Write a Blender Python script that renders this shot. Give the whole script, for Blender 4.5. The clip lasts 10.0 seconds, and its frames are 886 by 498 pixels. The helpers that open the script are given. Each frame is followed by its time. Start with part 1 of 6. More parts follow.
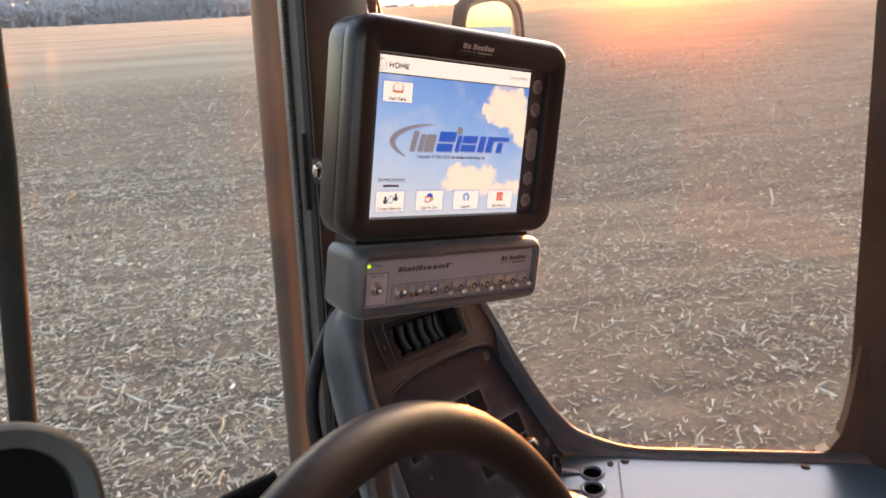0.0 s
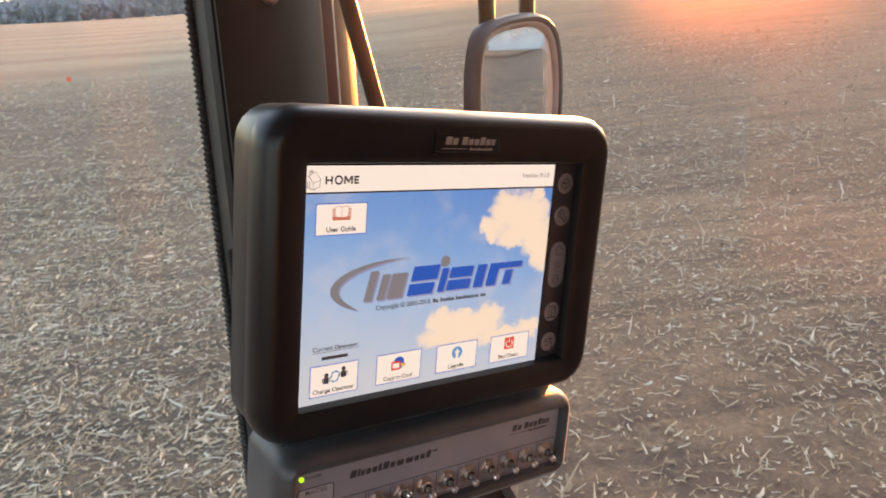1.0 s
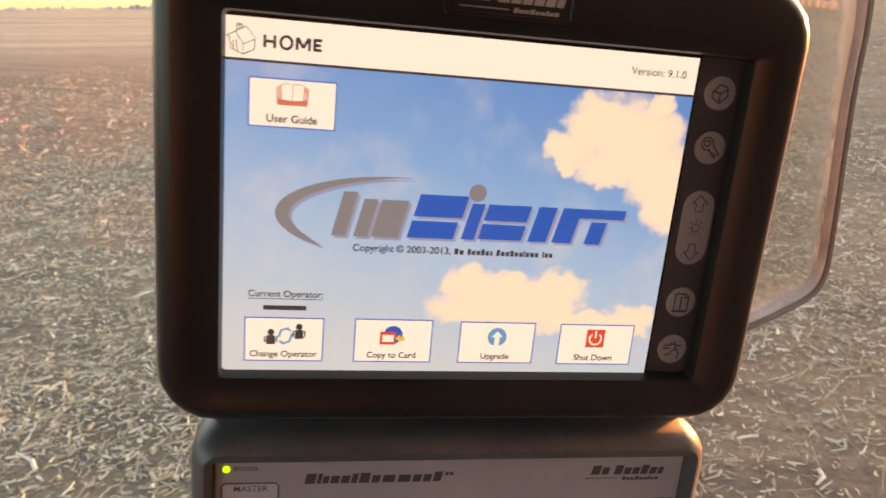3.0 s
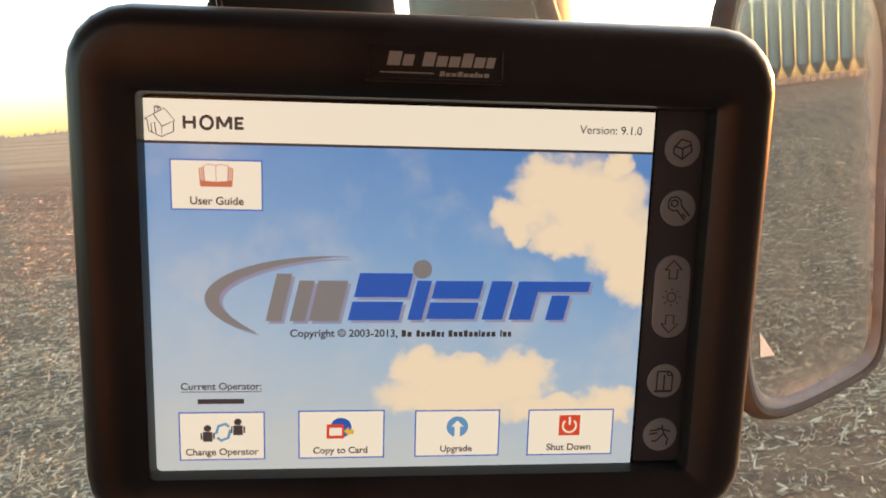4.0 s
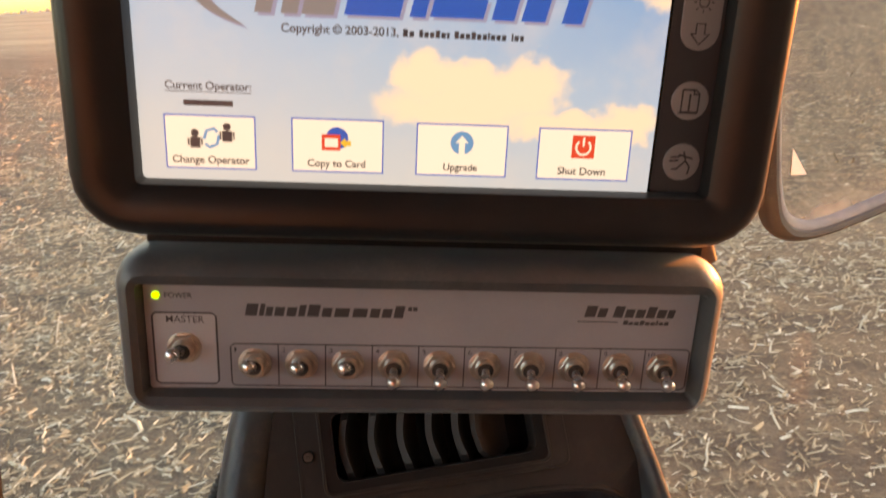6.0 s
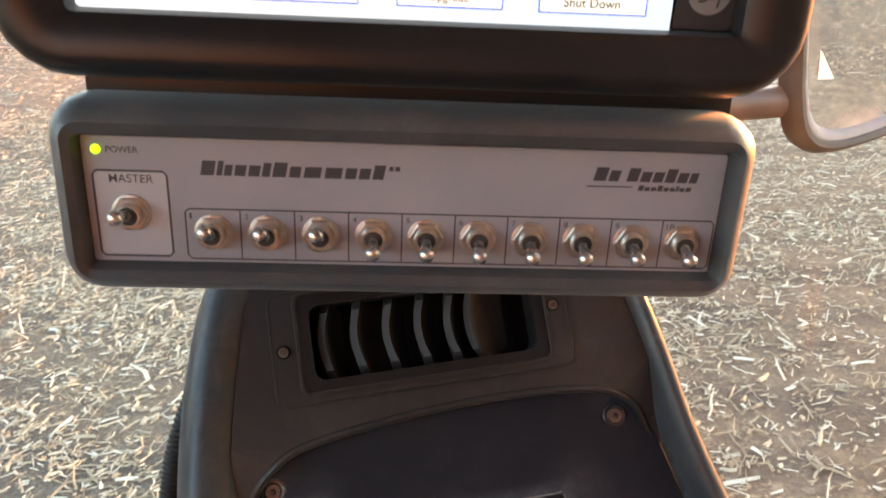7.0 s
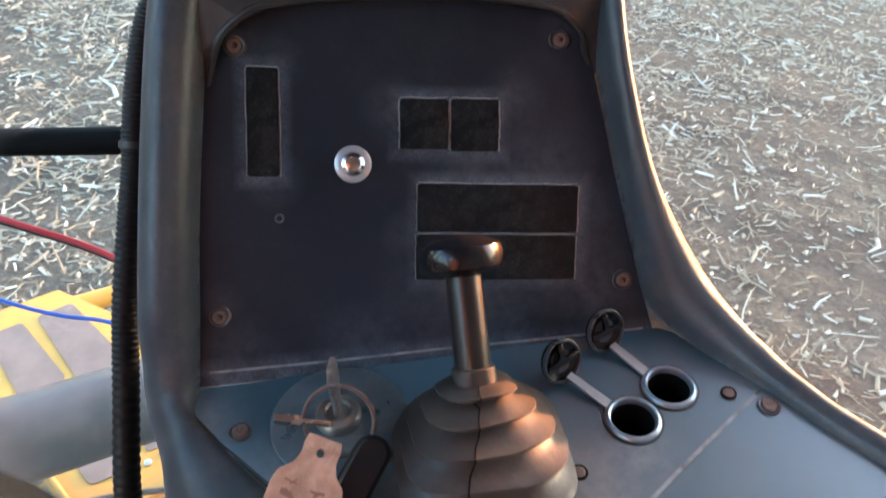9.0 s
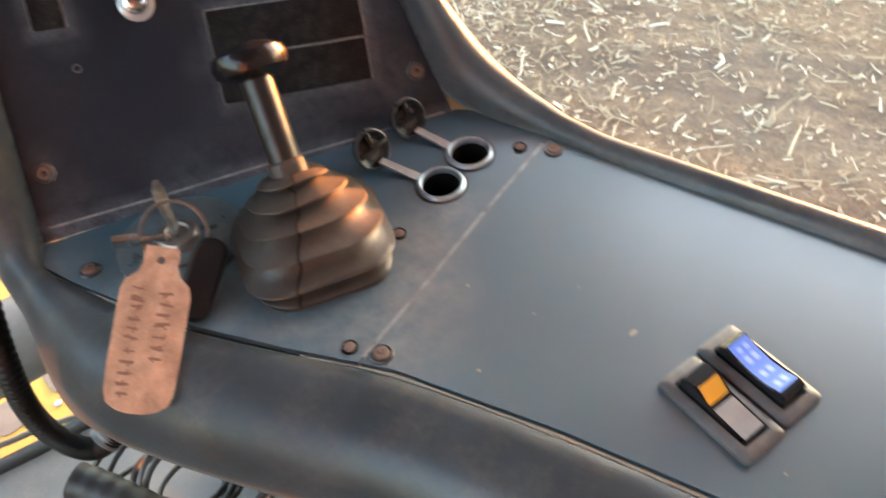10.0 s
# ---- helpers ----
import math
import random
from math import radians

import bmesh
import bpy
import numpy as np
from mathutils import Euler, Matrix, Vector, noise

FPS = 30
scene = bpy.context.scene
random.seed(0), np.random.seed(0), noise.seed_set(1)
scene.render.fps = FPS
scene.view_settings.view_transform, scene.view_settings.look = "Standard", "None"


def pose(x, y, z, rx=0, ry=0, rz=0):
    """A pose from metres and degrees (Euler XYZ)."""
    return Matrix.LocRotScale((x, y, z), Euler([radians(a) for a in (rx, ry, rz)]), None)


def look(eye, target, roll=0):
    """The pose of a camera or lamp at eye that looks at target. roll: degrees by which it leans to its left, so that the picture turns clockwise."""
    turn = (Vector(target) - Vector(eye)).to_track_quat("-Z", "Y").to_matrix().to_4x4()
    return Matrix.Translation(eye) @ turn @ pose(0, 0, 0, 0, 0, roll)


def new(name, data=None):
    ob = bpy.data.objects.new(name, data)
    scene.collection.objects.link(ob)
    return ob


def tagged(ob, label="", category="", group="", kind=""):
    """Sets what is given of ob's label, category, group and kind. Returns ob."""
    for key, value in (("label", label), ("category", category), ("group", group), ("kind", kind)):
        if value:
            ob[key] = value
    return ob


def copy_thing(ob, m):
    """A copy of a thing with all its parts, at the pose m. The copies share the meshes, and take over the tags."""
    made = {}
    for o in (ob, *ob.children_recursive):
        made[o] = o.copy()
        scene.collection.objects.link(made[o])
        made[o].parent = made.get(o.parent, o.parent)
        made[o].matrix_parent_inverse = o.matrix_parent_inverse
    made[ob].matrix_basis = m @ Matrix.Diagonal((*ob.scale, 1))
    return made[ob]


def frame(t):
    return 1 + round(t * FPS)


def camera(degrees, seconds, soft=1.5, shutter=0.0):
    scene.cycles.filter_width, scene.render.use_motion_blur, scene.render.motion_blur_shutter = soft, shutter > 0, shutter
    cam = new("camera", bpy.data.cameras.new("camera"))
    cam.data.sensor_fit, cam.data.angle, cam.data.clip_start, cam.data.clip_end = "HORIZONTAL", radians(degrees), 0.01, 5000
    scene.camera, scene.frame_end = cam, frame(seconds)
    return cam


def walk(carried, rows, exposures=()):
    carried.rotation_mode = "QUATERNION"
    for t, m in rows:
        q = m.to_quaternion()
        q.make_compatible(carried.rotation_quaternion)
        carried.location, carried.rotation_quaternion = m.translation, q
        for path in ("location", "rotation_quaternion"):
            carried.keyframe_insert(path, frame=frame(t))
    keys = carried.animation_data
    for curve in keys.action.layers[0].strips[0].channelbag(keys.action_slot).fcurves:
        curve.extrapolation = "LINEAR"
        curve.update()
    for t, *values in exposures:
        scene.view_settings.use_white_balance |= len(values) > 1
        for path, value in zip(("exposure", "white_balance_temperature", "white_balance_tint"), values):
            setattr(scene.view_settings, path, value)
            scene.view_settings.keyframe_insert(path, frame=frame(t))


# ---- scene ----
cam = camera(60.0, 10.0, soft=1.5, shutter=0.3)
cam.data.dof.use_dof, cam.data.dof.focus_distance, cam.data.dof.aperture_fstop = True, 0.48, 26.0
PATH = [
    (0, (0.04, 0.036, 2.765), (1.11, 1.641, 2.239), -1.5),
    (0.5, (0.169, 0.145, 2.792), (1.168, 1.79, 2.247), -3.5),
    (1, (0.253, 0.251, 2.831), (1.199, 1.923, 2.276), -2.5),
    (1.5, (0.234, 0.295, 2.837), (1.136, 1.957, 2.187), -0.8),
    (2, (0.288, 0.369, 2.82), (0.996, 2.117, 2.157), 1.0),
    (2.5, (0.375, 0.367, 2.799), (0.756, 2.231, 2.184), 1.8),
    (2.7, (0.419, 0.36, 2.772), (0.679, 2.244, 2.152), 0.0),
    (3.8, (0.523, 0.368, 2.733), (0.498, 2.339, 2.398), -5.4),
    (4, (0.525, 0.382, 2.733), (0.493, 2.354, 2.404), -6.1),
    (4.5, (0.532, 0.393, 2.727), (0.469, 2.364, 2.394), -6.6),
    (5, (0.525, 0.391, 2.707), (0.431, 2.346, 2.295), -6.2),
    (5.5, (0.527, 0.387, 2.686), (0.41, 2.321, 2.19), -5.9),
    (6, (0.526, 0.39, 2.654), (0.404, 2.293, 2.049), -5.3),
    (6.2, (0.531, 0.399, 2.648), (0.372, 2.277, 1.979), -5.2),
    (7.3, (0.527, 0.421, 2.595), (0.39, 2.272, 1.849), -5.3),
    (7.5, (0.527, 0.421, 2.595), (0.4, 2.247, 1.789), -4.1),
    (8, (0.528, 0.397, 2.573), (0.419, 2.178, 1.669), 0.9),
    (8.5, (0.533, 0.377, 2.55), (0.448, 2.064, 1.48), 5.2),
    (9, (0.543, 0.349, 2.534), (0.483, 1.948, 1.333), 5.4),
    (9.5, (0.547, 0.309, 2.533), (0.592, 1.831, 1.236), 3.0),
    (10, (0.586, 0.278, 2.522), (0.806, 1.691, 1.124), 0.5),
]
SKY_STRENGTH, SUN_STRENGTH, LCD = 0.52, 4.6, 0.166
GLASS_DUST, GLARE_ROUGH, GLASS_FLAT = 0.0024, 0.45, 0.62
EXPOSURES = [(0.0, 2.6, 7900, 28), (1.0, 2.4, 7900, 25), (2.0, 2.48, 8300, 23), (2.7, 2.56, 9000, 25), (4.0, 2.25, 8300, 15), (5.0, 2.3, 7700, 10), (5.6, 2.42, 8500, 17), (6.2, 2.74, 10300, 26), (7.5, 3.46, 6500, 11), (8.0, 3.38, 6400, 11), (8.5, 3.3, 6350, 11), (9.0, 3.28, 6250, 11), (9.5, 3.34, 6300, 12), (10.0, 3.6, 7900, 13)]
walk(cam, [(t, look(eye, target, roll)) for t, eye, target, roll in PATH], EXPOSURES)

# ---- world and light ----
SUN_DIR = Vector((0.754, 0.655, 0.074)).normalized()
world = bpy.data.worlds.new("dusk_sky")
scene.world = world
world.use_nodes = True
wn = world.node_tree
sky = wn.nodes.new("ShaderNodeTexSky")
sky.sky_type = "NISHITA"
sky.sun_disc = False
sky.sun_elevation = math.asin(SUN_DIR.z)
sky.sun_rotation = math.atan2(SUN_DIR.x, SUN_DIR.y)
sky.dust_density, sky.air_density, sky.ozone_density = 2.8, 1.1, 2.6
wn.nodes["Background"].inputs["Strength"].default_value = SKY_STRENGTH
haze = wn.nodes.new("ShaderNodeHueSaturation")
haze.inputs["Saturation"].default_value = 0.85
wn.links.new(sky.outputs[0], haze.inputs["Color"])
wn.links.new(haze.outputs[0], wn.nodes["Background"].inputs["Color"])

sun_data = bpy.data.lights.new("sun", "SUN")
sun_data.energy, sun_data.angle, sun_data.color = SUN_STRENGTH, radians(0.6), (1.0, 0.29, 0.065)
sun = new("sun", sun_data)
sun.matrix_world = look((0, 0, 8), Vector((0, 0, 8)) - SUN_DIR)

# ---- materials ----
def nodes_of(name):
    m = bpy.data.materials.new(name)
    m.use_nodes = True
    return m, m.node_tree.nodes, m.node_tree.links, m.node_tree.nodes["Principled BSDF"]


def math_node(n, l, op, a, b=None, clamp=False):
    q = n.new("ShaderNodeMath")
    q.operation, q.use_clamp = op, clamp
    for k, v in enumerate((a, b)):
        if v is None:
            continue
        if isinstance(v, (int, float)):
            q.inputs[k].default_value = v
        else:
            l.new(v, q.inputs[k])
    return q.outputs[0]


def noise_node(n, l, scale, detail=4.0, rough=0.55, coord="Object", distort=0.0, stretch=None):
    tc = n.new("ShaderNodeTexCoord")
    t = n.new("ShaderNodeTexNoise")
    t.inputs["Scale"].default_value, t.inputs["Detail"].default_value = scale, detail
    t.inputs["Roughness"].default_value, t.inputs["Distortion"].default_value = rough, distort
    src = tc.outputs[coord]
    if stretch:
        mp = n.new("ShaderNodeMapping")
        mp.inputs["Scale"].default_value = stretch
        l.new(src, mp.inputs[0])
        src = mp.outputs[0]
    l.new(src, t.inputs["Vector"])
    return t.outputs[0]


def ramp(n, l, fac, stops):
    r = n.new("ShaderNodeValToRGB")
    while len(r.color_ramp.elements) < len(stops):
        r.color_ramp.elements.new(0.5)
    for e, (p, c) in zip(r.color_ramp.elements, stops):
        e.position = p
        e.color = (c, c, c, 1) if isinstance(c, (int, float)) else (*c, 1)
    l.new(fac, r.inputs[0])
    return r.outputs[0]


def mix_col(n, l, fac, a, b):
    m = n.new("ShaderNodeMix")
    m.data_type = "RGBA"
    for k, v in ((0, fac), (6, a), (7, b)):
        if isinstance(v, (int, float)):
            m.inputs[k].default_value = v
        elif isinstance(v, tuple):
            m.inputs[k].default_value = (*v, 1)
        else:
            l.new(v, m.inputs[k])
    return m.outputs[2]


def surface(name, col, rough=0.5, metal=0.0, var=0.15, big=6.0, fine=220.0, bump=0.15, bump_dist=0.0006, dust=0.0, dust_col=(0.42, 0.36, 0.29), spec=0.5, rvar=0.12):
    """Plain surface with stains, grain, dust and fine relief; scales are per metre."""
    m, n, l, p = nodes_of(name)
    a = noise_node(n, l, big, 5, 0.6)
    b = noise_node(n, l, fine, 3, 0.6)
    lo = tuple(c * (1 - var) for c in col)
    hi = tuple(min(1, c * (1 + var)) for c in col)
    base = mix_col(n, l, ramp(n, l, a, [(0.3, 0.0), (0.7, 1.0)]), lo, hi)
    base = mix_col(n, l, math_node(n, l, "MULTIPLY", b, 0.35), base, tuple(c * 0.75 for c in col))
    if dust:
        d1 = ramp(n, l, noise_node(n, l, big * 2.3, 7, 0.72, distort=0.1), [(0.45, 0.0), (0.75, 1.0)])
        d2 = ramp(n, l, noise_node(n, l, fine * 0.6, 4, 0.7), [(0.35, 0.2), (0.7, 1.0)])
        f = math_node(n, l, "MULTIPLY", math_node(n, l, "MULTIPLY", d1, d2), dust)
        base = mix_col(n, l, f, base, dust_col)
    l.new(base, p.inputs["Base Color"])
    r = math_node(n, l, "ADD", math_node(n, l, "MULTIPLY", a, rvar * 2), rough - rvar, clamp=True)
    l.new(r, p.inputs["Roughness"])
    p.inputs["Metallic"].default_value = metal
    p.inputs["Specular IOR Level"].default_value = spec
    if bump:
        bn = n.new("ShaderNodeBump")
        bn.inputs["Strength"].default_value, bn.inputs["Distance"].default_value = bump, bump_dist
        l.new(b, bn.inputs["Height"])
        l.new(bn.outputs[0], p.inputs["Normal"])
    return m


def glow(name, col, strength, rough=0.35):
    """A lit area of a display or lamp."""
    m, n, l, p = nodes_of(name)
    p.inputs["Base Color"].default_value = (0.02, 0.02, 0.02, 1)
    p.inputs["Roughness"].default_value = rough
    p.inputs["Emission Color"].default_value = (*col, 1)
    p.inputs["Emission Strength"].default_value = strength
    return m


def lcd_sky():
    """The display's picture: blue sky, pale low down, with cream clouds, lit from within."""
    m, n, l, p = nodes_of("lcd_picture")
    tc = n.new("ShaderNodeTexCoord")
    wob = n.new("ShaderNodeTexNoise")
    wob.inputs["Scale"].default_value, wob.inputs["Detail"].default_value = 90, 8
    l.new(tc.outputs["Object"], wob.inputs["Vector"])
    off = n.new("ShaderNodeVectorMath")
    off.operation = "MULTIPLY_ADD"
    off.inputs[1].default_value, off.inputs[2].default_value = (0.02, 0.02, 0), (-0.010, -0.010, 0)
    l.new(wob.outputs["Color"], off.inputs[0])
    add = n.new("ShaderNodeVectorMath")
    l.new(tc.outputs["Object"], add.inputs[0])
    l.new(off.outputs[0], add.inputs[1])
    sep = n.new("ShaderNodeSeparateXYZ")
    l.new(add.outputs[0], sep.inputs[0])
    x, y = sep.outputs[0], sep.outputs[1]
    puffs = [(62, 46, 17, 15), (82, 40, 24, 20), (92, 26, 16, 18), (100, 12, 12, 16), (49, 33, 12, 9), (70, 26, 17, 9), (90, 58, 8, 5),
             (9, -33, 15, 10), (28, -36, 22, 10), (50, -38, 18, 13), (92, -50, 16, 9), (22, -46, 34, 9), (66, -52, 26, 8)]
    total = 0.0
    for cx, cy, rx, ry in puffs:
        dx = math_node(n, l, "DIVIDE", math_node(n, l, "SUBTRACT", x, cx / 1000), rx / 1000)
        dy = math_node(n, l, "DIVIDE", math_node(n, l, "SUBTRACT", y, cy / 1000), ry / 1000)
        r2 = math_node(n, l, "ADD", math_node(n, l, "MULTIPLY", dx, dx), math_node(n, l, "MULTIPLY", dy, dy))
        f = math_node(n, l, "SUBTRACT", 1.25, r2, clamp=True)
        total = f if isinstance(total, float) else math_node(n, l, "MAXIMUM", total, f)
    cloud = ramp(n, l, total, [(0.0, 0.0), (0.22, 0.30), (0.5, 0.82), (0.85, 1.0)])
    thin = ramp(n, l, noise_node(n, l, 28, 5, 0.6), [(0.5, 0.0), (0.8, 0.55)])
    fall = math_node(n, l, "ADD", math_node(n, l, "MULTIPLY", y, 6.6), 0.52)
    lean = math_node(n, l, "ADD", fall, math_node(n, l, "MULTIPLY", x, 1.2))
    blue = ramp(n, l, lean, [(0.0, (0.56, 0.68, 0.78)), (0.35, (0.37, 0.58, 0.85)), (0.65, (0.19, 0.43, 0.83)), (1.0, (0.09, 0.29, 0.74))])
    c = mix_col(n, l, thin, blue, (0.66, 0.70, 0.77))
    c = mix_col(n, l, cloud, c, (0.93, 0.84, 0.69))
    l.new(c, p.inputs["Emission Color"])
    p.inputs["Emission Strength"].default_value = LCD
    p.inputs["Base Color"].default_value = (0.02, 0.02, 0.02, 1)
    p.inputs["Roughness"].default_value = 0.35
    return m


def pane_glass(name, film_dust, scatter, flat_scatter):
    """Cab glass: clear, faintly glossy, with a thin film of dust that scatters the sun."""
    m, n, l, p = nodes_of(name)
    n.remove(p)
    out = n["Material Output"]
    tr = n.new("ShaderNodeBsdfTransparent")
    tr.inputs[0].default_value = (0.95, 0.97, 0.95, 1)
    gl = n.new("ShaderNodeBsdfGlossy")
    gl.inputs["Roughness"].default_value = 0.02
    fr = n.new("ShaderNodeFresnel")
    fr.inputs[0].default_value = 1.25
    m1 = n.new("ShaderNodeMixShader")
    l.new(fr.outputs[0], m1.inputs[0])
    l.new(tr.outputs[0], m1.inputs[1])
    l.new(gl.outputs[0], m1.inputs[2])
    sc = n.new("ShaderNodeBsdfRefraction")
    sc.inputs["IOR"].default_value, sc.inputs["Roughness"].default_value = 1.45, GLARE_ROUGH
    tl = n.new("ShaderNodeBsdfTranslucent")
    tl.inputs[0].default_value = (*flat_scatter, 1)
    sc.inputs["Color"].default_value = (*scatter, 1)
    m2 = n.new("ShaderNodeMixShader")
    m2.inputs[0].default_value = GLASS_FLAT
    l.new(sc.outputs[0], m2.inputs[1])
    l.new(tl.outputs[0], m2.inputs[2])
    film = ramp(n, l, noise_node(n, l, 3.5, 5, 0.6), [(0.3, film_dust * 0.7), (0.75, film_dust * 1.3)])
    specks = ramp(n, l, noise_node(n, l, 420, 1, 0.5), [(0.74, 0.0), (0.8, 0.45)])
    m3 = n.new("ShaderNodeMixShader")
    l.new(math_node(n, l, "ADD", film, math_node(n, l, "MULTIPLY", specks, 0.05), clamp=True), m3.inputs[0])
    l.new(m1.outputs[0], m3.inputs[1])
    l.new(m2.outputs[0], m3.inputs[2])
    l.new(m3.outputs[0], out.inputs[0])
    return m


def soil():
    m, n, l, p = nodes_of("tilled_soil")
    tc = n.new("ShaderNodeTexCoord")
    a = noise_node(n, l, 0.35, 6, 0.6)
    b = noise_node(n, l, 7.0, 6, 0.65)
    c = noise_node(n, l, 38.0, 4, 0.7)
    base = ramp(n, l, b, [(0.25, (0.058, 0.039, 0.028)), (0.55, (0.104, 0.073, 0.052)), (0.8, (0.150, 0.108, 0.078))])
    base = mix_col(n, l, math_node(n, l, "MULTIPLY", a, 0.45), base, (0.096, 0.068, 0.047))
    # crop residue too small or too far to be pieces
    st = ramp(n, l, noise_node(n, l, 24.0, 4, 0.8, distort=1.2), [(0.50, 0.0), (0.62, 1.0)])
    patch = ramp(n, l, noise_node(n, l, 0.9, 4, 0.6), [(0.3, 0.35), (0.7, 1.0)])
    base = mix_col(n, l, math_node(n, l, "MULTIPLY", math_node(n, l, "MULTIPLY", st, patch), 0.62), base, (0.30, 0.23, 0.155))
    # furrows left by the tines
    row = n.new("ShaderNodeMapping")
    row.inputs["Rotation"].default_value = (0, 0, radians(20))
    l.new(tc.outputs["Object"], row.inputs[0])
    squash = n.new("ShaderNodeVectorMath")
    squash.operation = "MULTIPLY"
    squash.inputs[1].default_value = (0.11, 1.0, 1.0)
    l.new(row.outputs[0], squash.inputs[0])
    tine = n.new("ShaderNodeTexNoise")
    tine.inputs["Scale"].default_value, tine.inputs["Detail"].default_value, tine.inputs["Distortion"].default_value = 2.4, 4, 0.3
    l.new(squash.outputs[0], tine.inputs["Vector"])
    fur = ramp(n, l, tine.outputs[0], [(0.40, 0.6), (0.54, 0.0)])
    base = mix_col(n, l, fur, base, (0.045, 0.036, 0.031))
    # strips worked in passes across the slope
    band = ramp(n, l, noise_node(n, l, 0.06, 3, 0.5, stretch=(0.35, 1.3, 1.0)), [(0.42, 0.0), (0.6, 1.0)])
    base = mix_col(n, l, math_node(n, l, "MULTIPLY", band, 0.14), base, (0.24, 0.20, 0.14))
    # an unworked stubble field beyond the tilled one, in pale strips
    sep = n.new("ShaderNodeSeparateXYZ")
    l.new(tc.outputs["Object"], sep.inputs[0])
    depth = math_node(n, l, "ADD", math_node(n, l, "MULTIPLY", sep.outputs[0], 0.24), math_node(n, l, "MULTIPLY", sep.outputs[1], 0.97))
    depth = math_node(n, l, "ADD", depth, math_node(n, l, "MULTIPLY", noise_node(n, l, 0.05, 3, 0.5), 14.0))
    strip = n.new("ShaderNodeTexNoise")
    strip.noise_dimensions = "1D"
    strip.inputs["Scale"].default_value, strip.inputs["Detail"].default_value = 0.16, 3
    l.new(depth, strip.inputs["W"])
    far = math_node(n, l, "DIVIDE", math_node(n, l, "SUBTRACT", depth, 30.0), 22.0, clamp=True)
    side = math_node(n, l, "ARCTAN2", sep.outputs[1], sep.outputs[0])
    far = math_node(n, l, "MULTIPLY", far, math_node(n, l, "DIVIDE", math_node(n, l, "SUBTRACT", side, 0.98), 0.25, clamp=True))
    pale = math_node(n, l, "MULTIPLY", far, ramp(n, l, strip.outputs[0], [(0.38, 0.25), (0.62, 0.62)]))
    base = mix_col(n, l, pale, base, mix_col(n, l, b, (0.22, 0.195, 0.135), (0.33, 0.30, 0.22)))
    l.new(base, p.inputs["Base Color"])
    p.inputs["Roughness"].default_value = 0.95
    p.inputs["Specular IOR Level"].default_value = 0.15
    bn = n.new("ShaderNodeBump")
    bn.inputs["Strength"].default_value, bn.inputs["Distance"].default_value = 0.9, 0.05
    l.new(math_node(n, l, "ADD", math_node(n, l, "MULTIPLY", b, 1.0), math_node(n, l, "MULTIPLY", c, 0.35)), bn.inputs["Height"])
    l.new(bn.outputs[0], p.inputs["Normal"])
    return m


def residue():
    m, n, l, p = nodes_of("dry_corn_residue")
    g = n.new("ShaderNodeNewGeometry")
    col = ramp(n, l, g.outputs["Random Per Island"], [(0.0, (0.16, 0.115, 0.080)), (0.4, (0.28, 0.205, 0.137)), (0.75, (0.40, 0.322, 0.235)), (1.0, (0.60, 0.53, 0.435))])
    col = mix_col(n, l, math_node(n, l, "MULTIPLY", noise_node(n, l, 45, 4, 0.6), 0.5), col, (0.24, 0.17, 0.10))
    l.new(col, p.inputs["Base Color"])
    p.inputs["Roughness"].default_value = 0.7
    p.inputs["Specular IOR Level"].default_value = 0.3
    return m


def pleated_rubber():
    return surface("dusty_boot_rubber", (0.028, 0.022, 0.018), 0.5, var=0.45, big=24, fine=300, bump=0.3, dust=0.3, dust_col=(0.13, 0.10, 0.08))


def velcro():
    m = surface("fuzzy_loop_strip", (0.0092, 0.0098, 0.0112), 0.95, var=0.4, big=60, fine=900, bump=1.0, bump_dist=0.0012, dust=0.5, dust_col=(0.065, 0.062, 0.058), spec=0.08)
    return m


SHELL = surface("charcoal_shell_plastic", (0.060, 0.077, 0.090), 0.34, var=0.3, big=11, fine=420, bump=0.25, bump_dist=0.0004, dust=0.5, dust_col=(0.26, 0.23, 0.19))
# shell plastic again, darkened to put the shade round the vent into its colour
VENT_SHADED = surface("shaded_vent_plastic", (0.0145, 0.0135, 0.0135), 0.5, var=0.3, big=16, fine=420, bump=0.22, bump_dist=0.0004, dust=0.2, dust_col=(0.17, 0.15, 0.13), spec=0.35)
def dust_and_sheen(m, spots, amount, dust_col):
    """Adds soft ragged pale patches, for settled dust and painted light, round places given in the console's metres:
    (x, y, z, radius).
    """
    n, l = m.node_tree.nodes, m.node_tree.links
    p = n["Principled BSDF"]
    src = p.inputs["Base Color"].links[0].from_socket
    tc = n.new("ShaderNodeTexCoord")
    total = None
    for x, y, z, r in spots:
        d = n.new("ShaderNodeVectorMath")
        d.operation = "DISTANCE"
        d.inputs[1].default_value = (x, y, z)
        l.new(tc.outputs["Object"], d.inputs[0])
        f = math_node(n, l, "SUBTRACT", 1.0, math_node(n, l, "DIVIDE", d.outputs["Value"], r), clamp=True)
        total = f if total is None else math_node(n, l, "MAXIMUM", total, f)
    rag = ramp(n, l, noise_node(n, l, 95, 9, 0.75), [(0.30, 0.0), (0.72, 1.0)])
    f = math_node(n, l, "MULTIPLY", math_node(n, l, "MULTIPLY", total, rag), amount, clamp=True)
    l.new(mix_col(n, l, f, src, dust_col), p.inputs["Base Color"])
    return m


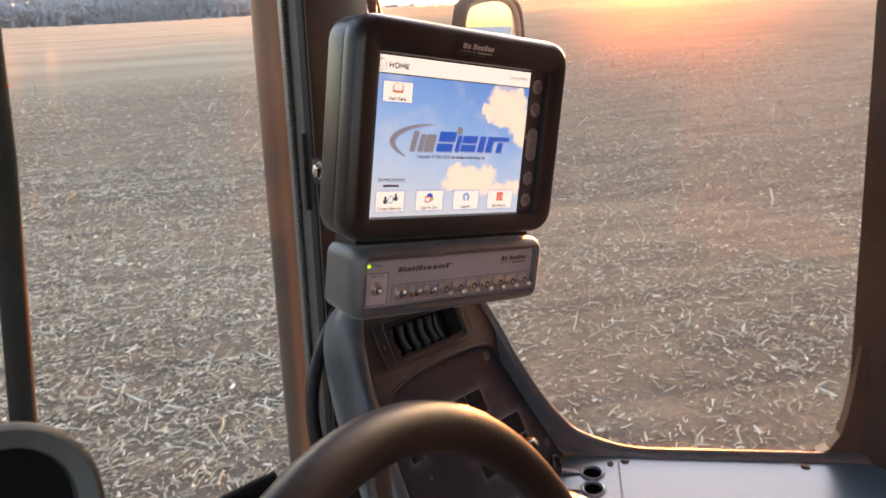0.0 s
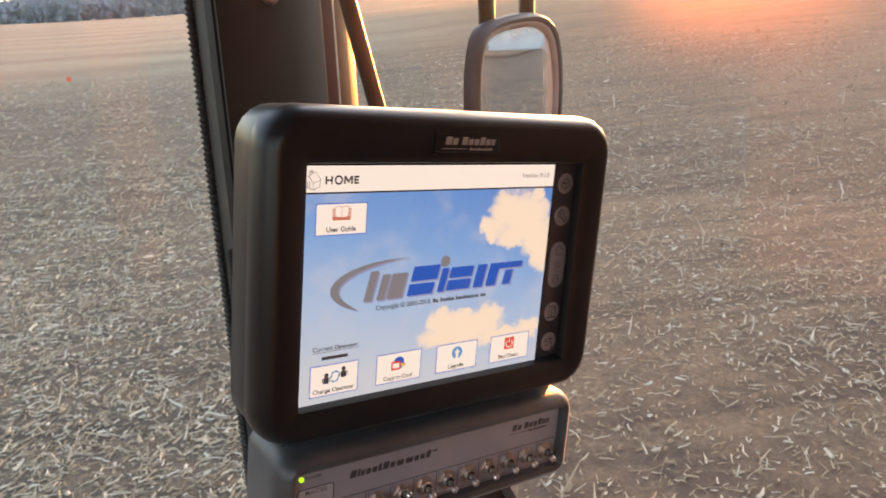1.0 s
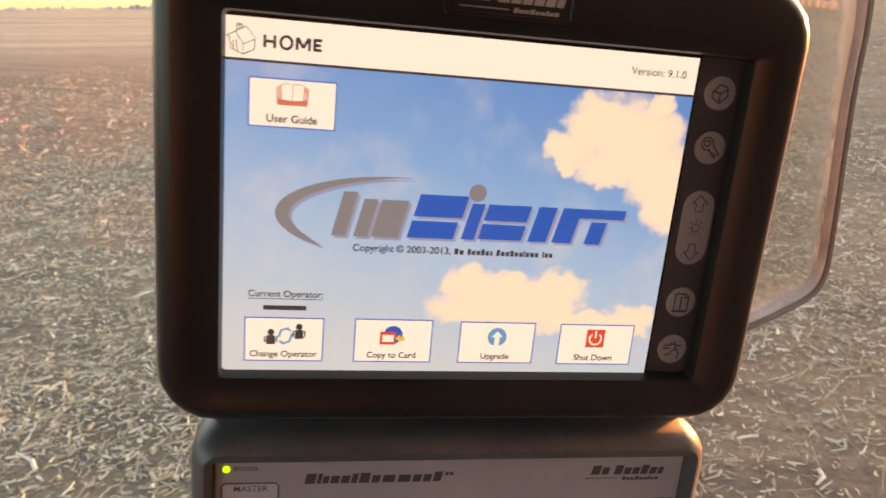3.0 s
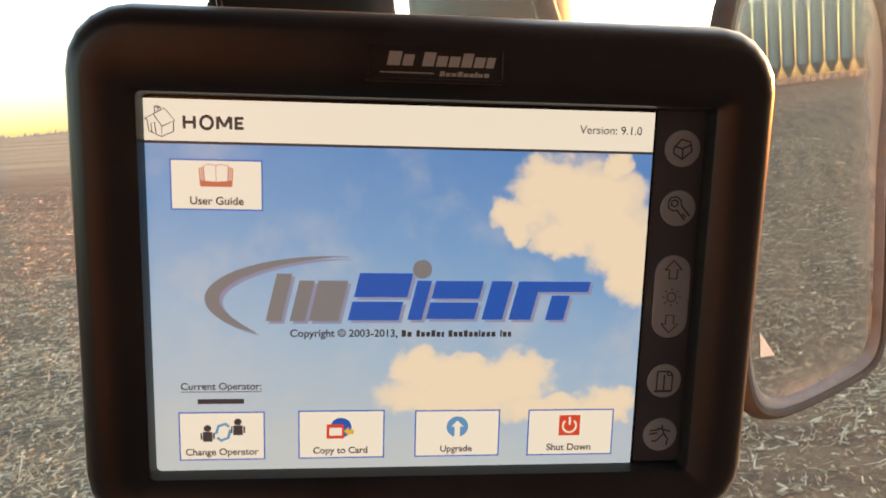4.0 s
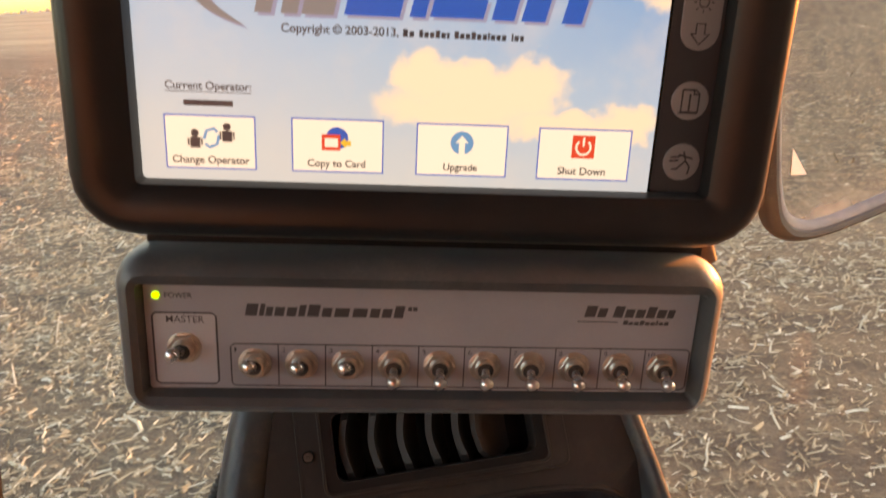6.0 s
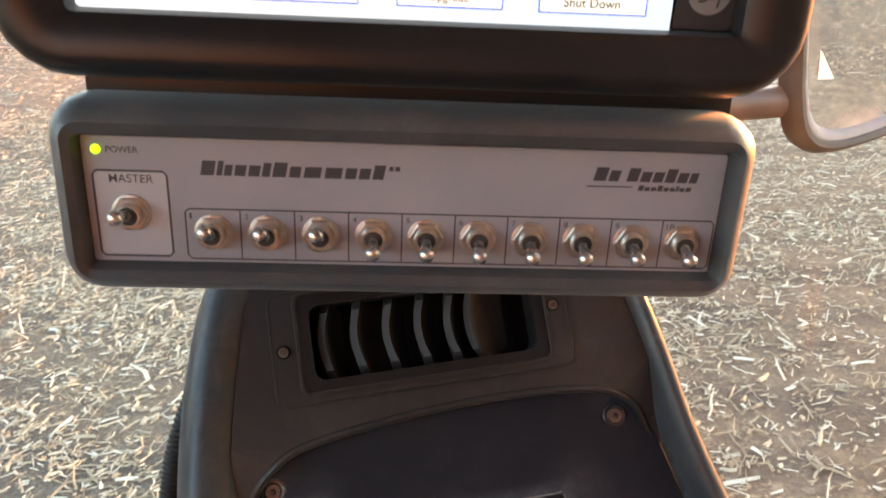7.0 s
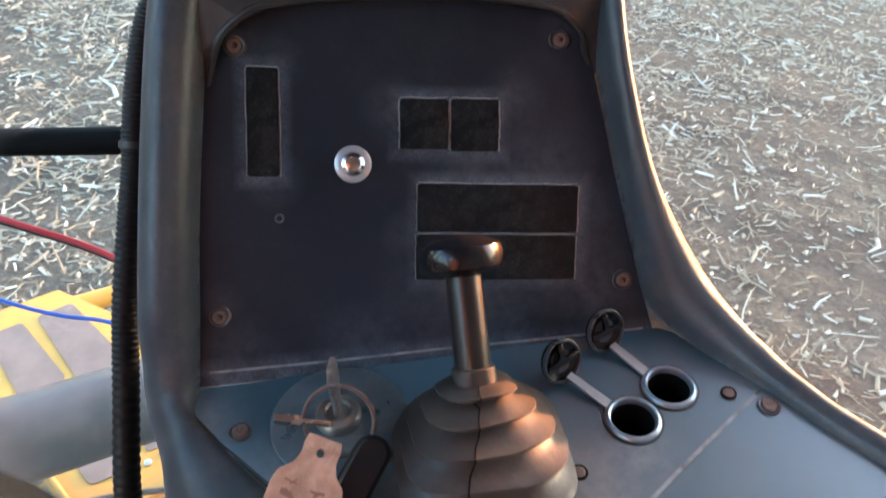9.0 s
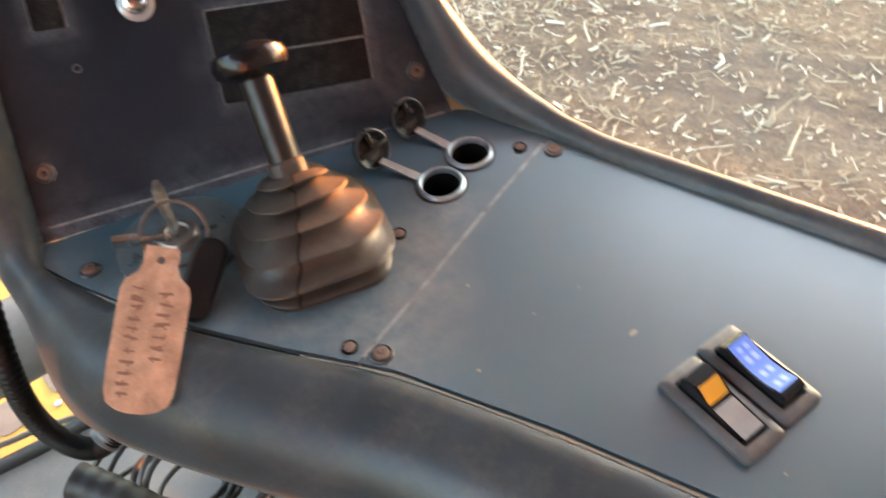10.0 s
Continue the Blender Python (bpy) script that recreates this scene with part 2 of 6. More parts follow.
PANEL = surface("dark_panel_plastic", (0.0087, 0.0120, 0.0190), 0.5, var=0.2, big=7, fine=500, bump=0.2, bump_dist=0.0003, dust=0.06, dust_col=(0.22, 0.20, 0.18), spec=0.16)
DECK = surface("smooth_deck_laminate", (0.023, 0.060, 0.080), 0.3, var=0.12, big=10, fine=500, bump=0.0, bump_dist=0.0002, rvar=0.03, dust=0.0, dust_col=(0.26, 0.25, 0.23), spec=0.8)
dust_and_sheen(DECK, [(-0.02, -0.075, 0, 0.055), (-0.06, -0.065, 0, 0.05), (-0.09, -0.05, 0, 0.04), (0.0, -0.05, 0, 0.045), (0.012, -0.02, 0, 0.035), (-0.19, 0.0, 0, 0.03), (-0.012, -0.088, 0, 0.035), (-0.075, -0.02, 0, 0.05), (-0.135, -0.03, 0, 0.04), (0.03, 0.0, 0, 0.03)], 0.6, (0.20, 0.20, 0.19))
DECK.node_tree.nodes["Principled BSDF"].inputs["Coat Weight"].default_value = 0.9
DECK.node_tree.nodes["Principled BSDF"].inputs["Coat Roughness"].default_value = 0.26
DECK.node_tree.nodes["Principled BSDF"].inputs["Coat IOR"].default_value = 1.6
DUST_EDGE = surface("packed_pale_dust", (0.17, 0.18, 0.185), 0.9, var=0.6, big=90, fine=700, bump=0.4)
HOUSING = surface("black_moulded_housing", (0.006, 0.006, 0.0065), 0.36, var=0.15, big=12, fine=900, bump=0.25, bump_dist=0.00025, dust=0.04, dust_col=(0.18, 0.17, 0.16), spec=0.3)
BOXBODY = surface("grey_black_box_plastic", (0.030, 0.034, 0.038), 0.45, var=0.15, big=14, fine=900, bump=0.25, bump_dist=0.00025, dust=0.22, dust_col=(0.25, 0.22, 0.19))
for film, weight in ((SHELL, 0.35), (BOXBODY, 0.22), (HOUSING, 0.05)):
    p = film.node_tree.nodes["Principled BSDF"]
    p.inputs["Sheen Weight"].default_value, p.inputs["Sheen Roughness"].default_value = weight, 0.45
    p.inputs["Sheen Tint"].default_value = (0.62, 0.72, 0.78, 1)
PLATE = surface("grey_face_plate", (0.21, 0.22, 0.25), 0.45, var=0.08, big=12, fine=800, bump=0.05, dust=0.12, dust_col=(0.40, 0.35, 0.30))
PLATE_PALE = surface("pale_grey_print", (0.30, 0.305, 0.33), 0.45, var=0.06, big=12, fine=800, bump=0.03, dust=0.1, dust_col=(0.40, 0.35, 0.30))
VANE = surface("grey_vane_plastic", (0.032, 0.033, 0.034), 0.6, var=0.25, big=30, fine=500, bump=0.2, dust=0.15, dust_col=(0.10, 0.09, 0.08), spec=0.2)
PLATE_DARK = surface("dark_print_ink", (0.025, 0.025, 0.030), 0.6, var=0.1, bump=0.0)
GLOSS_BLACK = surface("gloss_black_plastic", (0.007, 0.007, 0.008), 0.22, var=0.1, bump=0.05, spec=0.32)
STRIP = surface("key_strip_film", (0.020, 0.020, 0.024), 0.35, var=0.1, bump=0.05)
KEYCAP = surface("grey_key_film", (0.155, 0.155, 0.165), 0.4, var=0.08, bump=0.05)
NICKEL = surface("worn_nickel", (0.54, 0.52, 0.49), 0.26, 1.0, var=0.15, big=120, fine=600, bump=0.1)
BAT = surface("worn_bat_nickel", (0.62, 0.61, 0.60), 0.28, 1.0, var=0.15, big=150, fine=700, bump=0.1)
BRASSY = surface("tarnished_nut_metal", (0.37, 0.34, 0.305), 0.42, 0.95, var=0.35, big=150, fine=700, bump=0.15)
ALUMINIUM = surface("satin_aluminium", (0.40, 0.41, 0.43), 0.45, 0.7, var=0.1, bump=0.05)
RIM = surface("blue_grey_socket_metal", (0.28, 0.36, 0.42), 0.34, 0.8, var=0.2, big=80, fine=600, bump=0.1)
SHAFT = surface("satin_black_lever_paint", (0.009, 0.0085, 0.0085), 0.34, var=0.25, big=30, fine=500, bump=0.1, spec=0.42)
CHROME = surface("bright_chrome", (0.72, 0.73, 0.75), 0.2, 1.0, var=0.05, bump=0.03)
STEEL = surface("dull_steel", (0.35, 0.33, 0.31), 0.4, 1.0, var=0.25, big=60, fine=500, bump=0.2)
RUST = surface("rusty_screw_head", (0.105, 0.068, 0.055), 0.6, 0.1, var=0.35, big=200, fine=900, bump=0.4)
BLACK = surface("black_pillar_paint", (0.006, 0.006, 0.006), 0.55, var=0.2, big=8, fine=300, bump=0.15, dust=0.03, spec=0.3)
RAIL = surface("flat_black_rail_paint", (0.004, 0.004, 0.004), 0.8, var=0.2, bump=0.1, spec=0.08)
SIDE_POST = surface("brown_black_post_paint", (0.026, 0.014, 0.010), 0.45, var=0.25, big=9, fine=300, bump=0.15, dust=0.06, spec=0.4)
TRIM = surface("grey_pillar_trim", (0.050, 0.050, 0.050), 0.5, var=0.15, big=9, fine=350, bump=0.2, dust=0.15)
STACK = surface("brown_grey_stack_paint", (0.034, 0.015, 0.011), 0.5, 0.0, var=0.3, big=5, fine=200, bump=0.15, dust=0.06, spec=0.3)
RUBBER = surface("black_rubber", (0.012, 0.012, 0.012), 0.55, var=0.2, big=20, fine=500, bump=0.2)
CONDUIT = surface("black_conduit_plastic", (0.005, 0.005, 0.0055), 0.5, var=0.2, big=20, fine=500, bump=0.1, spec=0.25)
PIPE = surface("dusty_grey_pipe_paint", (0.048, 0.050, 0.054), 0.5, var=0.35, big=14, fine=260, bump=0.15, dust=0.35, dust_col=(0.19, 0.155, 0.12))
BOOT = pleated_rubber()
VELCRO = velcro()
YELLOW = surface("machine_yellow_paint", (0.46, 0.235, 0.016), 0.45, var=0.2, big=9, fine=250, bump=0.12, dust=0.3, dust_col=(0.34, 0.25, 0.13))
GRIP = surface("grey_grip_sheet", (0.115, 0.10, 0.09), 0.9, var=0.2, big=10, fine=700, bump=0.8, bump_dist=0.001, dust=0.3)
MAT = surface("grey_floor_mat", (0.14, 0.145, 0.14), 0.85, var=0.2, big=8, fine=300, bump=0.5, bump_dist=0.001, dust=0.3)
TAG = surface("worn_tan_key_tag", (0.34, 0.190, 0.130), 0.5, var=0.45, big=70, fine=500, bump=0.2, dust=0.75, dust_col=(0.46, 0.36, 0.28))
TAG_INK = surface("faded_tag_ink", (0.17, 0.085, 0.058), 0.7, var=0.2, bump=0.0)
WHEEL = surface("worn_wheel_grip", (0.012, 0.008, 0.0055), 0.42, var=0.35, big=16, fine=300, bump=0.35, dust=0.03, spec=0.2)
HOOD = surface("grey_hood_plastic", (0.028, 0.036, 0.034), 0.55, var=0.25, big=20, fine=600, bump=0.3, dust=0.25, dust_col=(0.13, 0.14, 0.13), spec=0.3)
MIRROR_FRAME = surface("mirror_rubber_frame", (0.028, 0.042, 0.050), 0.55, var=0.3, big=15, fine=350, bump=0.25, dust=0.3, dust_col=(0.13, 0.15, 0.16), spec=0.35)
MIRROR_LIP = surface("dusty_blue_grey_lip", (0.13, 0.16, 0.19), 0.6, var=0.3, big=30, fine=350, bump=0.2, dust=0.3)
# tan chosen so the unseen walls bounce warm sunlight
WALL = surface("tan_cab_lining", (0.24, 0.185, 0.145), 0.8, var=0.15, big=5, fine=250, bump=0.3)
WHITE_SHEET = surface("white_sheet_metal", (0.66, 0.68, 0.70), 0.5, 0.0, var=0.1, big=0.5, fine=12, bump=0.1)
GALV = surface("galvanised_sheet", (0.23, 0.25, 0.25), 0.45, 0.5, var=0.12, big=0.7, fine=20, bump=0.1)
def far_wood():
    """Bare twigs in masses: half of the light goes through them. The pale blue-grey stands for distance haze."""
    m = surface("leafless_woods_in_haze", (0.33, 0.34, 0.37), 0.95, var=0.15, big=0.05, fine=0.9, bump=0.0)
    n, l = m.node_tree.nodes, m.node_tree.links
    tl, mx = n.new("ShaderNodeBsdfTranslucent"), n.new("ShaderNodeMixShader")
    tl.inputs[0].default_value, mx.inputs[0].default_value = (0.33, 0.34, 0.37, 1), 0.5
    l.new(n["Principled BSDF"].outputs[0], mx.inputs[1])
    l.new(tl.outputs[0], mx.inputs[2])
    l.new(mx.outputs[0], n["Material Output"].inputs[0])
    return m


HAZED_WOODS = far_wood()
RED_WIRE = surface("red_wire_sheath", (0.45, 0.03, 0.04), 0.4, var=0.1, bump=0.05)
BLUE_WIRE = surface("blue_wire_sheath", (0.03, 0.12, 0.55), 0.4, var=0.1, bump=0.05)
GREY_WIRE = surface("grey_wire_sheath", (0.075, 0.075, 0.075), 0.5, var=0.2, bump=0.1)
AMBER = surface("amber_lens", (0.50, 0.25, 0.03), 0.35, var=0.1, bump=0.05)
BLUE_LENS = surface("blue_lens", (0.065, 0.19, 0.66), 0.3, var=0.1, bump=0.05)
PALE = surface("pale_print", (0.22, 0.38, 0.78), 0.4, var=0.05, bump=0.0)
WHITE_TRIANGLE = surface("white_triangle_film", (0.8, 0.8, 0.78), 0.5, var=0.05, bump=0.0)
FLAG = surface("orange_flag_cloth", (0.8, 0.12, 0.05), 0.8, var=0.1, bump=0.0)
CLEAR = surface("scuffed_tinted_plastic", (0.050, 0.070, 0.080), 0.30, var=0.3, big=30, fine=500, bump=0.1, dust=0.3, dust_col=(0.28, 0.28, 0.27))
FLECK = surface("dry_leaf_crumb", (0.24, 0.22, 0.18), 0.8, var=0.3, big=300, fine=900, bump=0.2)
STRAP = surface("pale_strap_plastic", (0.15, 0.18, 0.20), 0.4, var=0.2, big=60, fine=500, bump=0.1)
CAP_RING = surface("worn_cap_plastic", (0.026, 0.027, 0.030), 0.3, var=0.2, big=60, fine=500, bump=0.1)
FLANGE = surface("dusty_switch_flange", (0.042, 0.050, 0.058), 0.45, var=0.3, big=40, fine=600, bump=0.2, dust=0.3, dust_col=(0.22, 0.21, 0.19))
FLANGE_PALE = surface("grey_rocker_face", (0.12, 0.135, 0.145), 0.45, var=0.2, big=60, fine=600, bump=0.1)
SOIL, RESIDUE = soil(), residue()
GLASS, SCREEN_GLASS = pane_glass("dusty_side_glass", GLASS_DUST, (1.0, 0.66, 0.32), (0.80, 0.58, 0.36)), pane_glass("wiped_windscreen_glass", 0.011, (0.9, 0.9, 0.85), (0.50, 0.66, 0.66))
LCD_SKY = lcd_sky()
UI_WHITE = glow("lcd_cream", (0.93, 0.93, 0.87), LCD)
UI_DARK = glow("lcd_dark", (0.06, 0.06, 0.08), LCD * 0.6)
UI_GREY = glow("lcd_grey", (0.21, 0.225, 0.26), LCD)
UI_SHADOW = glow("lcd_shade", (0.27, 0.31, 0.52), LCD)
UI_BLUE = glow("lcd_deep_blue", (0.0, 0.10, 0.58), LCD)
UI_EDGE = glow("lcd_edge_blue", (0.05, 0.15, 0.65), LCD)
UI_SKY = glow("lcd_icon_blue", (0.10, 0.34, 0.68), LCD)
UI_RED = glow("lcd_icon_red", (0.75, 0.07, 0.03), LCD)
UI_YEL = glow("lcd_icon_yellow", (0.80, 0.52, 0.06), LCD)
UI_BRICK = glow("lcd_icon_brick", (0.62, 0.19, 0.12), LCD)
LED = glow("green_led", (0.35, 1.0, 0.02), 0.30)
BADGE_INK = surface("silver_badge_print", (0.27, 0.26, 0.26), 0.4, 0.3, var=0.1, bump=0.0)
KEY_INK = surface("key_outline_print", (0.008, 0.008, 0.009), 0.4, var=0.05, bump=0.0)
def mirror_silver():
    """Silvered glass, a little tinted, with dust gathered along its margin."""
    m, n, l, p = nodes_of("mirror_silver")
    tc = n.new("ShaderNodeTexCoord")
    sep = n.new("ShaderNodeSeparateXYZ")
    l.new(tc.outputs["Object"], sep.inputs[0])
    ex = math_node(n, l, "DIVIDE", math_node(n, l, "ABSOLUTE", math_node(n, l, "ADD", sep.outputs[0], 0.012)), 0.088)
    ey = math_node(n, l, "DIVIDE", math_node(n, l, "ABSOLUTE", math_node(n, l, "ADD", sep.outputs[1], 0.016)), 0.196)
    edge = math_node(n, l, "MAXIMUM", math_node(n, l, "POWER", ex, 9.0), math_node(n, l, "POWER", ey, 14.0))
    rag = ramp(n, l, noise_node(n, l, 40, 5, 0.6), [(0.3, 0.15), (0.7, 1.0)])
    film = math_node(n, l, "ADD", math_node(n, l, "MULTIPLY", math_node(n, l, "MULTIPLY", edge, rag), 0.5), 0.05, clamp=True)
    base = mix_col(n, l, film, (0.70, 0.75, 0.74), (0.30, 0.29, 0.26))
    l.new(base, p.inputs["Base Color"])
    l.new(math_node(n, l, "SUBTRACT", 1.0, film, clamp=True), p.inputs["Metallic"])
    l.new(math_node(n, l, "MULTIPLY", film, 0.25), p.inputs["Roughness"])
    return m


MIRROR = mirror_silver()

# ---- geometry helpers ----
def thing(name, label, category, m=None, group="", kind=""):
    ob = new(name)
    ob.empty_display_size = 0.02
    if m is not None:
        ob.matrix_world = m
    return tagged(ob, label, category, group, kind)


def part(name, bm, material, parent=None, label="", smooth=True, mm=True, angle=38):
    """Links a bmesh (in millimetres unless mm is False) as one mesh object under a thing or a part."""
    if mm:
        bmesh.ops.scale(bm, vec=(0.001,) * 3, verts=bm.verts)
    bmesh.ops.recalc_face_normals(bm, faces=bm.faces)
    if smooth:
        for f in bm.faces:
            f.smooth = True
        for e in bm.edges:
            if len(e.link_faces) == 2 and e.calc_face_angle(0) > radians(angle):
                e.smooth = False
    me = bpy.data.meshes.new(name)
    bm.to_mesh(me)
    bm.free()
    me.materials.append(material)
    ob = new(name, me)
    if parent is not None:
        ob.parent = parent
    if label:
        ob["label"] = label
    return ob


def rr(cx, cy, w, h, r, z, seg=5):
    pts = []
    for k, (sx, sy) in enumerate(((1, 1), (-1, 1), (-1, -1), (1, -1))):
        for i in range(seg + 1):
            a = radians(90 * k + 90 * i / seg)
            pts.append((cx + sx * (w / 2 - r) + r * math.cos(a), cy + sy * (h / 2 - r) + r * math.sin(a), z))
    return pts


def loft(bm, rings, cap0=True, cap1=True, closed=True):
    vs = [[bm.verts.new(p) for p in ring] for ring in rings]
    for a, b in zip(vs, vs[1:]):
        k = len(a)
        for i in range(k if closed else k - 1):
            bm.faces.new((a[i], a[(i + 1) % k], b[(i + 1) % k], b[i]))
    if cap0:
        bm.faces.new(vs[0][::-1])
    if cap1:
        bm.faces.new(vs[-1])
    return vs


def box(bm, c, s, bevel=0.0, m=None, seg=2):
    r = bmesh.ops.create_cube(bm, size=1.0)
    vs = r["verts"]
    bmesh.ops.scale(bm, vec=s, verts=vs)
    if bevel:
        es = list({e for v in vs for e in v.link_edges})
        r = bmesh.ops.bevel(bm, geom=es, offset=bevel, segments=seg, profile=0.6, affect="EDGES")
        vs = list({v for f in r["faces"] for v in f.verts} | {v for v in vs if v.is_valid})
    if m is not None:
        bmesh.ops.transform(bm, matrix=m, verts=vs)
    bmesh.ops.translate(bm, vec=c, verts=vs)
    return vs


def lathe(bm, prof, seg=24, m=None):
    """Turned shape about z from (radius, height) pairs."""
    m = m or Matrix.Identity(4)
    rings = []
    for r, z in prof:
        rings.append([m @ Vector((max(r, 0.0005) * math.cos(2 * math.pi * i / seg), max(r, 0.0005) * math.sin(2 * math.pi * i / seg), z)) for i in range(seg)])
    loft(bm, rings)


def smooth_line(pts, n=6):
    pts = [Vector(p) for p in pts]
    ext = [pts[0] * 2 - pts[1], *pts, pts[-1] * 2 - pts[-2]]
    out = []
    for i in range(1, len(ext) - 2):
        p0, p1, p2, p3 = ext[i - 1:i + 3]
        for k in range(n):
            t = k / n
            out.append(0.5 * (2 * p1 + (p2 - p0) * t + (2 * p0 - 5 * p1 + 4 * p2 - p3) * t * t + (3 * p1 - p0 - 3 * p2 + p3) * t ** 3))
    out.append(pts[-1])
    return out


def tube(bm, pts, r, seg=10, ribs=0.0, squash=1.0):
    """A round bar along points; r a number or a function of the point's index share; ribs: ring height."""
    pts = [Vector(p) for p in pts]
    up = Vector((0, 0, 1))
    rings = []
    t0 = (pts[1] - pts[0]).normalized()
    side = t0.cross(up if abs(t0.z) < 0.9 else Vector((1, 0, 0))).normalized()
    for i, p in enumerate(pts):
        t = (pts[min(i + 1, len(pts) - 1)] - pts[max(i - 1, 0)]).normalized()
        side = (side - t * side.dot(t)).normalized()
        other = t.cross(side)
        q = r(i / (len(pts) - 1)) if callable(r) else r
        if ribs:
            q += ribs * (1 if i % 4 in (0, 1) else 0)
        rings.append([p + side * q * math.cos(2 * math.pi * k / seg) + other * q * squash * math.sin(2 * math.pi * k / seg) for k in range(seg)])
    loft(bm, rings)


def plate(bm, outer, holes, z0, z1):
    """A flat plate between two heights with holes through it."""
    es = []
    for loop in (outer, *holes):
        vs = [bm.verts.new((p[0], p[1], z1)) for p in loop]
        es += [bm.edges.new((vs[i], vs[(i + 1) % len(vs)])) for i in range(len(vs))]
    r = bmesh.ops.triangle_fill(bm, use_beauty=True, use_dissolve=False, edges=es)
    faces = [g for g in r["geom"] if isinstance(g, bmesh.types.BMFace)]
    r = bmesh.ops.extrude_face_region(bm, geom=faces)
    bmesh.ops.translate(bm, vec=(0, 0, z0 - z1), verts=[g for g in r["geom"] if isinstance(g, bmesh.types.BMVert)])


def ribbon(bm, line, w, z):
    """A flat printed stroke along points in a plane."""
    line = [Vector((p[0], p[1], 0)) for p in line]
    a, b = [], []
    for i, p in enumerate(line):
        d = (line[min(i + 1, len(line) - 1)] - line[max(i - 1, 0)]).normalized()
        nrm = Vector((-d.y, d.x, 0)) * w / 2
        a.append(p + nrm)
        b.append(p - nrm)
    for i in range(len(line) - 1):
        bm.faces.new([bm.verts.new((*q.xy, z)) for q in (a[i], b[i], b[i + 1], a[i + 1])])


def flat(bm, pts, z):
    bm.faces.new([bm.verts.new((p[0], p[1], z)) for p in pts])


def disc(cx, cy, r, seg=24, ry=None):
    ry = ry or r
    return [(cx + r * math.cos(2 * math.pi * i / seg), cy + ry * math.sin(2 * math.pi * i / seg)) for i in range(seg)]


def rect(x0, y0, x1, y1):
    return [(x0, y0), (x1, y0), (x1, y1), (x0, y1)]


def lettering(name, body, x0, x1, y, z, material, parent, bold=0.0, height=None):
    """Printed words from x0 to x1 with their baseline at y (millimetres), as a flat mesh."""
    cu = bpy.data.curves.new(name, "FONT")
    cu.body, cu.size, cu.offset = body, 10.0, bold
    tmp = bpy.data.objects.new(name, cu)
    me = bpy.data.meshes.new_from_object(tmp)
    bpy.data.objects.remove(tmp)
    bpy.data.curves.remove(cu)
    co = np.array([v.co for v in me.vertices])
    lo, hi = co.min(0), co.max(0)
    k = (x1 - x0) / (hi[0] - lo[0])
    ky = height / (hi[1] - max(lo[1], 0)) if height else k
    for v in me.vertices:
        v.co = ((x0 + (v.co.x - lo[0]) * k) / 1000, (y + v.co.y * ky) / 1000, z / 1000)
    me.name = name
    me.materials.append(material)
    ob = new(name, me)
    ob.parent = parent
    return ob


def blocks(bm, x0, x1, y, z, h, spec, slant=0.2, gap=0.16):
    """Plain slanted blocks in the rhythm of a line of print; spec: (share of width, height share)."""
    total = sum(w for w, _ in spec)
    x = x0
    for w, hh in spec:
        ww = (x1 - x0) * w / total
        if hh > 0:
            g = ww * gap
            a, b = x + g / 2, x + ww - g / 2
            top = h * hh
            flat(bm, [(a, y), (b, y), (b + slant * top, y + top), (a + slant * top, y + top)], z)
        x += ww


# ---- frames of the cab's parts ----
def axes(o, ex, ey, n):
    return Matrix(((ex[0], ey[0], n[0], o[0]), (ex[1], ey[1], n[1], o[1]), (ex[2], ey[2], n[2], o[2]), (0, 0, 0, 1)))


MON = axes((0.5006, 0.7020, 2.6621), (0.9868, 0.0954, -0.1310), (0.1320, -0.0046, 0.9912), (0.0940, -0.9954, -0.0172))
PAN = axes((0.5195, 0.7049, 2.3180), (0.9674, 0.2443, 0.0662), (-0.1793, 0.4766, 0.8607), (0.1787, -0.8445, 0.5049))
DEK = axes((0.6074, 0.5996, 2.2330), (0.9967, -0.0042, 0.0807), (0.0, 0.9986, 0.0520), (-0.0808, -0.0519, 0.9954))
AX, BX = Vector((0.745, -0.667, 0)), Vector((0.667, 0.745, 0))


def ab(a, b):
    """Along and across the side console, in the deck's millimetres."""
    return a * 0.745 + b * 0.667, -a * 0.667 + b * 0.745


def cab(a, b, z):
    """Along and across the cab, in metres, as a place in the world."""
    return Vector((0.6074, 0.5996, 0)) + AX * a + BX * b + Vector((0, 0, z))


# ---- ground and distance ----
def ground_height(x, y):
    d = math.hypot(x - 0.5, y - 0.4)
    az = math.atan2(y, x)
    front = 0.5 + 0.5 * math.cos(az - radians(62))
    off = math.degrees(math.atan2(math.sin(az - radians(36)), math.cos(az - radians(36))))
    hill = math.exp(-(off / 34) ** 2)
    turn = math.degrees(az)
    slope = 0.030 + 0.022 * front + 0.060 * hill + 0.030 * math.exp(-((turn - 124) / 25) ** 2) - 0.020 * math.exp(-((turn + 12) / 25) ** 2)
    slope -= 0.062 * math.exp(-((turn + 6) / (6.5 if turn > -6 else 3.2)) ** 2)
    rise = slope * max(0.0, d - 13) / (1 + max(0.0, d - 13) / (260 + 80 * front))
    rise += 0.5 * noise.noise(Vector((x * 0.012, y * 0.012, 3.0))) * min(1.0, max(0.0, d - 15) / 60) * 2
    rough = 0.022 * noise.noise(Vector((x * 2.1, y * 2.1, 0))) + 0.018 * noise.noise(Vector((x * 6.3, y * 6.3, 7)))
    return rise + rough * max(0.0, 1 - d / 40) - 0.015


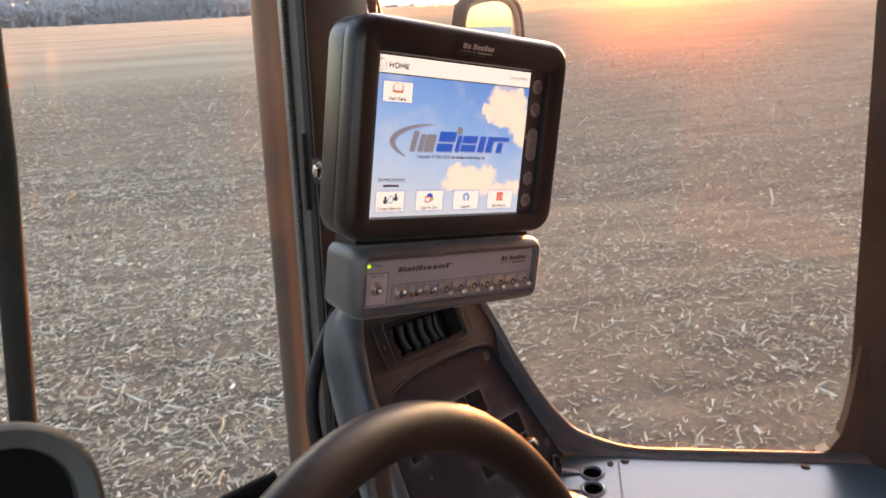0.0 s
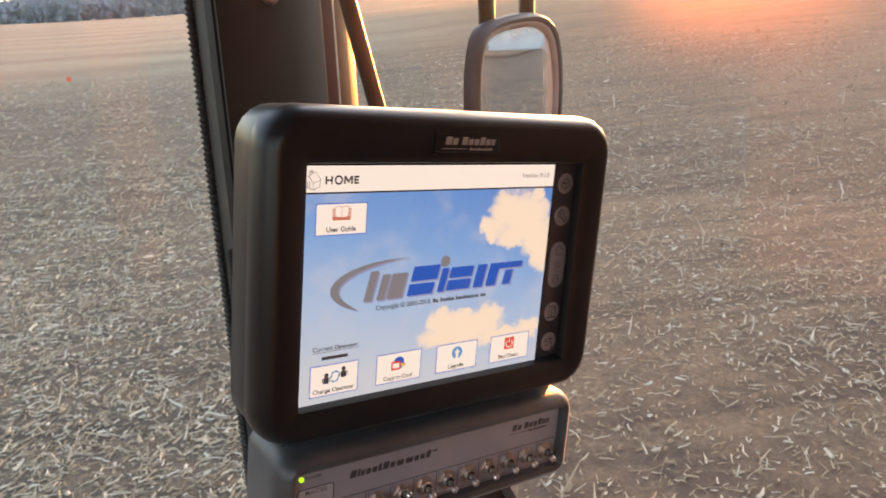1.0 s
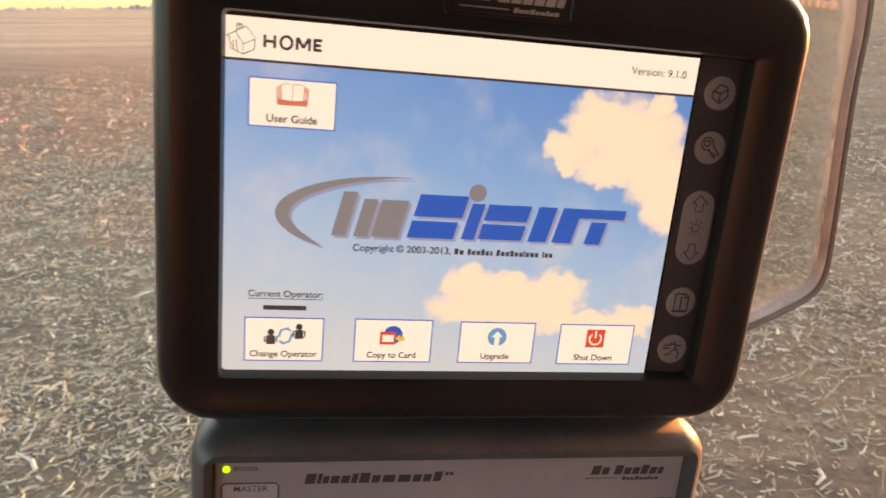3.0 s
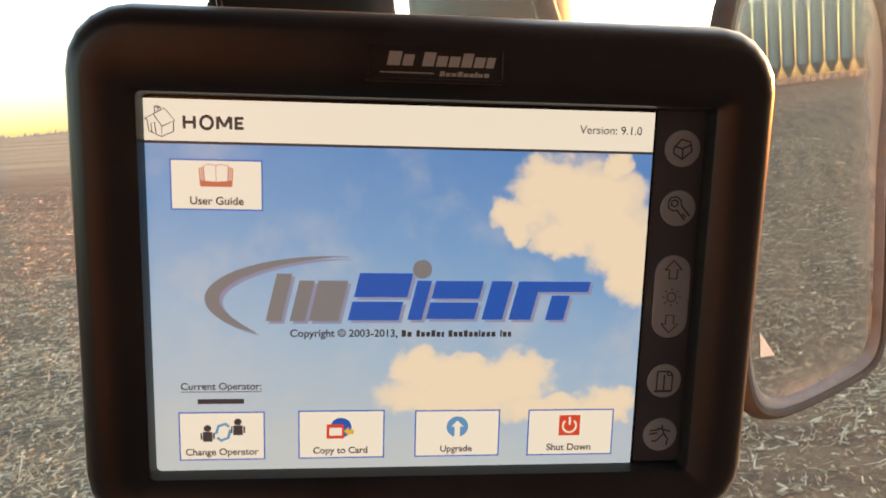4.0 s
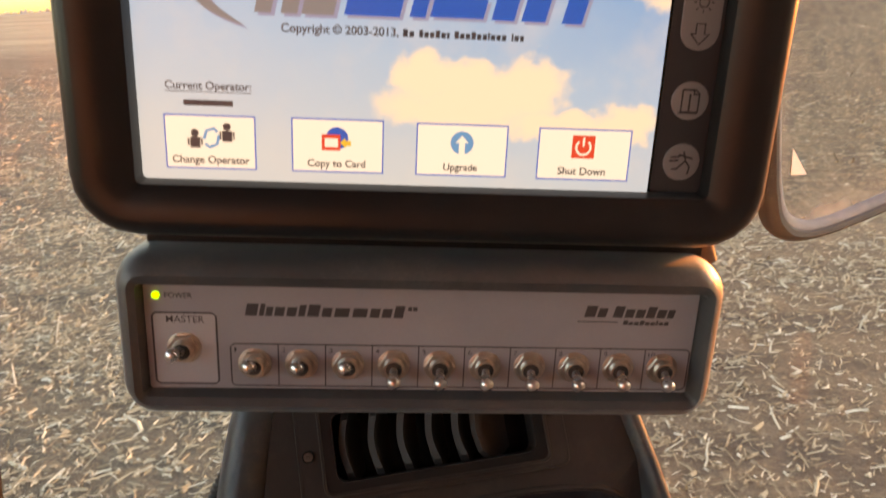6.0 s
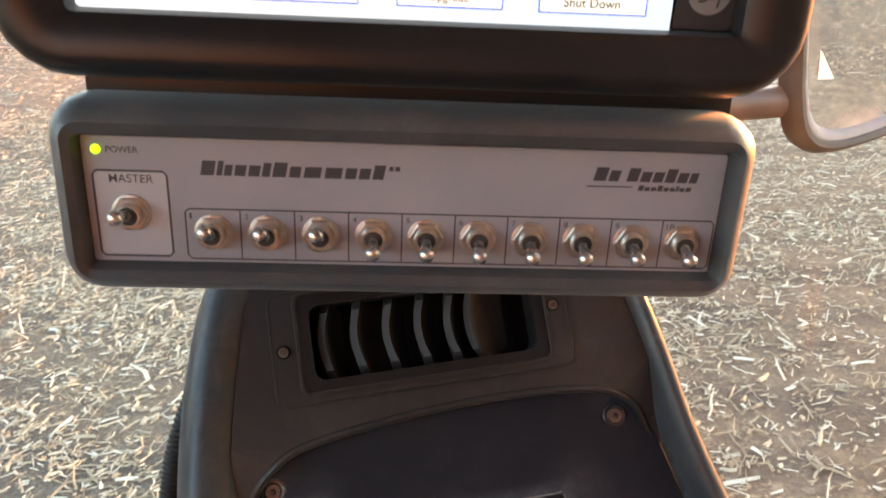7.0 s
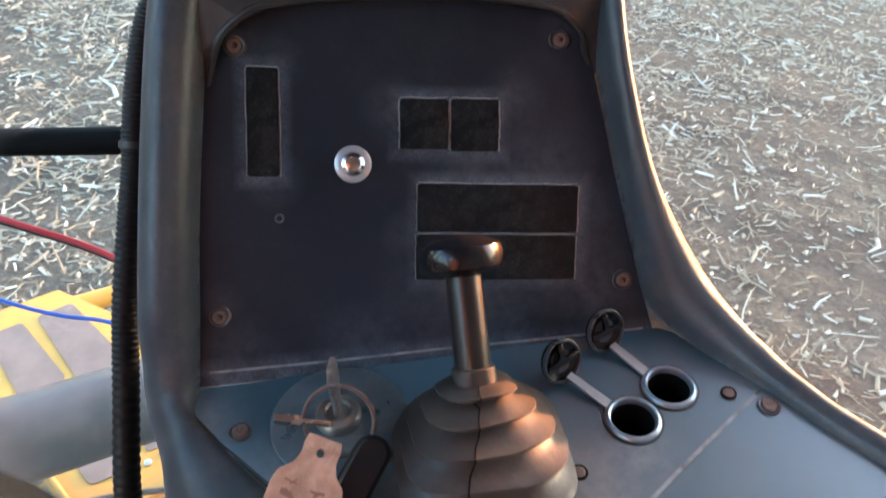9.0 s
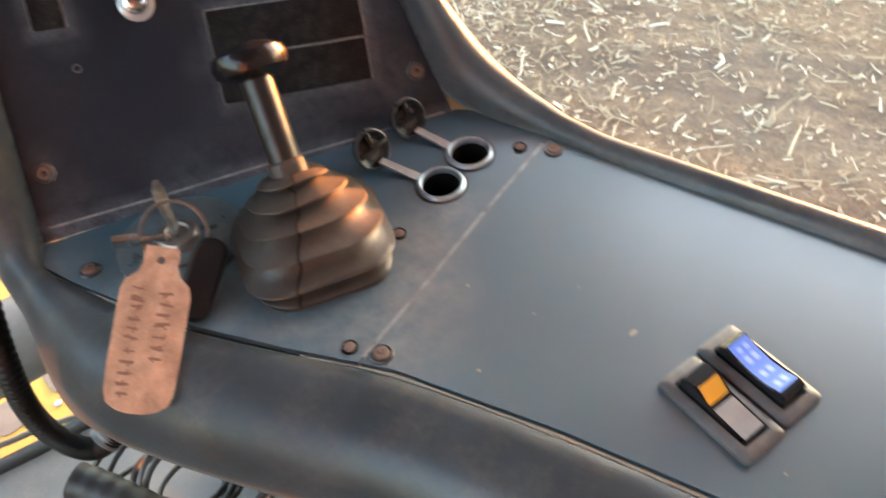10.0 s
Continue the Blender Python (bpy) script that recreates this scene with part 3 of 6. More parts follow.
def build_ground():
    radii, r = [0.0], 1.2
    while r < 2600:
        radii.append(r)
        r *= 1.028 if r < 30 else 1.09
    spokes = 640
    verts, faces = [(0.5, 0.4, ground_height(0.5, 0.4))], []
    for q in radii[1:]:
        for k in range(spokes):
            a = 2 * math.pi * k / spokes
            x, y = 0.5 + q * math.cos(a), 0.4 + q * math.sin(a)
            verts.append((x, y, ground_height(x, y)))
    for k in range(spokes):
        faces.append((0, 1 + k, 1 + (k + 1) % spokes))
    for i in range(len(radii) - 2):
        o = 1 + i * spokes
        for k in range(spokes):
            k2 = (k + 1) % spokes
            faces.append((o + k, o + spokes + k, o + spokes + k2, o + k2))
    me = bpy.data.meshes.new("ground")
    me.from_pydata(verts, [], faces)
    me.polygons.foreach_set("use_smooth", [True] * len(faces))
    me.materials.append(SOIL)
    return tagged(new("ground", me), "tilled brown field soil rising to a low ridge", "ground", kind="structure")


def build_residue():
    """Loose pieces of stalk, husk and leaf, thinning out towards the unworked stubble."""
    rng = np.random.default_rng(4)
    verts, faces = [], []

    def piece(x, y, ln, wd, yaw, tip, bend, cuts, closed):
        z = ground_height(x, y) + 0.008 + max(0, tip) * ln * 0.4
        c, s = math.cos(yaw), math.sin(yaw)
        o = len(verts)
        for k, t in enumerate(cuts):
            lx, ly = t * ln, bend * ln * (0.25 - t * t)
            px, py, pz = x + lx * c - ly * s, y + lx * s + ly * c, z + t * ln * tip + 0.05 * ln * (0.25 - t * t)
            w = wd * (1.0 if k == 0 else 0.5 if k == len(cuts) - 1 else 0.95)
            verts.extend(((px + s * w, py - c * w, pz - 0.2 * wd), (px - s * w, py + c * w, pz - 0.2 * wd), (px, py, pz + 0.75 * wd)))
        for k in range(0, 3 * (len(cuts) - 1), 3):
            for i, j in ((0, 1), (1, 2), (2, 0)) if closed else ((1, 2), (2, 0)):
                faces.append((o + k + i, o + k + j, o + k + 3 + j, o + k + 3 + i))
        if closed:
            e = o + 3 * (len(cuts) - 1)
            faces.append((o, o + 2, o + 1))
            faces.append((e, e + 1, e + 2))

    for r0, r1, dens, big in ((2.0, 10, 590, 1.0), (10, 18, 290, 1.2), (18, 36, 56, 1.6)):
        cuts = (-0.5, -0.08, 0.5) if r1 <= 18 else (-0.5, 0.5)
        for _ in range(int(math.pi * (r1 * r1 - r0 * r0) * dens)):
            q = math.sqrt(rng.uniform(r0 * r0, r1 * r1))
            a = rng.uniform(-180, 180)
            ahead = max(0.0, 1 - max(0.0, abs(a - 62) - 75) / 30)
            if rng.random() > 0.18 + 0.82 * ahead:
                continue
            x, y = 0.5 + q * math.cos(math.radians(a)), 0.4 + q * math.sin(math.radians(a))
            along, across = 0.94 * x - 0.342 * y, 0.342 * x + 0.94 * y
            if noise.noise(Vector((along * 0.24, across * 2.3, 5))) < -0.10 and rng.random() < 0.45:
                continue
            bare = 0.5 * max(0.0, min(1.0, (80 - a) / 30))
            if noise.noise(Vector((x * 0.8, y * 0.8, 11))) < rng.uniform(-0.9, 0.35) - 0.34 + 0.3 * bare or rng.random() < bare:
                continue
            if q > 27 and rng.random() < (q - 27) / 9:
                continue
            leaf = rng.random() < 0.12
            ln = float(np.clip(rng.lognormal(-3.0, 0.55), 0.02, 0.20)) * big * (1.7 if leaf else 1)
            wd = float(rng.uniform(0.0025, 0.009)) * big * (2.0 if rng.random() < 0.16 else 1)
            yaw = rng.normal(0.35, 0.9) if rng.random() < 0.6 else rng.uniform(0, 6.28)
            tip = rng.normal(0, 0.10) if rng.random() < 0.9 else rng.uniform(0.4, 1.2)
            piece(x, y, ln, wd, yaw, tip, rng.normal(0, 0.8 if leaf else 0.25), cuts, q < 9)
    me = bpy.data.meshes.new("crop_residue")
    me.from_pydata(verts, [], faces)
    me.materials.append(RESIDUE)
    return tagged(new("crop_residue", me), "scattered pale dry corn stalks and husks lying on soil", "crop residue", kind="stuff")


def build_woods():
    """A far leafless wood on the ridge: crowns of many small uneven clumps, taller in front of the machine."""
    rng = np.random.default_rng(9)
    uv = np.array([(1, 0, 0), (0, 1, 0), (-1, 0, 0), (0, -1, 0), (0, 0, 1), (0, 0, -1)], float)
    uf = [(0, 1, 4), (1, 2, 4), (2, 3, 4), (3, 0, 4), (1, 0, 5), (2, 1, 5), (3, 2, 5), (0, 3, 5)]
    verts, faces = [], []
    for _ in range(60000):
        az = rng.uniform(20, 150)
        a = radians(az)
        d = rng.uniform(540, 800)
        x, y = d * math.cos(a), d * math.sin(a)
        tall = math.exp(-((az - 78) / 15) ** 2)
        top = (7 + 40 * tall) * (0.80 + 0.32 * noise.noise(Vector((az * 0.16, d * 0.01, 0))) + 0.2 * noise.noise(Vector((az * 0.9, d * 0.02, 4)))) * (0.55 + 0.45 * (d - 540) / 260)
        w = rng.uniform(0.6, 2.2)
        o = len(verts)
        k = rng.uniform(0.5, 1.4, (6, 1))
        verts.extend(map(tuple, uv * k * (w, w, rng.uniform(1.0, 4.0)) + (x, y, ground_height(x, y) + top * rng.random() ** 0.85)))
        faces.extend([(o + i, o + j, o + q) for i, j, q in uf])
    me = bpy.data.meshes.new("far_woods")
    me.from_pydata(verts, [], faces)
    # distance haze is in this material's base colour
    me.materials.append(HAZED_WOODS)
    return tagged(new("far_woods", me), "leafless woods along the far ridge, haze painted into their colour", "woods", kind="stuff")


build_ground()
build_residue()
build_woods()

# grain bins behind the machine, seen in the mirror
def grain_bin():
    t = thing("grain_bin", "tall narrow galvanised bin with a conical roof", "grain bin", None, "row of bins by the field edge")
    bm = bmesh.new()
    rings = []
    z = 1.6
    while z < 7.4:
        for dz, r in ((0, 0.98), (0.1, 1.0), (0.2, 0.98)):
            rings.append([(r * math.cos(2 * math.pi * i / 20), r * math.sin(2 * math.pi * i / 20), z + dz) for i in range(20)])
        z += 0.3
    loft(bm, rings)
    body = part("bin_wall", bm, GALV, t, mm=False)
    bm = bmesh.new()
    lathe(bm, [(1.04, 7.5), (0.25, 8.3), (0.22, 8.5), (0.05, 8.55)], 20)
    part("roof_cone", bm, GALV, t, mm=False)
    bm = bmesh.new()
    lathe(bm, [(0.2, 0.6), (0.98, 1.6)], 20)
    part("hopper", bm, GALV, t, mm=False)
    for k in range(4):
        bm = bmesh.new()
        a = radians(45 + 90 * k)
        tube(bm, [(0.9 * math.cos(a), 0.9 * math.sin(a), -0.2), (0.9 * math.cos(a), 0.9 * math.sin(a), 1.7)], 0.06, 8)
        part("leg", bm, GALV, t, mm=False)
    return t


first = grain_bin()
for k in range(15):
    a = radians(-20.2 + 0.86 * k)
    p = Vector((0.8, 1.0, 0)) + Vector((math.cos(a), math.sin(a), 0)) * (141 / math.cos(a + radians(13.5)))
    m = Matrix.Translation((p.x, p.y, ground_height(p.x, p.y))) @ Matrix.Diagonal((1.0, 1.0, 1.36, 1.0))
    if k == 0:
        first.matrix_world = m
    else:
        copy_thing(first, m)


# long white machine shed beside the bins
def machine_shed():
    a = radians(-3.4)
    p = Vector((0.8, 1.0, 0)) + Vector((math.cos(a), math.sin(a), 0)) * 120
    t = thing("machine_shed", "long white sheet-metal shed beside the bins", "shed", Matrix.Translation((p.x, p.y, ground_height(p.x, p.y) - 0.2)) @ pose(0, 0, 0, 0, 0, 86))
    bm = bmesh.new()
    w, dp, h = 16.0, 9.0, 3.6
    n = 40
    front = []
    for i in range(n + 1):
        x = -w / 2 + w * i / n
        front.append((x, -dp / 2 - (0.04 if i % 2 else 0.0)))
    ring = [*front, (w / 2, dp / 2), (-w / 2, dp / 2)]
    loft(bm, [[(x, y, z) for x, y in ring] for z in (0, h)])
    part("wall", bm, WHITE_SHEET, t, mm=False, smooth=False)
    bm = bmesh.new()
    loft(bm, [[(x, -dp / 2 - 0.4, h), (x, 0, h + 1.5), (x, dp / 2 + 0.4, h), (x, dp / 2 + 0.4, h + 0.1), (x, 0, h + 1.65), (x, -dp / 2 - 0.4, h + 0.1)] for x in (-w / 2 - 0.3, w / 2 + 0.3)])
    part("roof", bm, GALV, t, mm=False, smooth=False)
    bm = bmesh.new()
    box(bm, (2.5, -dp / 2 - 0.08, 1.5), (4.2, 0.08, 3.0), 0.02)
    part("sliding_door", bm, GALV, t, mm=False)


machine_shed()

# marker flag in the field
def marker_flag():
    d = Vector((0.0837, 0.9965, 0)) * 31
    x, y = 0.04 + d.x, 0.04 + d.y
    t = thing("marker_flag", "small orange marker flag on a wire in the field", "flag", Matrix.Translation((x, y, ground_height(x, y))))
    bm = bmesh.new()
    tube(bm, [(0, 0, -50), (0, 0, 560)], 4, 6)
    part("wire_stem", bm, STEEL, t)
    bm = bmesh.new()
    loft(bm, [[(0, 0, 410), (80, 12, 402), (160, -8, 410), (160, -8, 552), (80, 12, 560), (0, 0, 560)], [(0, 5, 410), (80, 17, 402), (160, -3, 410), (160, -3, 552), (80, 17, 560), (0, 5, 560)]])
    part("cloth", bm, FLAG, t)


marker_flag()

# ---- cab shell ----
def wall_panel(name, p, q, z0, z1, thick, material, label):
    """An upright slab from p to q on the plan."""
    p, q = Vector((p[0], p[1], 0)), Vector((q[0], q[1], 0))
    d = (q - p).normalized()
    n = Vector((d.y, -d.x, 0)) * thick
    bm = bmesh.new()
    loft(bm, [[p + Vector((0, 0, z0)), q + Vector((0, 0, z0)), q + n + Vector((0, 0, z0)), p + n + Vector((0, 0, z0))],
              [p + Vector((0, 0, z1)), q + Vector((0, 0, z1)), q + n + Vector((0, 0, z1)), p + n + Vector((0, 0, z1))]])
    ob = part(name, bm, material, None, mm=False, smooth=False)
    return tagged(ob, label, "wall" if material is WALL else "window", kind="structure")


FLOOR_Z, ROOF_Z = 1.555, 3.25
P_RIGHT_F = cab(-0.25, 0.135, 0)
P_RIGHT_B = cab(1.25, 0.135, 0)
P_LEFT_B = cab(1.25, -1.45, 0)
P_LEFT_F = cab(-0.75, -1.45, 0)
P_FRONT_L = Vector((-0.62, 0.93, 0))
FRONT_LINE = [Vector((x, y, 0)) for x, y in ((0.50, 0.95), (0.34, 0.995), (0.194, 0.977), (0.113, 0.934), (0.038, 0.900), (-0.10, 0.865), (-0.30, 0.85), (-0.62, 0.85))]
FRONT_LINE = smooth_line(FRONT_LINE, 6)
P_FRONT_L = FRONT_LINE[-1]
plan = [*FRONT_LINE, P_LEFT_F, P_LEFT_B, P_RIGHT_B, P_RIGHT_F]
bm = bmesh.new()
loft(bm, [[(p.x, p.y, FLOOR_Z - 0.05) for p in plan], [(p.x, p.y, FLOOR_Z) for p in plan]])
tagged(part("floor", bm, MAT, None, mm=False, smooth=False), "grey textured cab floor mat", "floor", kind="structure")
bm = bmesh.new()
loft(bm, [[(p.x, p.y, ROOF_Z) for p in plan], [(p.x, p.y, ROOF_Z + 0.08) for p in plan]])
tagged(part("ceiling", bm, WALL, None, mm=False, smooth=False), "tan cab roof lining", "ceiling", kind="structure")
wall_panel("wall_right", P_RIGHT_B, P_RIGHT_F, FLOOR_Z, 2.19, 0.03, WALL, "tan cab side wall below the sill")
# rear wall out of view, taken up to the roof to hold back fill light
wall_panel("wall_rear", P_LEFT_B, P_RIGHT_B, FLOOR_Z, ROOF_Z - 0.004, 0.04, WALL, "unseen tan rear cab wall, full height to block fill light")
wall_panel("wall_left", P_LEFT_F, P_LEFT_B, FLOOR_Z, 1.80, 0.04, WALL, "tan lower cab side of the door")
# unseen wall added as a reflector: catches the sun and warms the console
wall_panel("wall_left_bounce", cab(0.35, -1.45, 0), P_LEFT_B, 1.804, ROOF_Z - 0.004, 0.04, WALL, "unseen tan upper cab side, added to bounce warm sunlight")
wall_panel("window_right", P_RIGHT_B - BX * 0.012, P_RIGHT_F - BX * 0.012, 2.195, ROOF_Z - 0.004, 0.005, GLASS, "dusty side window glass").visible_shadow = False
bm = bmesh.new()
pts = FRONT_LINE[2:]
loft(bm, [[(p.x, p.y - 0.012, z) for z in (FLOOR_Z + 0.004, ROOF_Z - 0.004)] + [(p.x, p.y - 0.007, z) for z in (ROOF_Z - 0.004, FLOOR_Z + 0.004)] for p in pts])
win = tagged(part("window_front", bm, SCREEN_GLASS, None, mm=False, angle=60), "dusty curved windscreen glass down to the floor", "window", kind="structure")
win.visible_shadow = False


def pillar(name, base, top, profile, material, label):
    """A straight post: profile points swept from base to top."""
    bm = bmesh.new()
    loft(bm, [[Vector(base) + Vector((x, y, 0)) for x, y in profile], [Vector(top) + Vector((x, y, 0)) for x, y in profile]])
    bmesh.ops.bevel(bm, geom=[e for e in bm.edges], offset=0.004, segments=2, profile=0.6, affect="EDGES")
    return tagged(part(name, bm, material, None, mm=False), label, "pillar", kind="structure")


pillar("pillar_front", (0.452, 0.862, FLOOR_Z), (0.452, 0.862, ROOF_Z), [(-0.050, -0.020), (0.052, 0.018), (0.040, 0.060), (-0.056, 0.030)], BLACK, "black corner post between windscreen and side window")
pillar("pillar_trim", (0.404, 0.862, FLOOR_Z), (0.404, 0.862, ROOF_Z), [(0.002, -0.022), (0.003, 0.030), (-0.008, 0.036), (-0.010, 0.010)], TRIM, "grey trim strip along the corner post")
pillar("pillar_side", (*cab(0.394, 0.088, 2.2).xy, 2.2), (*cab(0.346, 0.088, 2.2).xy, ROOF_Z), [(-0.028, 0.072), (-0.022, -0.018), (0.05, -0.03), (0.06, 0.04)], SIDE_POST, "dark side pillar of the cab")
pillar("pillar_rear_right", P_RIGHT_B + Vector((-0.04, 0.02, FLOOR_Z)), P_RIGHT_B + Vector((-0.04, 0.02, ROOF_Z)), [(-0.06, -0.06), (0.06, -0.06), (0.06, 0.06), (-0.06, 0.06)], BLACK, "black rear corner post")
pillar("pillar_rear_left", P_LEFT_B + Vector((0, 0.04, FLOOR_Z)), P_LEFT_B + Vector((0, 0.04, ROOF_Z)), [(-0.06, -0.06), (0.06, -0.06), (0.06, 0.06), (-0.06, 0.06)], BLACK, "black rear corner post")
pillar("pillar_left", P_LEFT_F + Vector((0.03, 0, FLOOR_Z)), P_LEFT_F + Vector((0.03, 0, ROOF_Z)), [(-0.06, -0.06), (0.06, -0.06), (0.06, 0.06), (-0.06, 0.06)], BLACK, "black door post")
pillar("pillar_front_left", P_FRONT_L + Vector((0.02, -0.02, FLOOR_Z)), P_FRONT_L + Vector((0.02, -0.02, ROOF_Z)), [(-0.05, -0.05), (0.05, -0.05), (0.05, 0.05), (-0.05, 0.05)], BLACK, "black front corner post")
bm = bmesh.new()
tube(bm, [(p.x, p.y, FLOOR_Z + 0.004) for p in FRONT_LINE], 0.011, 10)
tagged(part("windscreen_seal", bm, RUBBER, None, mm=False), "black rubber seal along the windscreen's foot", "seal", kind="structure")

bm = bmesh.new()
tube(bm, [(0.3935, 0.8705, 1.95 + 0.0011 * i) for i in range(1180)], 0.0030, 8, 0.0013)
tagged(part("pillar_seal", bm, RUBBER, None, mm=False, angle=60), "beaded black edge seal along the corner post", "seal", kind="structure")

corner = [(0.3225, 2.40), (0.3195, 2.34), (0.3165, 2.31), (0.311, 2.283), (0.300, 2.264), (0.288, 2.256), (0.288, 2.240), (0.345, 2.240), (0.345, 2.40)]
bm = bmesh.new()
loft(bm, [[cab(a, b, z) for a, z in corner] for b in (0.108, 0.126)])
tagged(part("pillar_corner", bm, SIDE_POST, None, mm=False, smooth=False), "rounded brown-black corner of the side window frame", "pillar", kind="structure")

hook = thing("latch_ring", "dark round latch ring on the side pillar", "latch", axes(cab(0.388, 0.046, 2.44), AX, (0, 0, 1), BX * -1))
bm = bmesh.new()
tube(bm, [(19 * math.cos(2 * math.pi * i / 28), 19 * math.sin(2 * math.pi * i / 28), 9) for i in range(29)], 2.4, 8)
part("ring", bm, STEEL, hook)
bm = bmesh.new()
for x in (-5, 5):
    box(bm, (x, -8, 6), (5, 12, 10), 1.2)
lathe(bm, [(9, -8), (9, 4), (6, 6)], 16)
part("catch", bm, RAIL, hook)

# hand rail across the windscreen
rail = thing("grab_rail", "black metal grab rail in front of the windscreen", "rail", Matrix.Translation((0.1, 0.96, 1.56)))
bm = bmesh.new()
tube(bm, [(-0.045, -0.02, 0.61), (-0.026, -0.01, 0.75), (0.003, -0.01, 1.1), (0.02, -0.01, 1.5)], 0.014, 14)
part("upright", bm, RAIL, rail, mm=False)
bm = bmesh.new()
tube(bm, [(-0.40, -0.02, 0.535), (0.02, -0.02, 0.596), (0.26, -0.02, 0.631)], 0.0130, 12)
part("cross_bar", bm, RAIL, rail, mm=False)

# ---- outside fittings ----
def mirror():
    t = thing("side_mirror", "tall side mirror in a dusty rubber frame, reflecting bins", "mirror", axes((0.882, 1.1215, 2.645), (0.9093, 0.4161, 0), (0, 0, 1), (0.4161, -0.9093, 0)))
    outline = [(-112, -178), (-103, -213), (-80, -231), (-40, -234), (30, -226), (66, -218), (84, -202), (93, -160), (104, 0), (117, 90), (112, 150), (92, 184), (45, 199), (-35, 196), (-92, 183), (-113, 150), (-121, 90), (-118, -60)]
    line = [p.to_2d() for p in smooth_line([(*p, 0) for p in (*outline, outline[0])], 4)][:-1]

    def ring(k, z):
        return [((p.x - 2) * (1 - k / 112) + 2, (p.y + 16) * (1 - k / 214) - 16, z) for p in line]
    bm = bmesh.new()
    loft(bm, [ring(7, -22), ring(1, -18), ring(-1, -8), ring(1, 0), ring(5, 4), ring(9, 3), ring(11, -1)], True, False)
    part("rubber_frame", bm, MIRROR_FRAME, t)
    bm = bmesh.new()
    loft(bm, [ring(10.5, 0.5), ring(13, 0.2), ring(17.5, -4), ring(18.5, -6.5)], False, False)
    part("inner_lip", bm, MIRROR_LIP, t, "pale dusty inner lip")
    bm = bmesh.new()
    bm.faces.new([bm.verts.new(p) for p in ring(18, -6)])
    part("mirror_glass", bm, MIRROR, t, "silvered mirror glass with a dusty margin", smooth=False)
    for x in (-60, 45):
        bm = bmesh.new()
        tube(bm, [(x, 186, -18), (x, 560, -18)], 11, 12)
        part("support_bar", bm, BLACK, t)
    bm = bmesh.new()
    tube(bm, [(-260, -172, -50), (-200, -178, -30), (-110, -184, -18)], 14, 14)
    part("lower_arm", bm, PIPE, t)
    # white triangle laid on the glass in place of a reflected marking
    bm = bmesh.new()
    flat(bm, [(-81, -168), (-62, -170), (-80, -143)], -5.4)
    part("reflected_triangle", bm, WHITE_TRIANGLE, t, "small white triangle standing in for a reflected marking", smooth=False)


mirror()
bm = bmesh.new()
lathe(bm, [(0.090, 1.3), (0.090, 4.2)], 36)
stack = thing("exhaust_stack", "wide brown-grey exhaust stack beside the windscreen", "exhaust stack", Matrix.Translation((0.592, 1.245, 0)))
part("pipe", bm, STACK, stack, mm=False)
bm = bmesh.new()
tube(bm, [(0.575, 1.08, 3.05), (0.617, 1.085, 2.86), (0.68, 1.09, 2.60), (0.73, 1.09, 2.40)], 0.010, 10)
tagged(part("mirror_strut", bm, STACK, None, mm=False), "slanted dark strut holding the mirror arm", "strut")

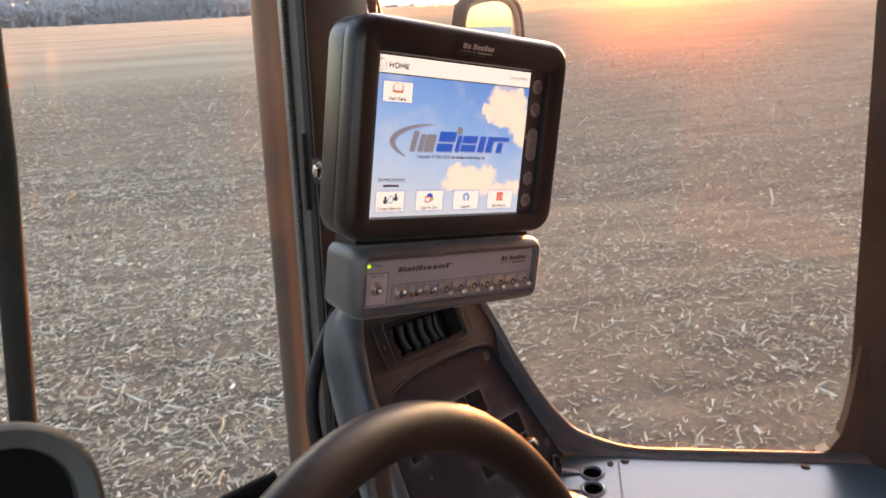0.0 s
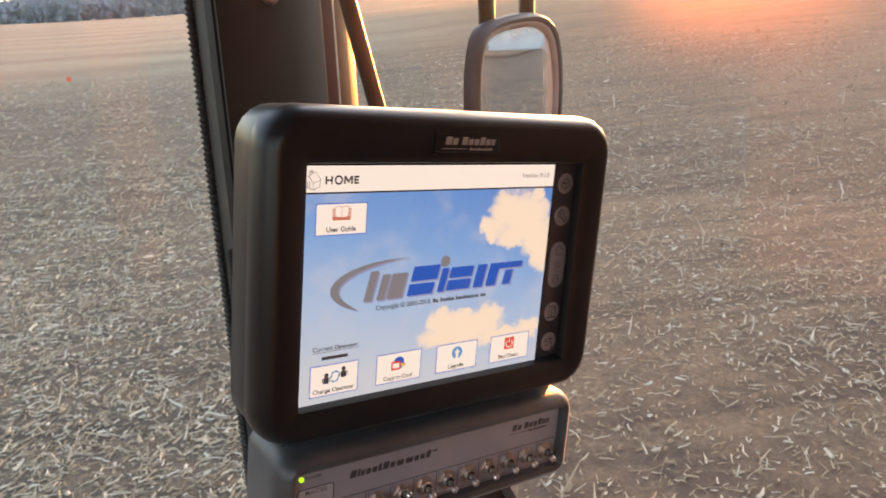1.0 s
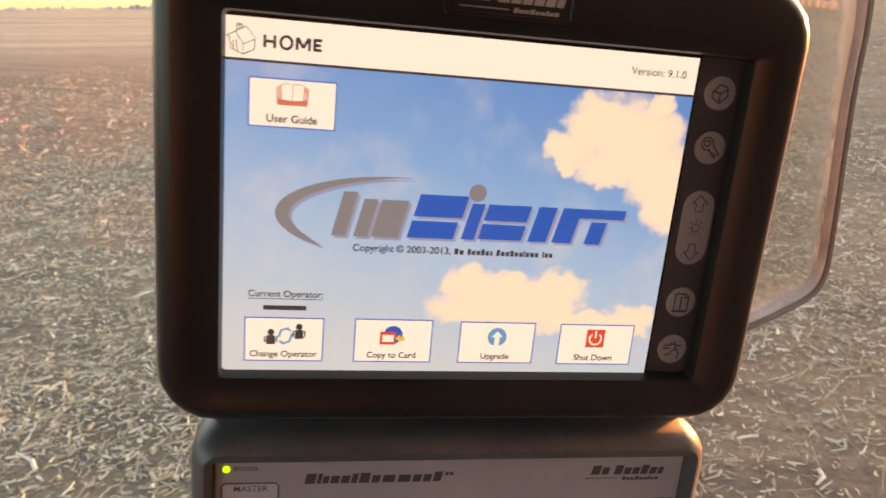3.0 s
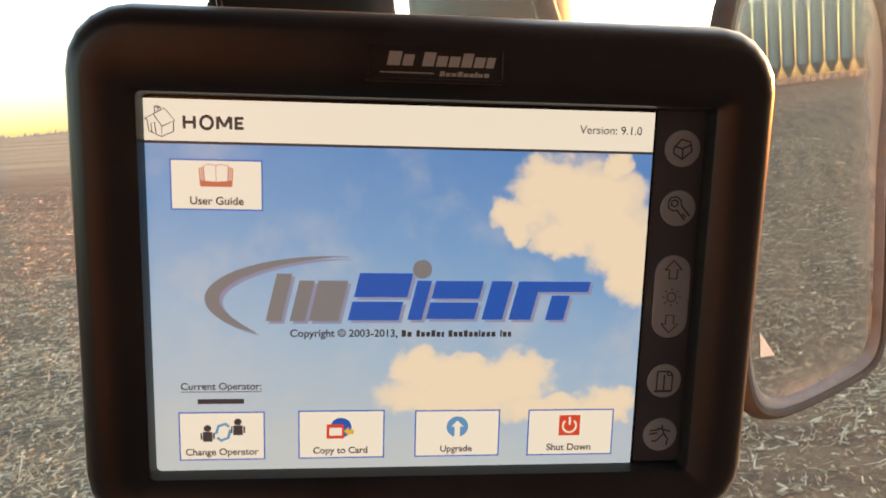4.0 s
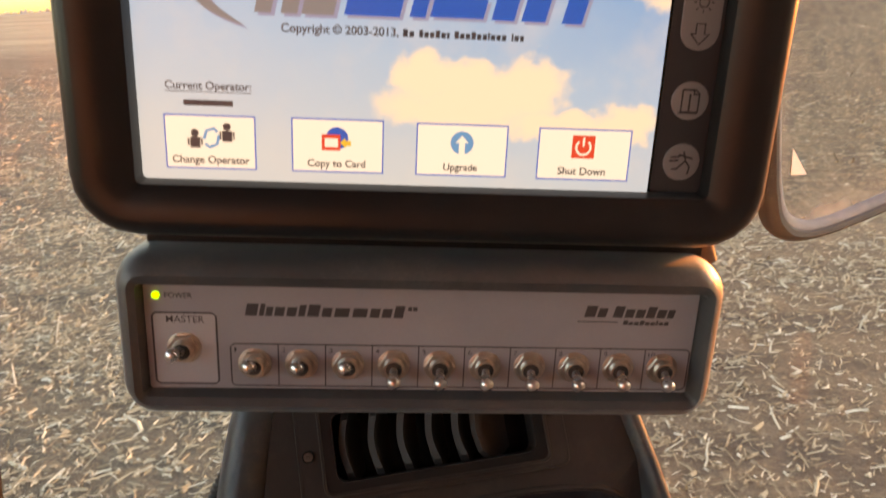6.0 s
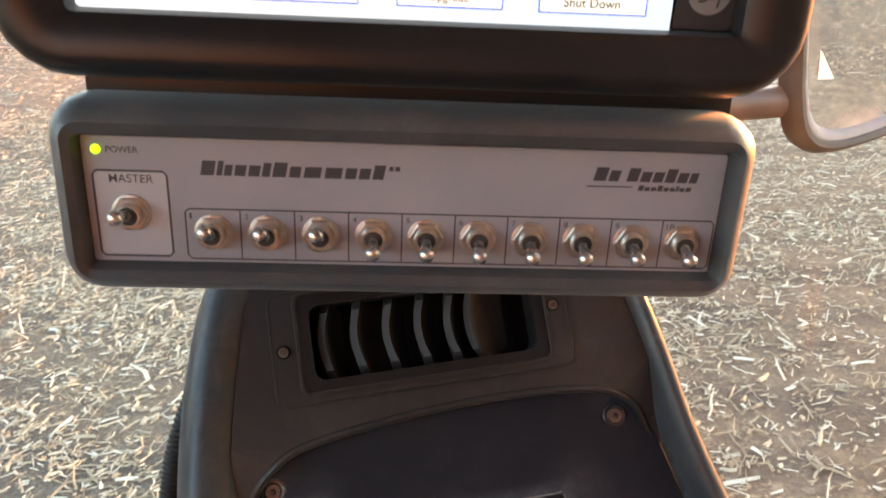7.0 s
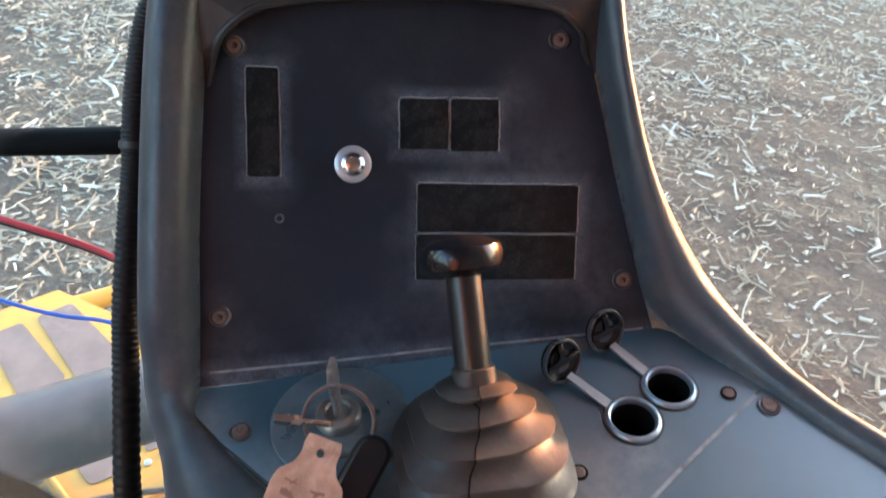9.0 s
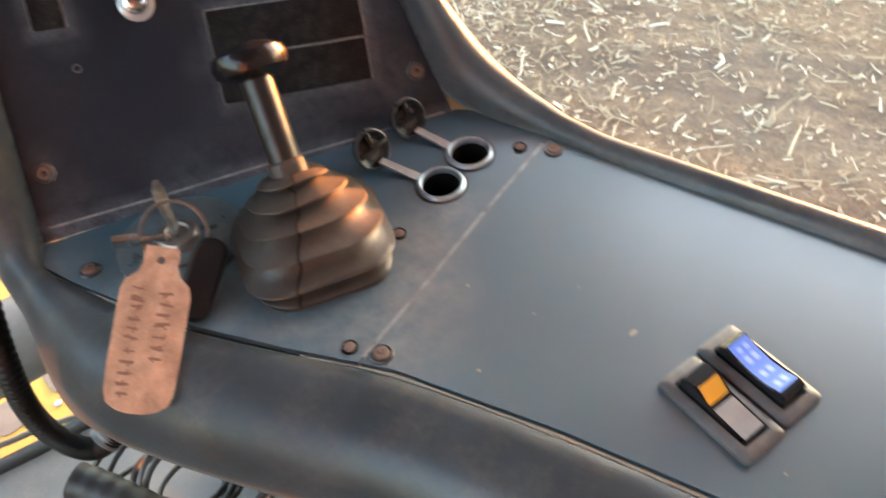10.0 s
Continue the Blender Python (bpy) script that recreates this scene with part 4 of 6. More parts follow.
# yellow platform outside, one step below the cab floor
def platform():
    ox, oy, oz = -0.30, 1.45, 1.10
    t = thing("access_platform", "yellow painted metal platform with grey grip sheets", "platform", Matrix.Translation((ox, oy, oz)))

    def mm_of(pts):
        return [((x - ox) * 1000, (y - oy) * 1000) for x, y in pts]
    bm = bmesh.new()
    outer = mm_of([(-0.557, 1.868), (-0.76, 1.66), (-0.80, 1.40), (-0.62, 1.05), (-0.20, 1.02), (0.00, 1.20), (0.03, 1.34), (-0.04, 1.52), (-0.16, 1.68), (-0.372, 1.803)])
    slots = [mm_of([(-0.345, 1.278), (-0.318, 1.303), (-0.200, 1.206), (-0.232, 1.182)]), mm_of([(-0.505, 1.405), (-0.478, 1.430), (-0.362, 1.326), (-0.392, 1.300)])]
    plate(bm, outer, slots, -12, 0)
    part("deck_plate", bm, YELLOW, t)
    for quad in ([(-0.495, 1.821), (-0.556, 1.752), (-0.345, 1.553), (-0.262, 1.640)], [(-0.582, 1.727), (-0.640, 1.662), (-0.440, 1.470), (-0.380, 1.562)],
                 [(-0.180, 1.400), (-0.258, 1.337), (-0.190, 1.281), (-0.120, 1.336)], [(-0.150, 1.440), (-0.100, 1.478), (-0.062, 1.424), (-0.108, 1.380)], [(-0.72, 1.60), (-0.70, 1.56), (-0.56, 1.44), (-0.52, 1.47)]):
        pts = mm_of(quad)
        bm = bmesh.new()
        loft(bm, [[(x, y, 0.5) for x, y in pts], [(x, y, 3.5) for x, y in pts]])
        bmesh.ops.bevel(bm, geom=[e for e in bm.edges if abs(e.verts[0].co.z - e.verts[1].co.z) > 1], offset=14, segments=4, profile=0.5, affect="EDGES")
        part("grip_sheet", bm, GRIP, t)
    for x, y in ((-0.094, 1.354), (-0.071, 1.383)):
        (qx, qy), = mm_of([(x, y)])
        bm = bmesh.new()
        lathe(bm, [(9, 0), (9, 5), (5, 7)], 6, Matrix.Translation((qx, qy, 0)))
        part("bolt", bm, NICKEL, t)
    # raised rail beside the slot, rungs in it, and the folded edge
    bm = bmesh.new()
    tube(bm, [(*mm_of([(-0.312, 1.312)])[0], 6), (*mm_of([(-0.185, 1.212)])[0], 6)], 7, 10)
    part("slot_rail", bm, YELLOW, t)
    for k in range(3):
        f = 0.25 + 0.25 * k
        a, b = mm_of([(-0.345 + 0.113 * f, 1.278 - 0.096 * f), (-0.318 + 0.118 * f, 1.303 - 0.097 * f)])
        bm = bmesh.new()
        tube(bm, [(*a, -14), (*b, -14)], 6, 8)
        part("rung", bm, YELLOW, t)
    bm = bmesh.new()
    f0 = mm_of([(-0.075, 1.262), (-0.045, 1.290), (0.010, 1.352), (0.03, 1.40)])
    loft(bm, [[(x, y, 0), (x + 12, y - 10, 26), (x + 18, y - 14, 26), (x + 10, y - 10, 0)] for x, y in f0])
    part("folded_edge", bm, YELLOW, t)
    bm = bmesh.new()
    tube(bm, [(*mm_of([(-0.62, 1.96)])[0], -160), (*mm_of([(-0.50, 2.05)])[0], -160), (*mm_of([(-0.30, 2.20)])[0], -160)], 30, 12)
    part("edge_tube", bm, YELLOW, t)
    for x, y in ((-0.60, 1.99), (-0.34, 2.19)):
        (qx, qy), = mm_of([(x, y)])
        (rx_, ry_), = mm_of([(x + 0.08, y - 0.30)])
        bm = bmesh.new()
        tube(bm, [(qx, qy, -150), (rx_, ry_, -20)], 14, 8)
        part("stay", bm, YELLOW, t)
    for x, y in ((-0.6, 1.2), (-0.1, 1.2), (-0.5, 1.75)):
        (qx, qy), = mm_of([(x, y)])
        bm = bmesh.new()
        tube(bm, [(qx, qy, -10), (qx, qy, -1150)], 20, 10)
        part("post", bm, YELLOW, t)
    return t


platform()
bm = bmesh.new()
tube(bm, smooth_line([(-0.34, 0.99, 1.2), (-0.30, 0.975, 1.46), (-0.20, 0.955, 1.59), (-0.085, 1.012, 1.594), (0.04, 1.098, 1.594), (0.17, 1.187, 1.594), (0.40, 1.345, 1.605), (0.60, 1.48, 1.60)], 6), 0.066, 28)
hosep = part("grey_pipe", bm, PIPE, None, mm=False)
tagged(hosep, "thick dusty grey pipe above the yellow platform", "pipe")


# ---- dash console: shell, panel, vent, deck ----
PN3 = PAN.to_3x3() @ Vector((0, 0, 1))
DN3 = DEK.to_3x3() @ Vector((0, 0, 1))


def on_panel(x, y, z=0.0):
    return PAN @ Vector((x / 1000, y / 1000, z / 1000))


def on_deck(x, y, z=0.0):
    return DEK @ Vector((x / 1000, y / 1000, z / 1000))


# rim profiles, out and up from the inner edge in millimetres
TOWER = [(0, -2), (1, 6), (5, 14), (11, 19), (17, 19.5), (22, 16), (26, 8), (28, -4), (27, -22), (20, -48), (6, -62)]
SILL = [(0, -2), (1, 3), (3.5, 6), (7, 8), (10, 8.3), (13, 7), (15.5, 4), (17, 0), (18, -8), (18, -25), (17, -45)]
FRONT = [(0, -6), (1.2, -1.5), (3, 0), (11, -0.6), (23, -4), (36, -12), (46, -25), (51, -40), (46, -62), (34, -88), (2, -130)]


def blend(a, b, k):
    return [(p[0] * (1 - k) + q[0] * k, p[1] * (1 - k) + q[1] * k) for p, q in zip(a, b)]


def build_shell():
    st = []   # inner edge, outer edge, normal, profile
    dn, pn = DN3, PN3
    mid = (pn + dn).normalized()
    for a in (620, 450, 320, 200, 125, 80):
        st.append((on_deck(*ab(a, 100.5)), on_deck(*ab(a, 118.5)), dn, SILL))
    st.append((on_deck(107, 41.5), on_deck(121.5, 54.5), dn, blend(SILL, TOWER, 0.12)))
    st.append((on_deck(84, 61.5, 0.5), on_deck(104, 77, 3), (dn * 0.75 + pn * 0.25).normalized(), blend(SILL, TOWER, 0.5)))
    st.append((on_panel(119, -86), on_panel(157, -78, 6), (pn * 0.7 + dn * 0.3).normalized(), blend(SILL, TOWER, 0.9)))
    for x, y, xo, yo in ((111, -50, 140, -44.5), (104, -12, 124, -7), (98, 25, 116, 27), (94, 58, 111, 60), (92, 90, 108.5, 92), (88, 122, 104, 126), (78, 152, 93, 162), (56, 178, 66, 198), (10, 190, 12, 212), (-38, 190, -44, 212),
                         (-70, 180, -87, 197), (-86, 158, -111.5, 171), (-96, 128, -127.5, 132), (-105, 95, -137, 98), (-112, 62, -143.5, 64), (-119, 15, -151, 15), (-124, -22, -156, -23), (-128, -62, -161, -65)):
        st.append((on_panel(x, y), on_panel(xo, yo), pn, TOWER))
    st.append((on_panel(-131, -92), on_panel(-164, -97, -2), (pn * 0.75 + dn * 0.25).normalized(), blend(TOWER, FRONT, 0.2)))
    st.append((on_deck(-197, 12), on_deck(-226, 5, -3), mid, blend(TOWER, FRONT, 0.45)))
    st.append((on_deck(-190, -2), on_deck(-213, -17, -4), (pn * 0.25 + dn * 0.75).normalized(), blend(TOWER, FRONT, 0.75)))
    for x, y, xo, yo in ((-174, -13, -200, -43), (-145, -34, -176, -76), (-109, -56.5, -134, -102), (-60, -80, -80, -130), (-10, -103, -32, -153), (60, -149, 32, -195), (111, -187, 80, -230), (190, -247, 158, -290), (300, -332, 268, -375), (450, -448, 418, -491)):
        st.append((on_deck(x, y), on_deck(xo, yo), dn, FRONT))
    sub = 6
    inner = smooth_line([s[0] for s in st], sub)
    outer = smooth_line([s[1] for s in st], sub)
    norms = smooth_line([s[2] for s in st], sub)
    profs = []
    for i in range(len(st) - 1):
        for k in range(sub):
            t = k / sub
            profs.append(blend(st[i][3], st[i + 1][3], t * t * (3 - 2 * t)))
    profs.append(st[-1][3])
    rings = []
    for p, q, n, prof in zip(inner, outer, norms, profs):
        n = n.normalized()
        w = max(x for x, _ in prof)
        rings.append([p + (q - p) * (x / w) + n * (y / 1000) for x, y in prof])
    bm = bmesh.new()
    loft(bm, rings, False, False, closed=False)
    bmesh.ops.solidify(bm, geom=list(bm.faces), thickness=0.003)
    return bm


console = thing("dash_console", "charcoal moulded dash console with vent tower and side deck", "dash console", DEK)


def under(name, bm, material, frame_m, label="", smooth=True, mm=True, parent=None, angle=38):
    """A part of the console built in another frame."""
    if mm:
        bmesh.ops.scale(bm, vec=(0.001,) * 3, verts=bm.verts)
    bmesh.ops.transform(bm, matrix=DEK.inverted() @ frame_m, verts=bm.verts)
    return part(name, bm, material, parent or console, label, smooth, mm=False, angle=angle)


under("shell", build_shell(), SHELL, Matrix.Identity(4), "scuffed charcoal plastic shell with rounded rim", mm=False, angle=60)

# instrument panel plate with rounded upper corners
pan_outline = [(119, -106), (108, -58), (99, -8), (93, 30), (88, 55)]
pan_outline += [(86 - 22 * (1 - math.cos(a)), 58 + 20 * math.sin(a)) for a in (0.4, 0.8, 1.2, 1.5)]
pan_outline += [(30, 84), (-13, 87), (-55, 86.5)]
pan_outline += [(-84 - 24 * math.sin(a), 60 + 25 * math.cos(a)) for a in (0.1, 0.5, 0.9, 1.3)]
pan_outline += [(-112, 45), (-119, 5), (-124, -40), (-129, -106)]
bm = bmesh.new()
plate(bm, [(x * 1.035, y * 1.0 + (5 if y > 40 else 0)) for x, y in pan_outline], [], -4, 0)
under("panel_plate", bm, PANEL, PAN, "flat dark panel plate with dusty marks and painted light at lower right", smooth=False)

inv = DEK.inverted()
# the four wide lower-right spots paint in reflected light; the others are dust
dust_and_sheen(PANEL, [(*(inv @ on_panel(x, y)), r / 1000) for x, y, r in ((60, -4, 34), (20, -6, 30), (46, 34, 22), (-18, 34, 20), (-84, 2, 18), (-76, 62, 16), (-16, -34, 16), (84, -30, 40), (60, -40, 70), (20, -70, 60), (90, -75, 50), (-96, 78, 16), (76, 74, 16), (-118, -62, 14), (-40, -96, 34), (40, -96, 30), (-110, -92, 26))], 0.22, (0.17, 0.19, 0.21))


def dust_frames(m, rects, reach, amount, dust_col):
    """Dust settled in soft ragged frames round the fastener patches: (x0, y0, x1, y1) on the panel, in millimetres."""
    n, l = m.node_tree.nodes, m.node_tree.links
    p = n["Principled BSDF"]
    src = p.inputs["Base Color"].links[0].from_socket
    to_panel = PAN.inverted() @ DEK
    tc = n.new("ShaderNodeTexCoord")
    pq = []
    for row in (0, 1):
        d = n.new("ShaderNodeVectorMath")
        d.operation = "DOT_PRODUCT"
        d.inputs[1].default_value = tuple(to_panel[row][:3])
        l.new(tc.outputs["Object"], d.inputs[0])
        pq.append(math_node(n, l, "ADD", d.outputs["Value"], to_panel[row][3]))
    total = None
    for x0, y0, x1, y1 in rects:
        c, q = (math.cos(radians(-4.6)), math.sin(radians(-4.6))) if x1 - x0 < 200 else (1.0, 0.0)
        px = math_node(n, l, "SUBTRACT", pq[0], (x0 + x1) / 2000)
        py = math_node(n, l, "SUBTRACT", pq[1], (y0 + y1) / 2000)
        ux = math_node(n, l, "ADD", math_node(n, l, "MULTIPLY", px, c), math_node(n, l, "MULTIPLY", py, q))
        uy = math_node(n, l, "ADD", math_node(n, l, "MULTIPLY", py, c), math_node(n, l, "MULTIPLY", px, -q))
        dx = math_node(n, l, "SUBTRACT", math_node(n, l, "ABSOLUTE", ux), abs(x1 - x0) / 2000)
        dy = math_node(n, l, "SUBTRACT", math_node(n, l, "ABSOLUTE", uy), abs(y1 - y0) / 2000)
        f = math_node(n, l, "SUBTRACT", 1.0, math_node(n, l, "DIVIDE", math_node(n, l, "MAXIMUM", dx, dy), reach / 1000), clamp=True)
        total = f if total is None else math_node(n, l, "MAXIMUM", total, f)
    rag = ramp(n, l, noise_node(n, l, 55, 8, 0.7), [(0.32, 0.05), (0.66, 1.0)])
    grain = ramp(n, l, noise_node(n, l, 700, 3, 0.7), [(0.3, 0.35), (0.7, 1.0)])
    f = math_node(n, l, "MULTIPLY", math_node(n, l, "MULTIPLY", math_node(n, l, "MULTIPLY", total, rag), grain), amount, clamp=True)
    l.new(mix_col(n, l, f, src, dust_col), p.inputs["Base Color"])


dust_frames(PANEL, [(-94.5, 59.5, -78.5, 3.5), (-15, 37.5, 38, 10.5), (-9, -10, 80, -62), (-130, -99, 118, -106)], 8.0, 0.8, (0.115, 0.145, 0.175))

# unseen block added inside the tower to keep sun off the conduit
bm = bmesh.new()
loft(bm, [rr(0, 40, 140, 270, 12, -100, 3), rr(0, 40, 150, 280, 14, -34, 3)])
under("tower_light_block", bm, RUBBER, PAN)

# vent surround above the panel
vent_c, vent_rot = (-10.5, 129.5), radians(-5.0)


def vent_xy(x, y):
    return vent_c[0] + x * math.cos(vent_rot) - y * math.sin(vent_rot), vent_c[1] + x * math.sin(vent_rot) + y * math.cos(vent_rot)


upper = [(97, 46), (97, 66), (96, 90), (92, 124), (82, 156), (58, 184), (10, 196), (-40, 196), (-76, 186), (-91, 160), (-101, 128), (-110, 95), (-116, 66), (-119, 46)]
arch = [(-113, 50), (-109, 62), (-103, 74), (-92, 83), (-80, 88), (-55, 90.5), (-13, 91), (30, 88), (64, 82), (76, 77), (85, 68), (89, 57), (92, 48)]
hole = [vent_xy(p[0], p[1]) for p in rr(0, 0, 108, 36, 5, 0, 3)]
bm = bmesh.new()
plate(bm, upper + arch, [hole], -3, 14)
for v in bm.verts:
    if v.co.z > 0:
        s = min(1.0, max(0.0, (v.co.y - 46) / 42))
        v.co.z = -2 + 16 * s * s * (3 - 2 * s)
under("vent_surround", bm, VENT_SHADED, PAN, smooth=False)
bm = bmesh.new()
line = []
for p in arch:
    s = min(1.0, max(0.0, (p[1] - 46) / 42))
    line.append(Vector((*p, -3 + 16 * s * s * (3 - 2 * s))))
tube(bm, smooth_line(line, 4), 2.2, 8)
under("arch_lip", bm, VENT_SHADED, PAN)

# air vent
bm = bmesh.new()
plate(bm, [vent_xy(p[0] - 1, p[1] - 1) for p in rr(0, 0, 142, 52, 4, 0, 3)], [[vent_xy(p[0], p[1]) for p in rr(0, 0, 113, 41, 5, 0, 3)]], 14, 17.5)
under("vent_frame", bm, VENT_SHADED, PAN, smooth=False)
for w, h, z in ((142, 52, 17.0), (120, 47, 19.0)):
    bm = bmesh.new()
    ring = [Vector((*vent_xy(p[0] - (1 if w > 130 else 0), p[1] - (1 if w > 130 else 0)), z)) for p in rr(0, 0, w, h, 4, 0, 4)]
    tube(bm, [*ring, ring[0]], 0.9, 6)
    under("frame_rim", bm, VENT_SHADED, PAN)
bm = bmesh.new()
plate(bm, [vent_xy(p[0], p[1]) for p in rr(0, 0, 118, 46, 5, 0, 3)], [[vent_xy(p[0], p[1]) for p in rr(0, 0, 107, 35.5, 5, 0, 3)]], 13.5, 19)
under("vent_bezel", bm, HOUSING, PAN, smooth=False)
bm = bmesh.new()
loft(bm, [[(*vent_xy(p[0], p[1]), z) for p in rr(0, 0, 108, 36.5, 5, 0, 3)] for z in (14, -30)], False, True)
under("vent_duct", bm, GLOSS_BLACK, PAN, smooth=False)
for k, (x, yaw) in enumerate(((-42.5, 26), (-27, 26), (-11.5, 26), (4, 26), (18.5, 26), (33, 50))):
    bm = bmesh.new()
    d = 9 if k < 5 else 12
    ring_list = []
    for s in (-1, -0.5, 0, 0.5, 1):
        th = 1.9 * (1.2 - abs(s)) + (1.5 if s < -0.9 else 0.9 if s < -0.4 else 0.0)
        xx, zz = d * s, -2.2 * (1 - s * s)
        hh = 17.6 - 5.0 * max(0.0, s * s - 0.2)
        bow = [(hh * q / 3, -3.2 * (1 - (q / 3) ** 2) * (0.6 - 0.4 * s)) for q in range(-3, 4)]
        ring_list.append([(xx, y, zz + b - th) for y, b in bow] + [(xx, y, zz + b + th) for y, b in reversed(bow)])
    loft(bm, ring_list)
    bmesh.ops.transform(bm, matrix=Matrix.Translation((*vent_xy(x, 0), 7.0)) @ pose(0, 0, 0, 0, 90 - yaw, math.degrees(vent_rot)), verts=bm.verts)
    under("vane", bm, VANE, PAN)

# upright lever-side deck plates with the seam across
deck_hole1, deck_hole2 = disc(30.5, 20, 12.0, 20), disc(51.3, 43, 12.0, 20)
deck_front = [(-196, 4), (-176, -12), (-145, -33), (-109, -55), (-60, -79)]
bx, by = ab(43, 103)
bm = bmesh.new()
plate(bm, [(-197, 20), *deck_front, (-26.5, -93.6), (bx - 0.6, by), (86, 68), (66, 83), (50, 88), (-80, 52)], [deck_hole1, deck_hole2], -3.5, 0)
under("deck_plate", bm, DECK, DEK, "dark smooth deck plate, dusty round the lever", smooth=False)
bm = bmesh.new()
plate(bm, [(-25.3, -94.3), (-10, -101), (60, -147), (111, -185), (190, -245), (300, -330), (450, -446), ab(620, 103), ab(320, 103), ab(125, 102), ab(60, 103.5), (bx + 1, by)], [], -3.5, 0)
under("deck_plate", bm, DECK, DEK, "broad smooth blue-grey deck plate", smooth=False)
bm = bmesh.new()
ribbon(bm, [ab(43 + 0.3 * math.sin(b), b) for b in range(-84, 100, 6)], 2.0, 0.12)
under("seam_dust", bm, DUST_EDGE, DEK, "line of pale dust in the seam", smooth=False)
bm = bmesh.new()
ribbon(bm, [(-127, -98.6), (-60, -99.0), (0, -98.4), (60, -98.8), (116, -98.4)], 1.3, 0.6)
under("joint_dust", bm, DUST_EDGE, PAN, "pale dust along the panel's foot", smooth=False)


# ---- screws ----
def screw(frame_m, x, y, r=3.9, washer=5.9, material=RUST, head=2.4):
    t = thing("screw", "rusty round-headed screw with a grey washer", "screw", frame_m @ Matrix.Translation((x / 1000, y / 1000, 0)), "screws of the dash console")
    bm = bmesh.new()
    lathe(bm, [(washer, 0), (washer, 0.9), (washer * 0.92, 1.4), (r * 1.05, 1.2), (r * 0.9, 0.8)], 22)
    part("washer", bm, CAP_RING if washer > 5 else RAIL, t)
    bm = bmesh.new()
    lathe(bm, [(r, 0.9), (r, head * 0.7), (r * 0.86, head), (r * 0.42, head + 0.1)], 20)
    part("head", bm, material, t)
    bm = bmesh.new()
    lathe(bm, [(r * 0.44, head + 0.1), (r * 0.40, head - 0.9), (0, head - 0.9)], 6)
    part("socket", bm, RAIL, t)
    return t


for x, y in ((-96.7, 71.0), (74.3, 65.6), (-120 + 1.5, -68.6), (105.5 - 1, -69)):
    screw(PAN, x, y)
for x, y in ((101, 35), (-15, -91.5), ab(268, 92), (-167.5, -5.8)):
    screw(DEK, x, y, 4.0, 5.8)
for x, y in ((-30, -84.5), (82, 42), (2, -14)):
    screw(DEK, x, y, 3.2, 4.2, head=1.2)
for x, y in ((-77.5, 133), (53.5, 126)):
    screw(PAN @ Matrix.Translation((0, 0, 0.0175)), x, y, 2.6, 3.2, head=1.0)

# small hole with a grommet
bm = bmesh.new()
lathe(bm, [(2.6, -0.4), (2.6, 0.5), (2.1, 0.8), (1.6, 0.5), (1.5, -0.4)], 18)
g = part("grommet", bm, FLANGE, None)
g.matrix_world = PAN @ Matrix.Translation((-0.0828, -0.019, 0.0))
tagged(g, "small rusty grommet in the dark panel", "grommet")

# chrome push button
t = thing("push_button", "round chrome push button on a pale washer", "button", PAN @ Matrix.Translation((-0.0418, 0.0068, 0)))
bm = bmesh.new()
lathe(bm, [(9.9, 0), (9.9, 1.2), (9.0, 2.0), (6.5, 2.2)], 28)
part("washer", bm, ALUMINIUM, t)
bm = bmesh.new()
lathe(bm, [(6.6, 2), (6.6, 6), (6.0, 8.2), (4.2, 9.4), (3.8, 9.0), (1.5, 9.4), (0, 9.5)], 24)
part("button_cap", bm, CHROME, t)


# hook-and-loop patches
def patch(x0, y0, x1, y1, rot=0.0):
    cx, cy = (x0 + x1) / 2, (y0 + y1) / 2
    w, h = abs(x1 - x0), abs(y1 - y0)
    t = thing("loop_patch", "black fuzzy fastener patch with dusty glue edges", "fastener patch", PAN @ Matrix.Translation((cx / 1000, cy / 1000, 0)) @ pose(0, 0, 0, 0, 0, rot), "fastener patches on the panel")
    rng = random.Random(int(x0 * 7 + y0))
    bm = bmesh.new()
    loft(bm, [rr(0, 0, w, h, 1.5, 0.2, 2), rr(0, 0, w, h, 1.5, 1.4, 2), rr(0, 0, w - 1.5, h - 1.5, 1.2, 2.0, 2)])
    part("fuzz", bm, VELCRO, t)
    bm = bmesh.new()
    for line in ([(-w / 2, h / 2 + 0.8), (w / 2, h / 2 + 0.8)], [(w / 2 + 0.8, h / 2), (w / 2 + 0.8, -h / 2)], [(-w / 2 - 0.6, -h / 2), (-w / 2 - 0.6, h / 2)]):
        a, b = Vector(line[0]), Vector(line[1])
        n = 10
        ribbon(bm, [a.lerp(b, k / n) + Vector((rng.uniform(-0.35, 0.35), rng.uniform(-0.35, 0.35))) for k in range(n + 1)], rng.uniform(0.45, 0.85), 0.35)
    part("glue_edge", bm, DUST_EDGE, t, "pale dusty glue line", smooth=False)


patch(-94.5, 59.5, -78.5, 3.5, -4.5)
patch(-15, 38.6, 10.5, 12.1, -4)
patch(12.3, 36.6, 38, 9.1, -4)
patch(-9, -10, 80, -36, -5)
patch(-11.8, -37.6, 77.2, -62.1, -5)


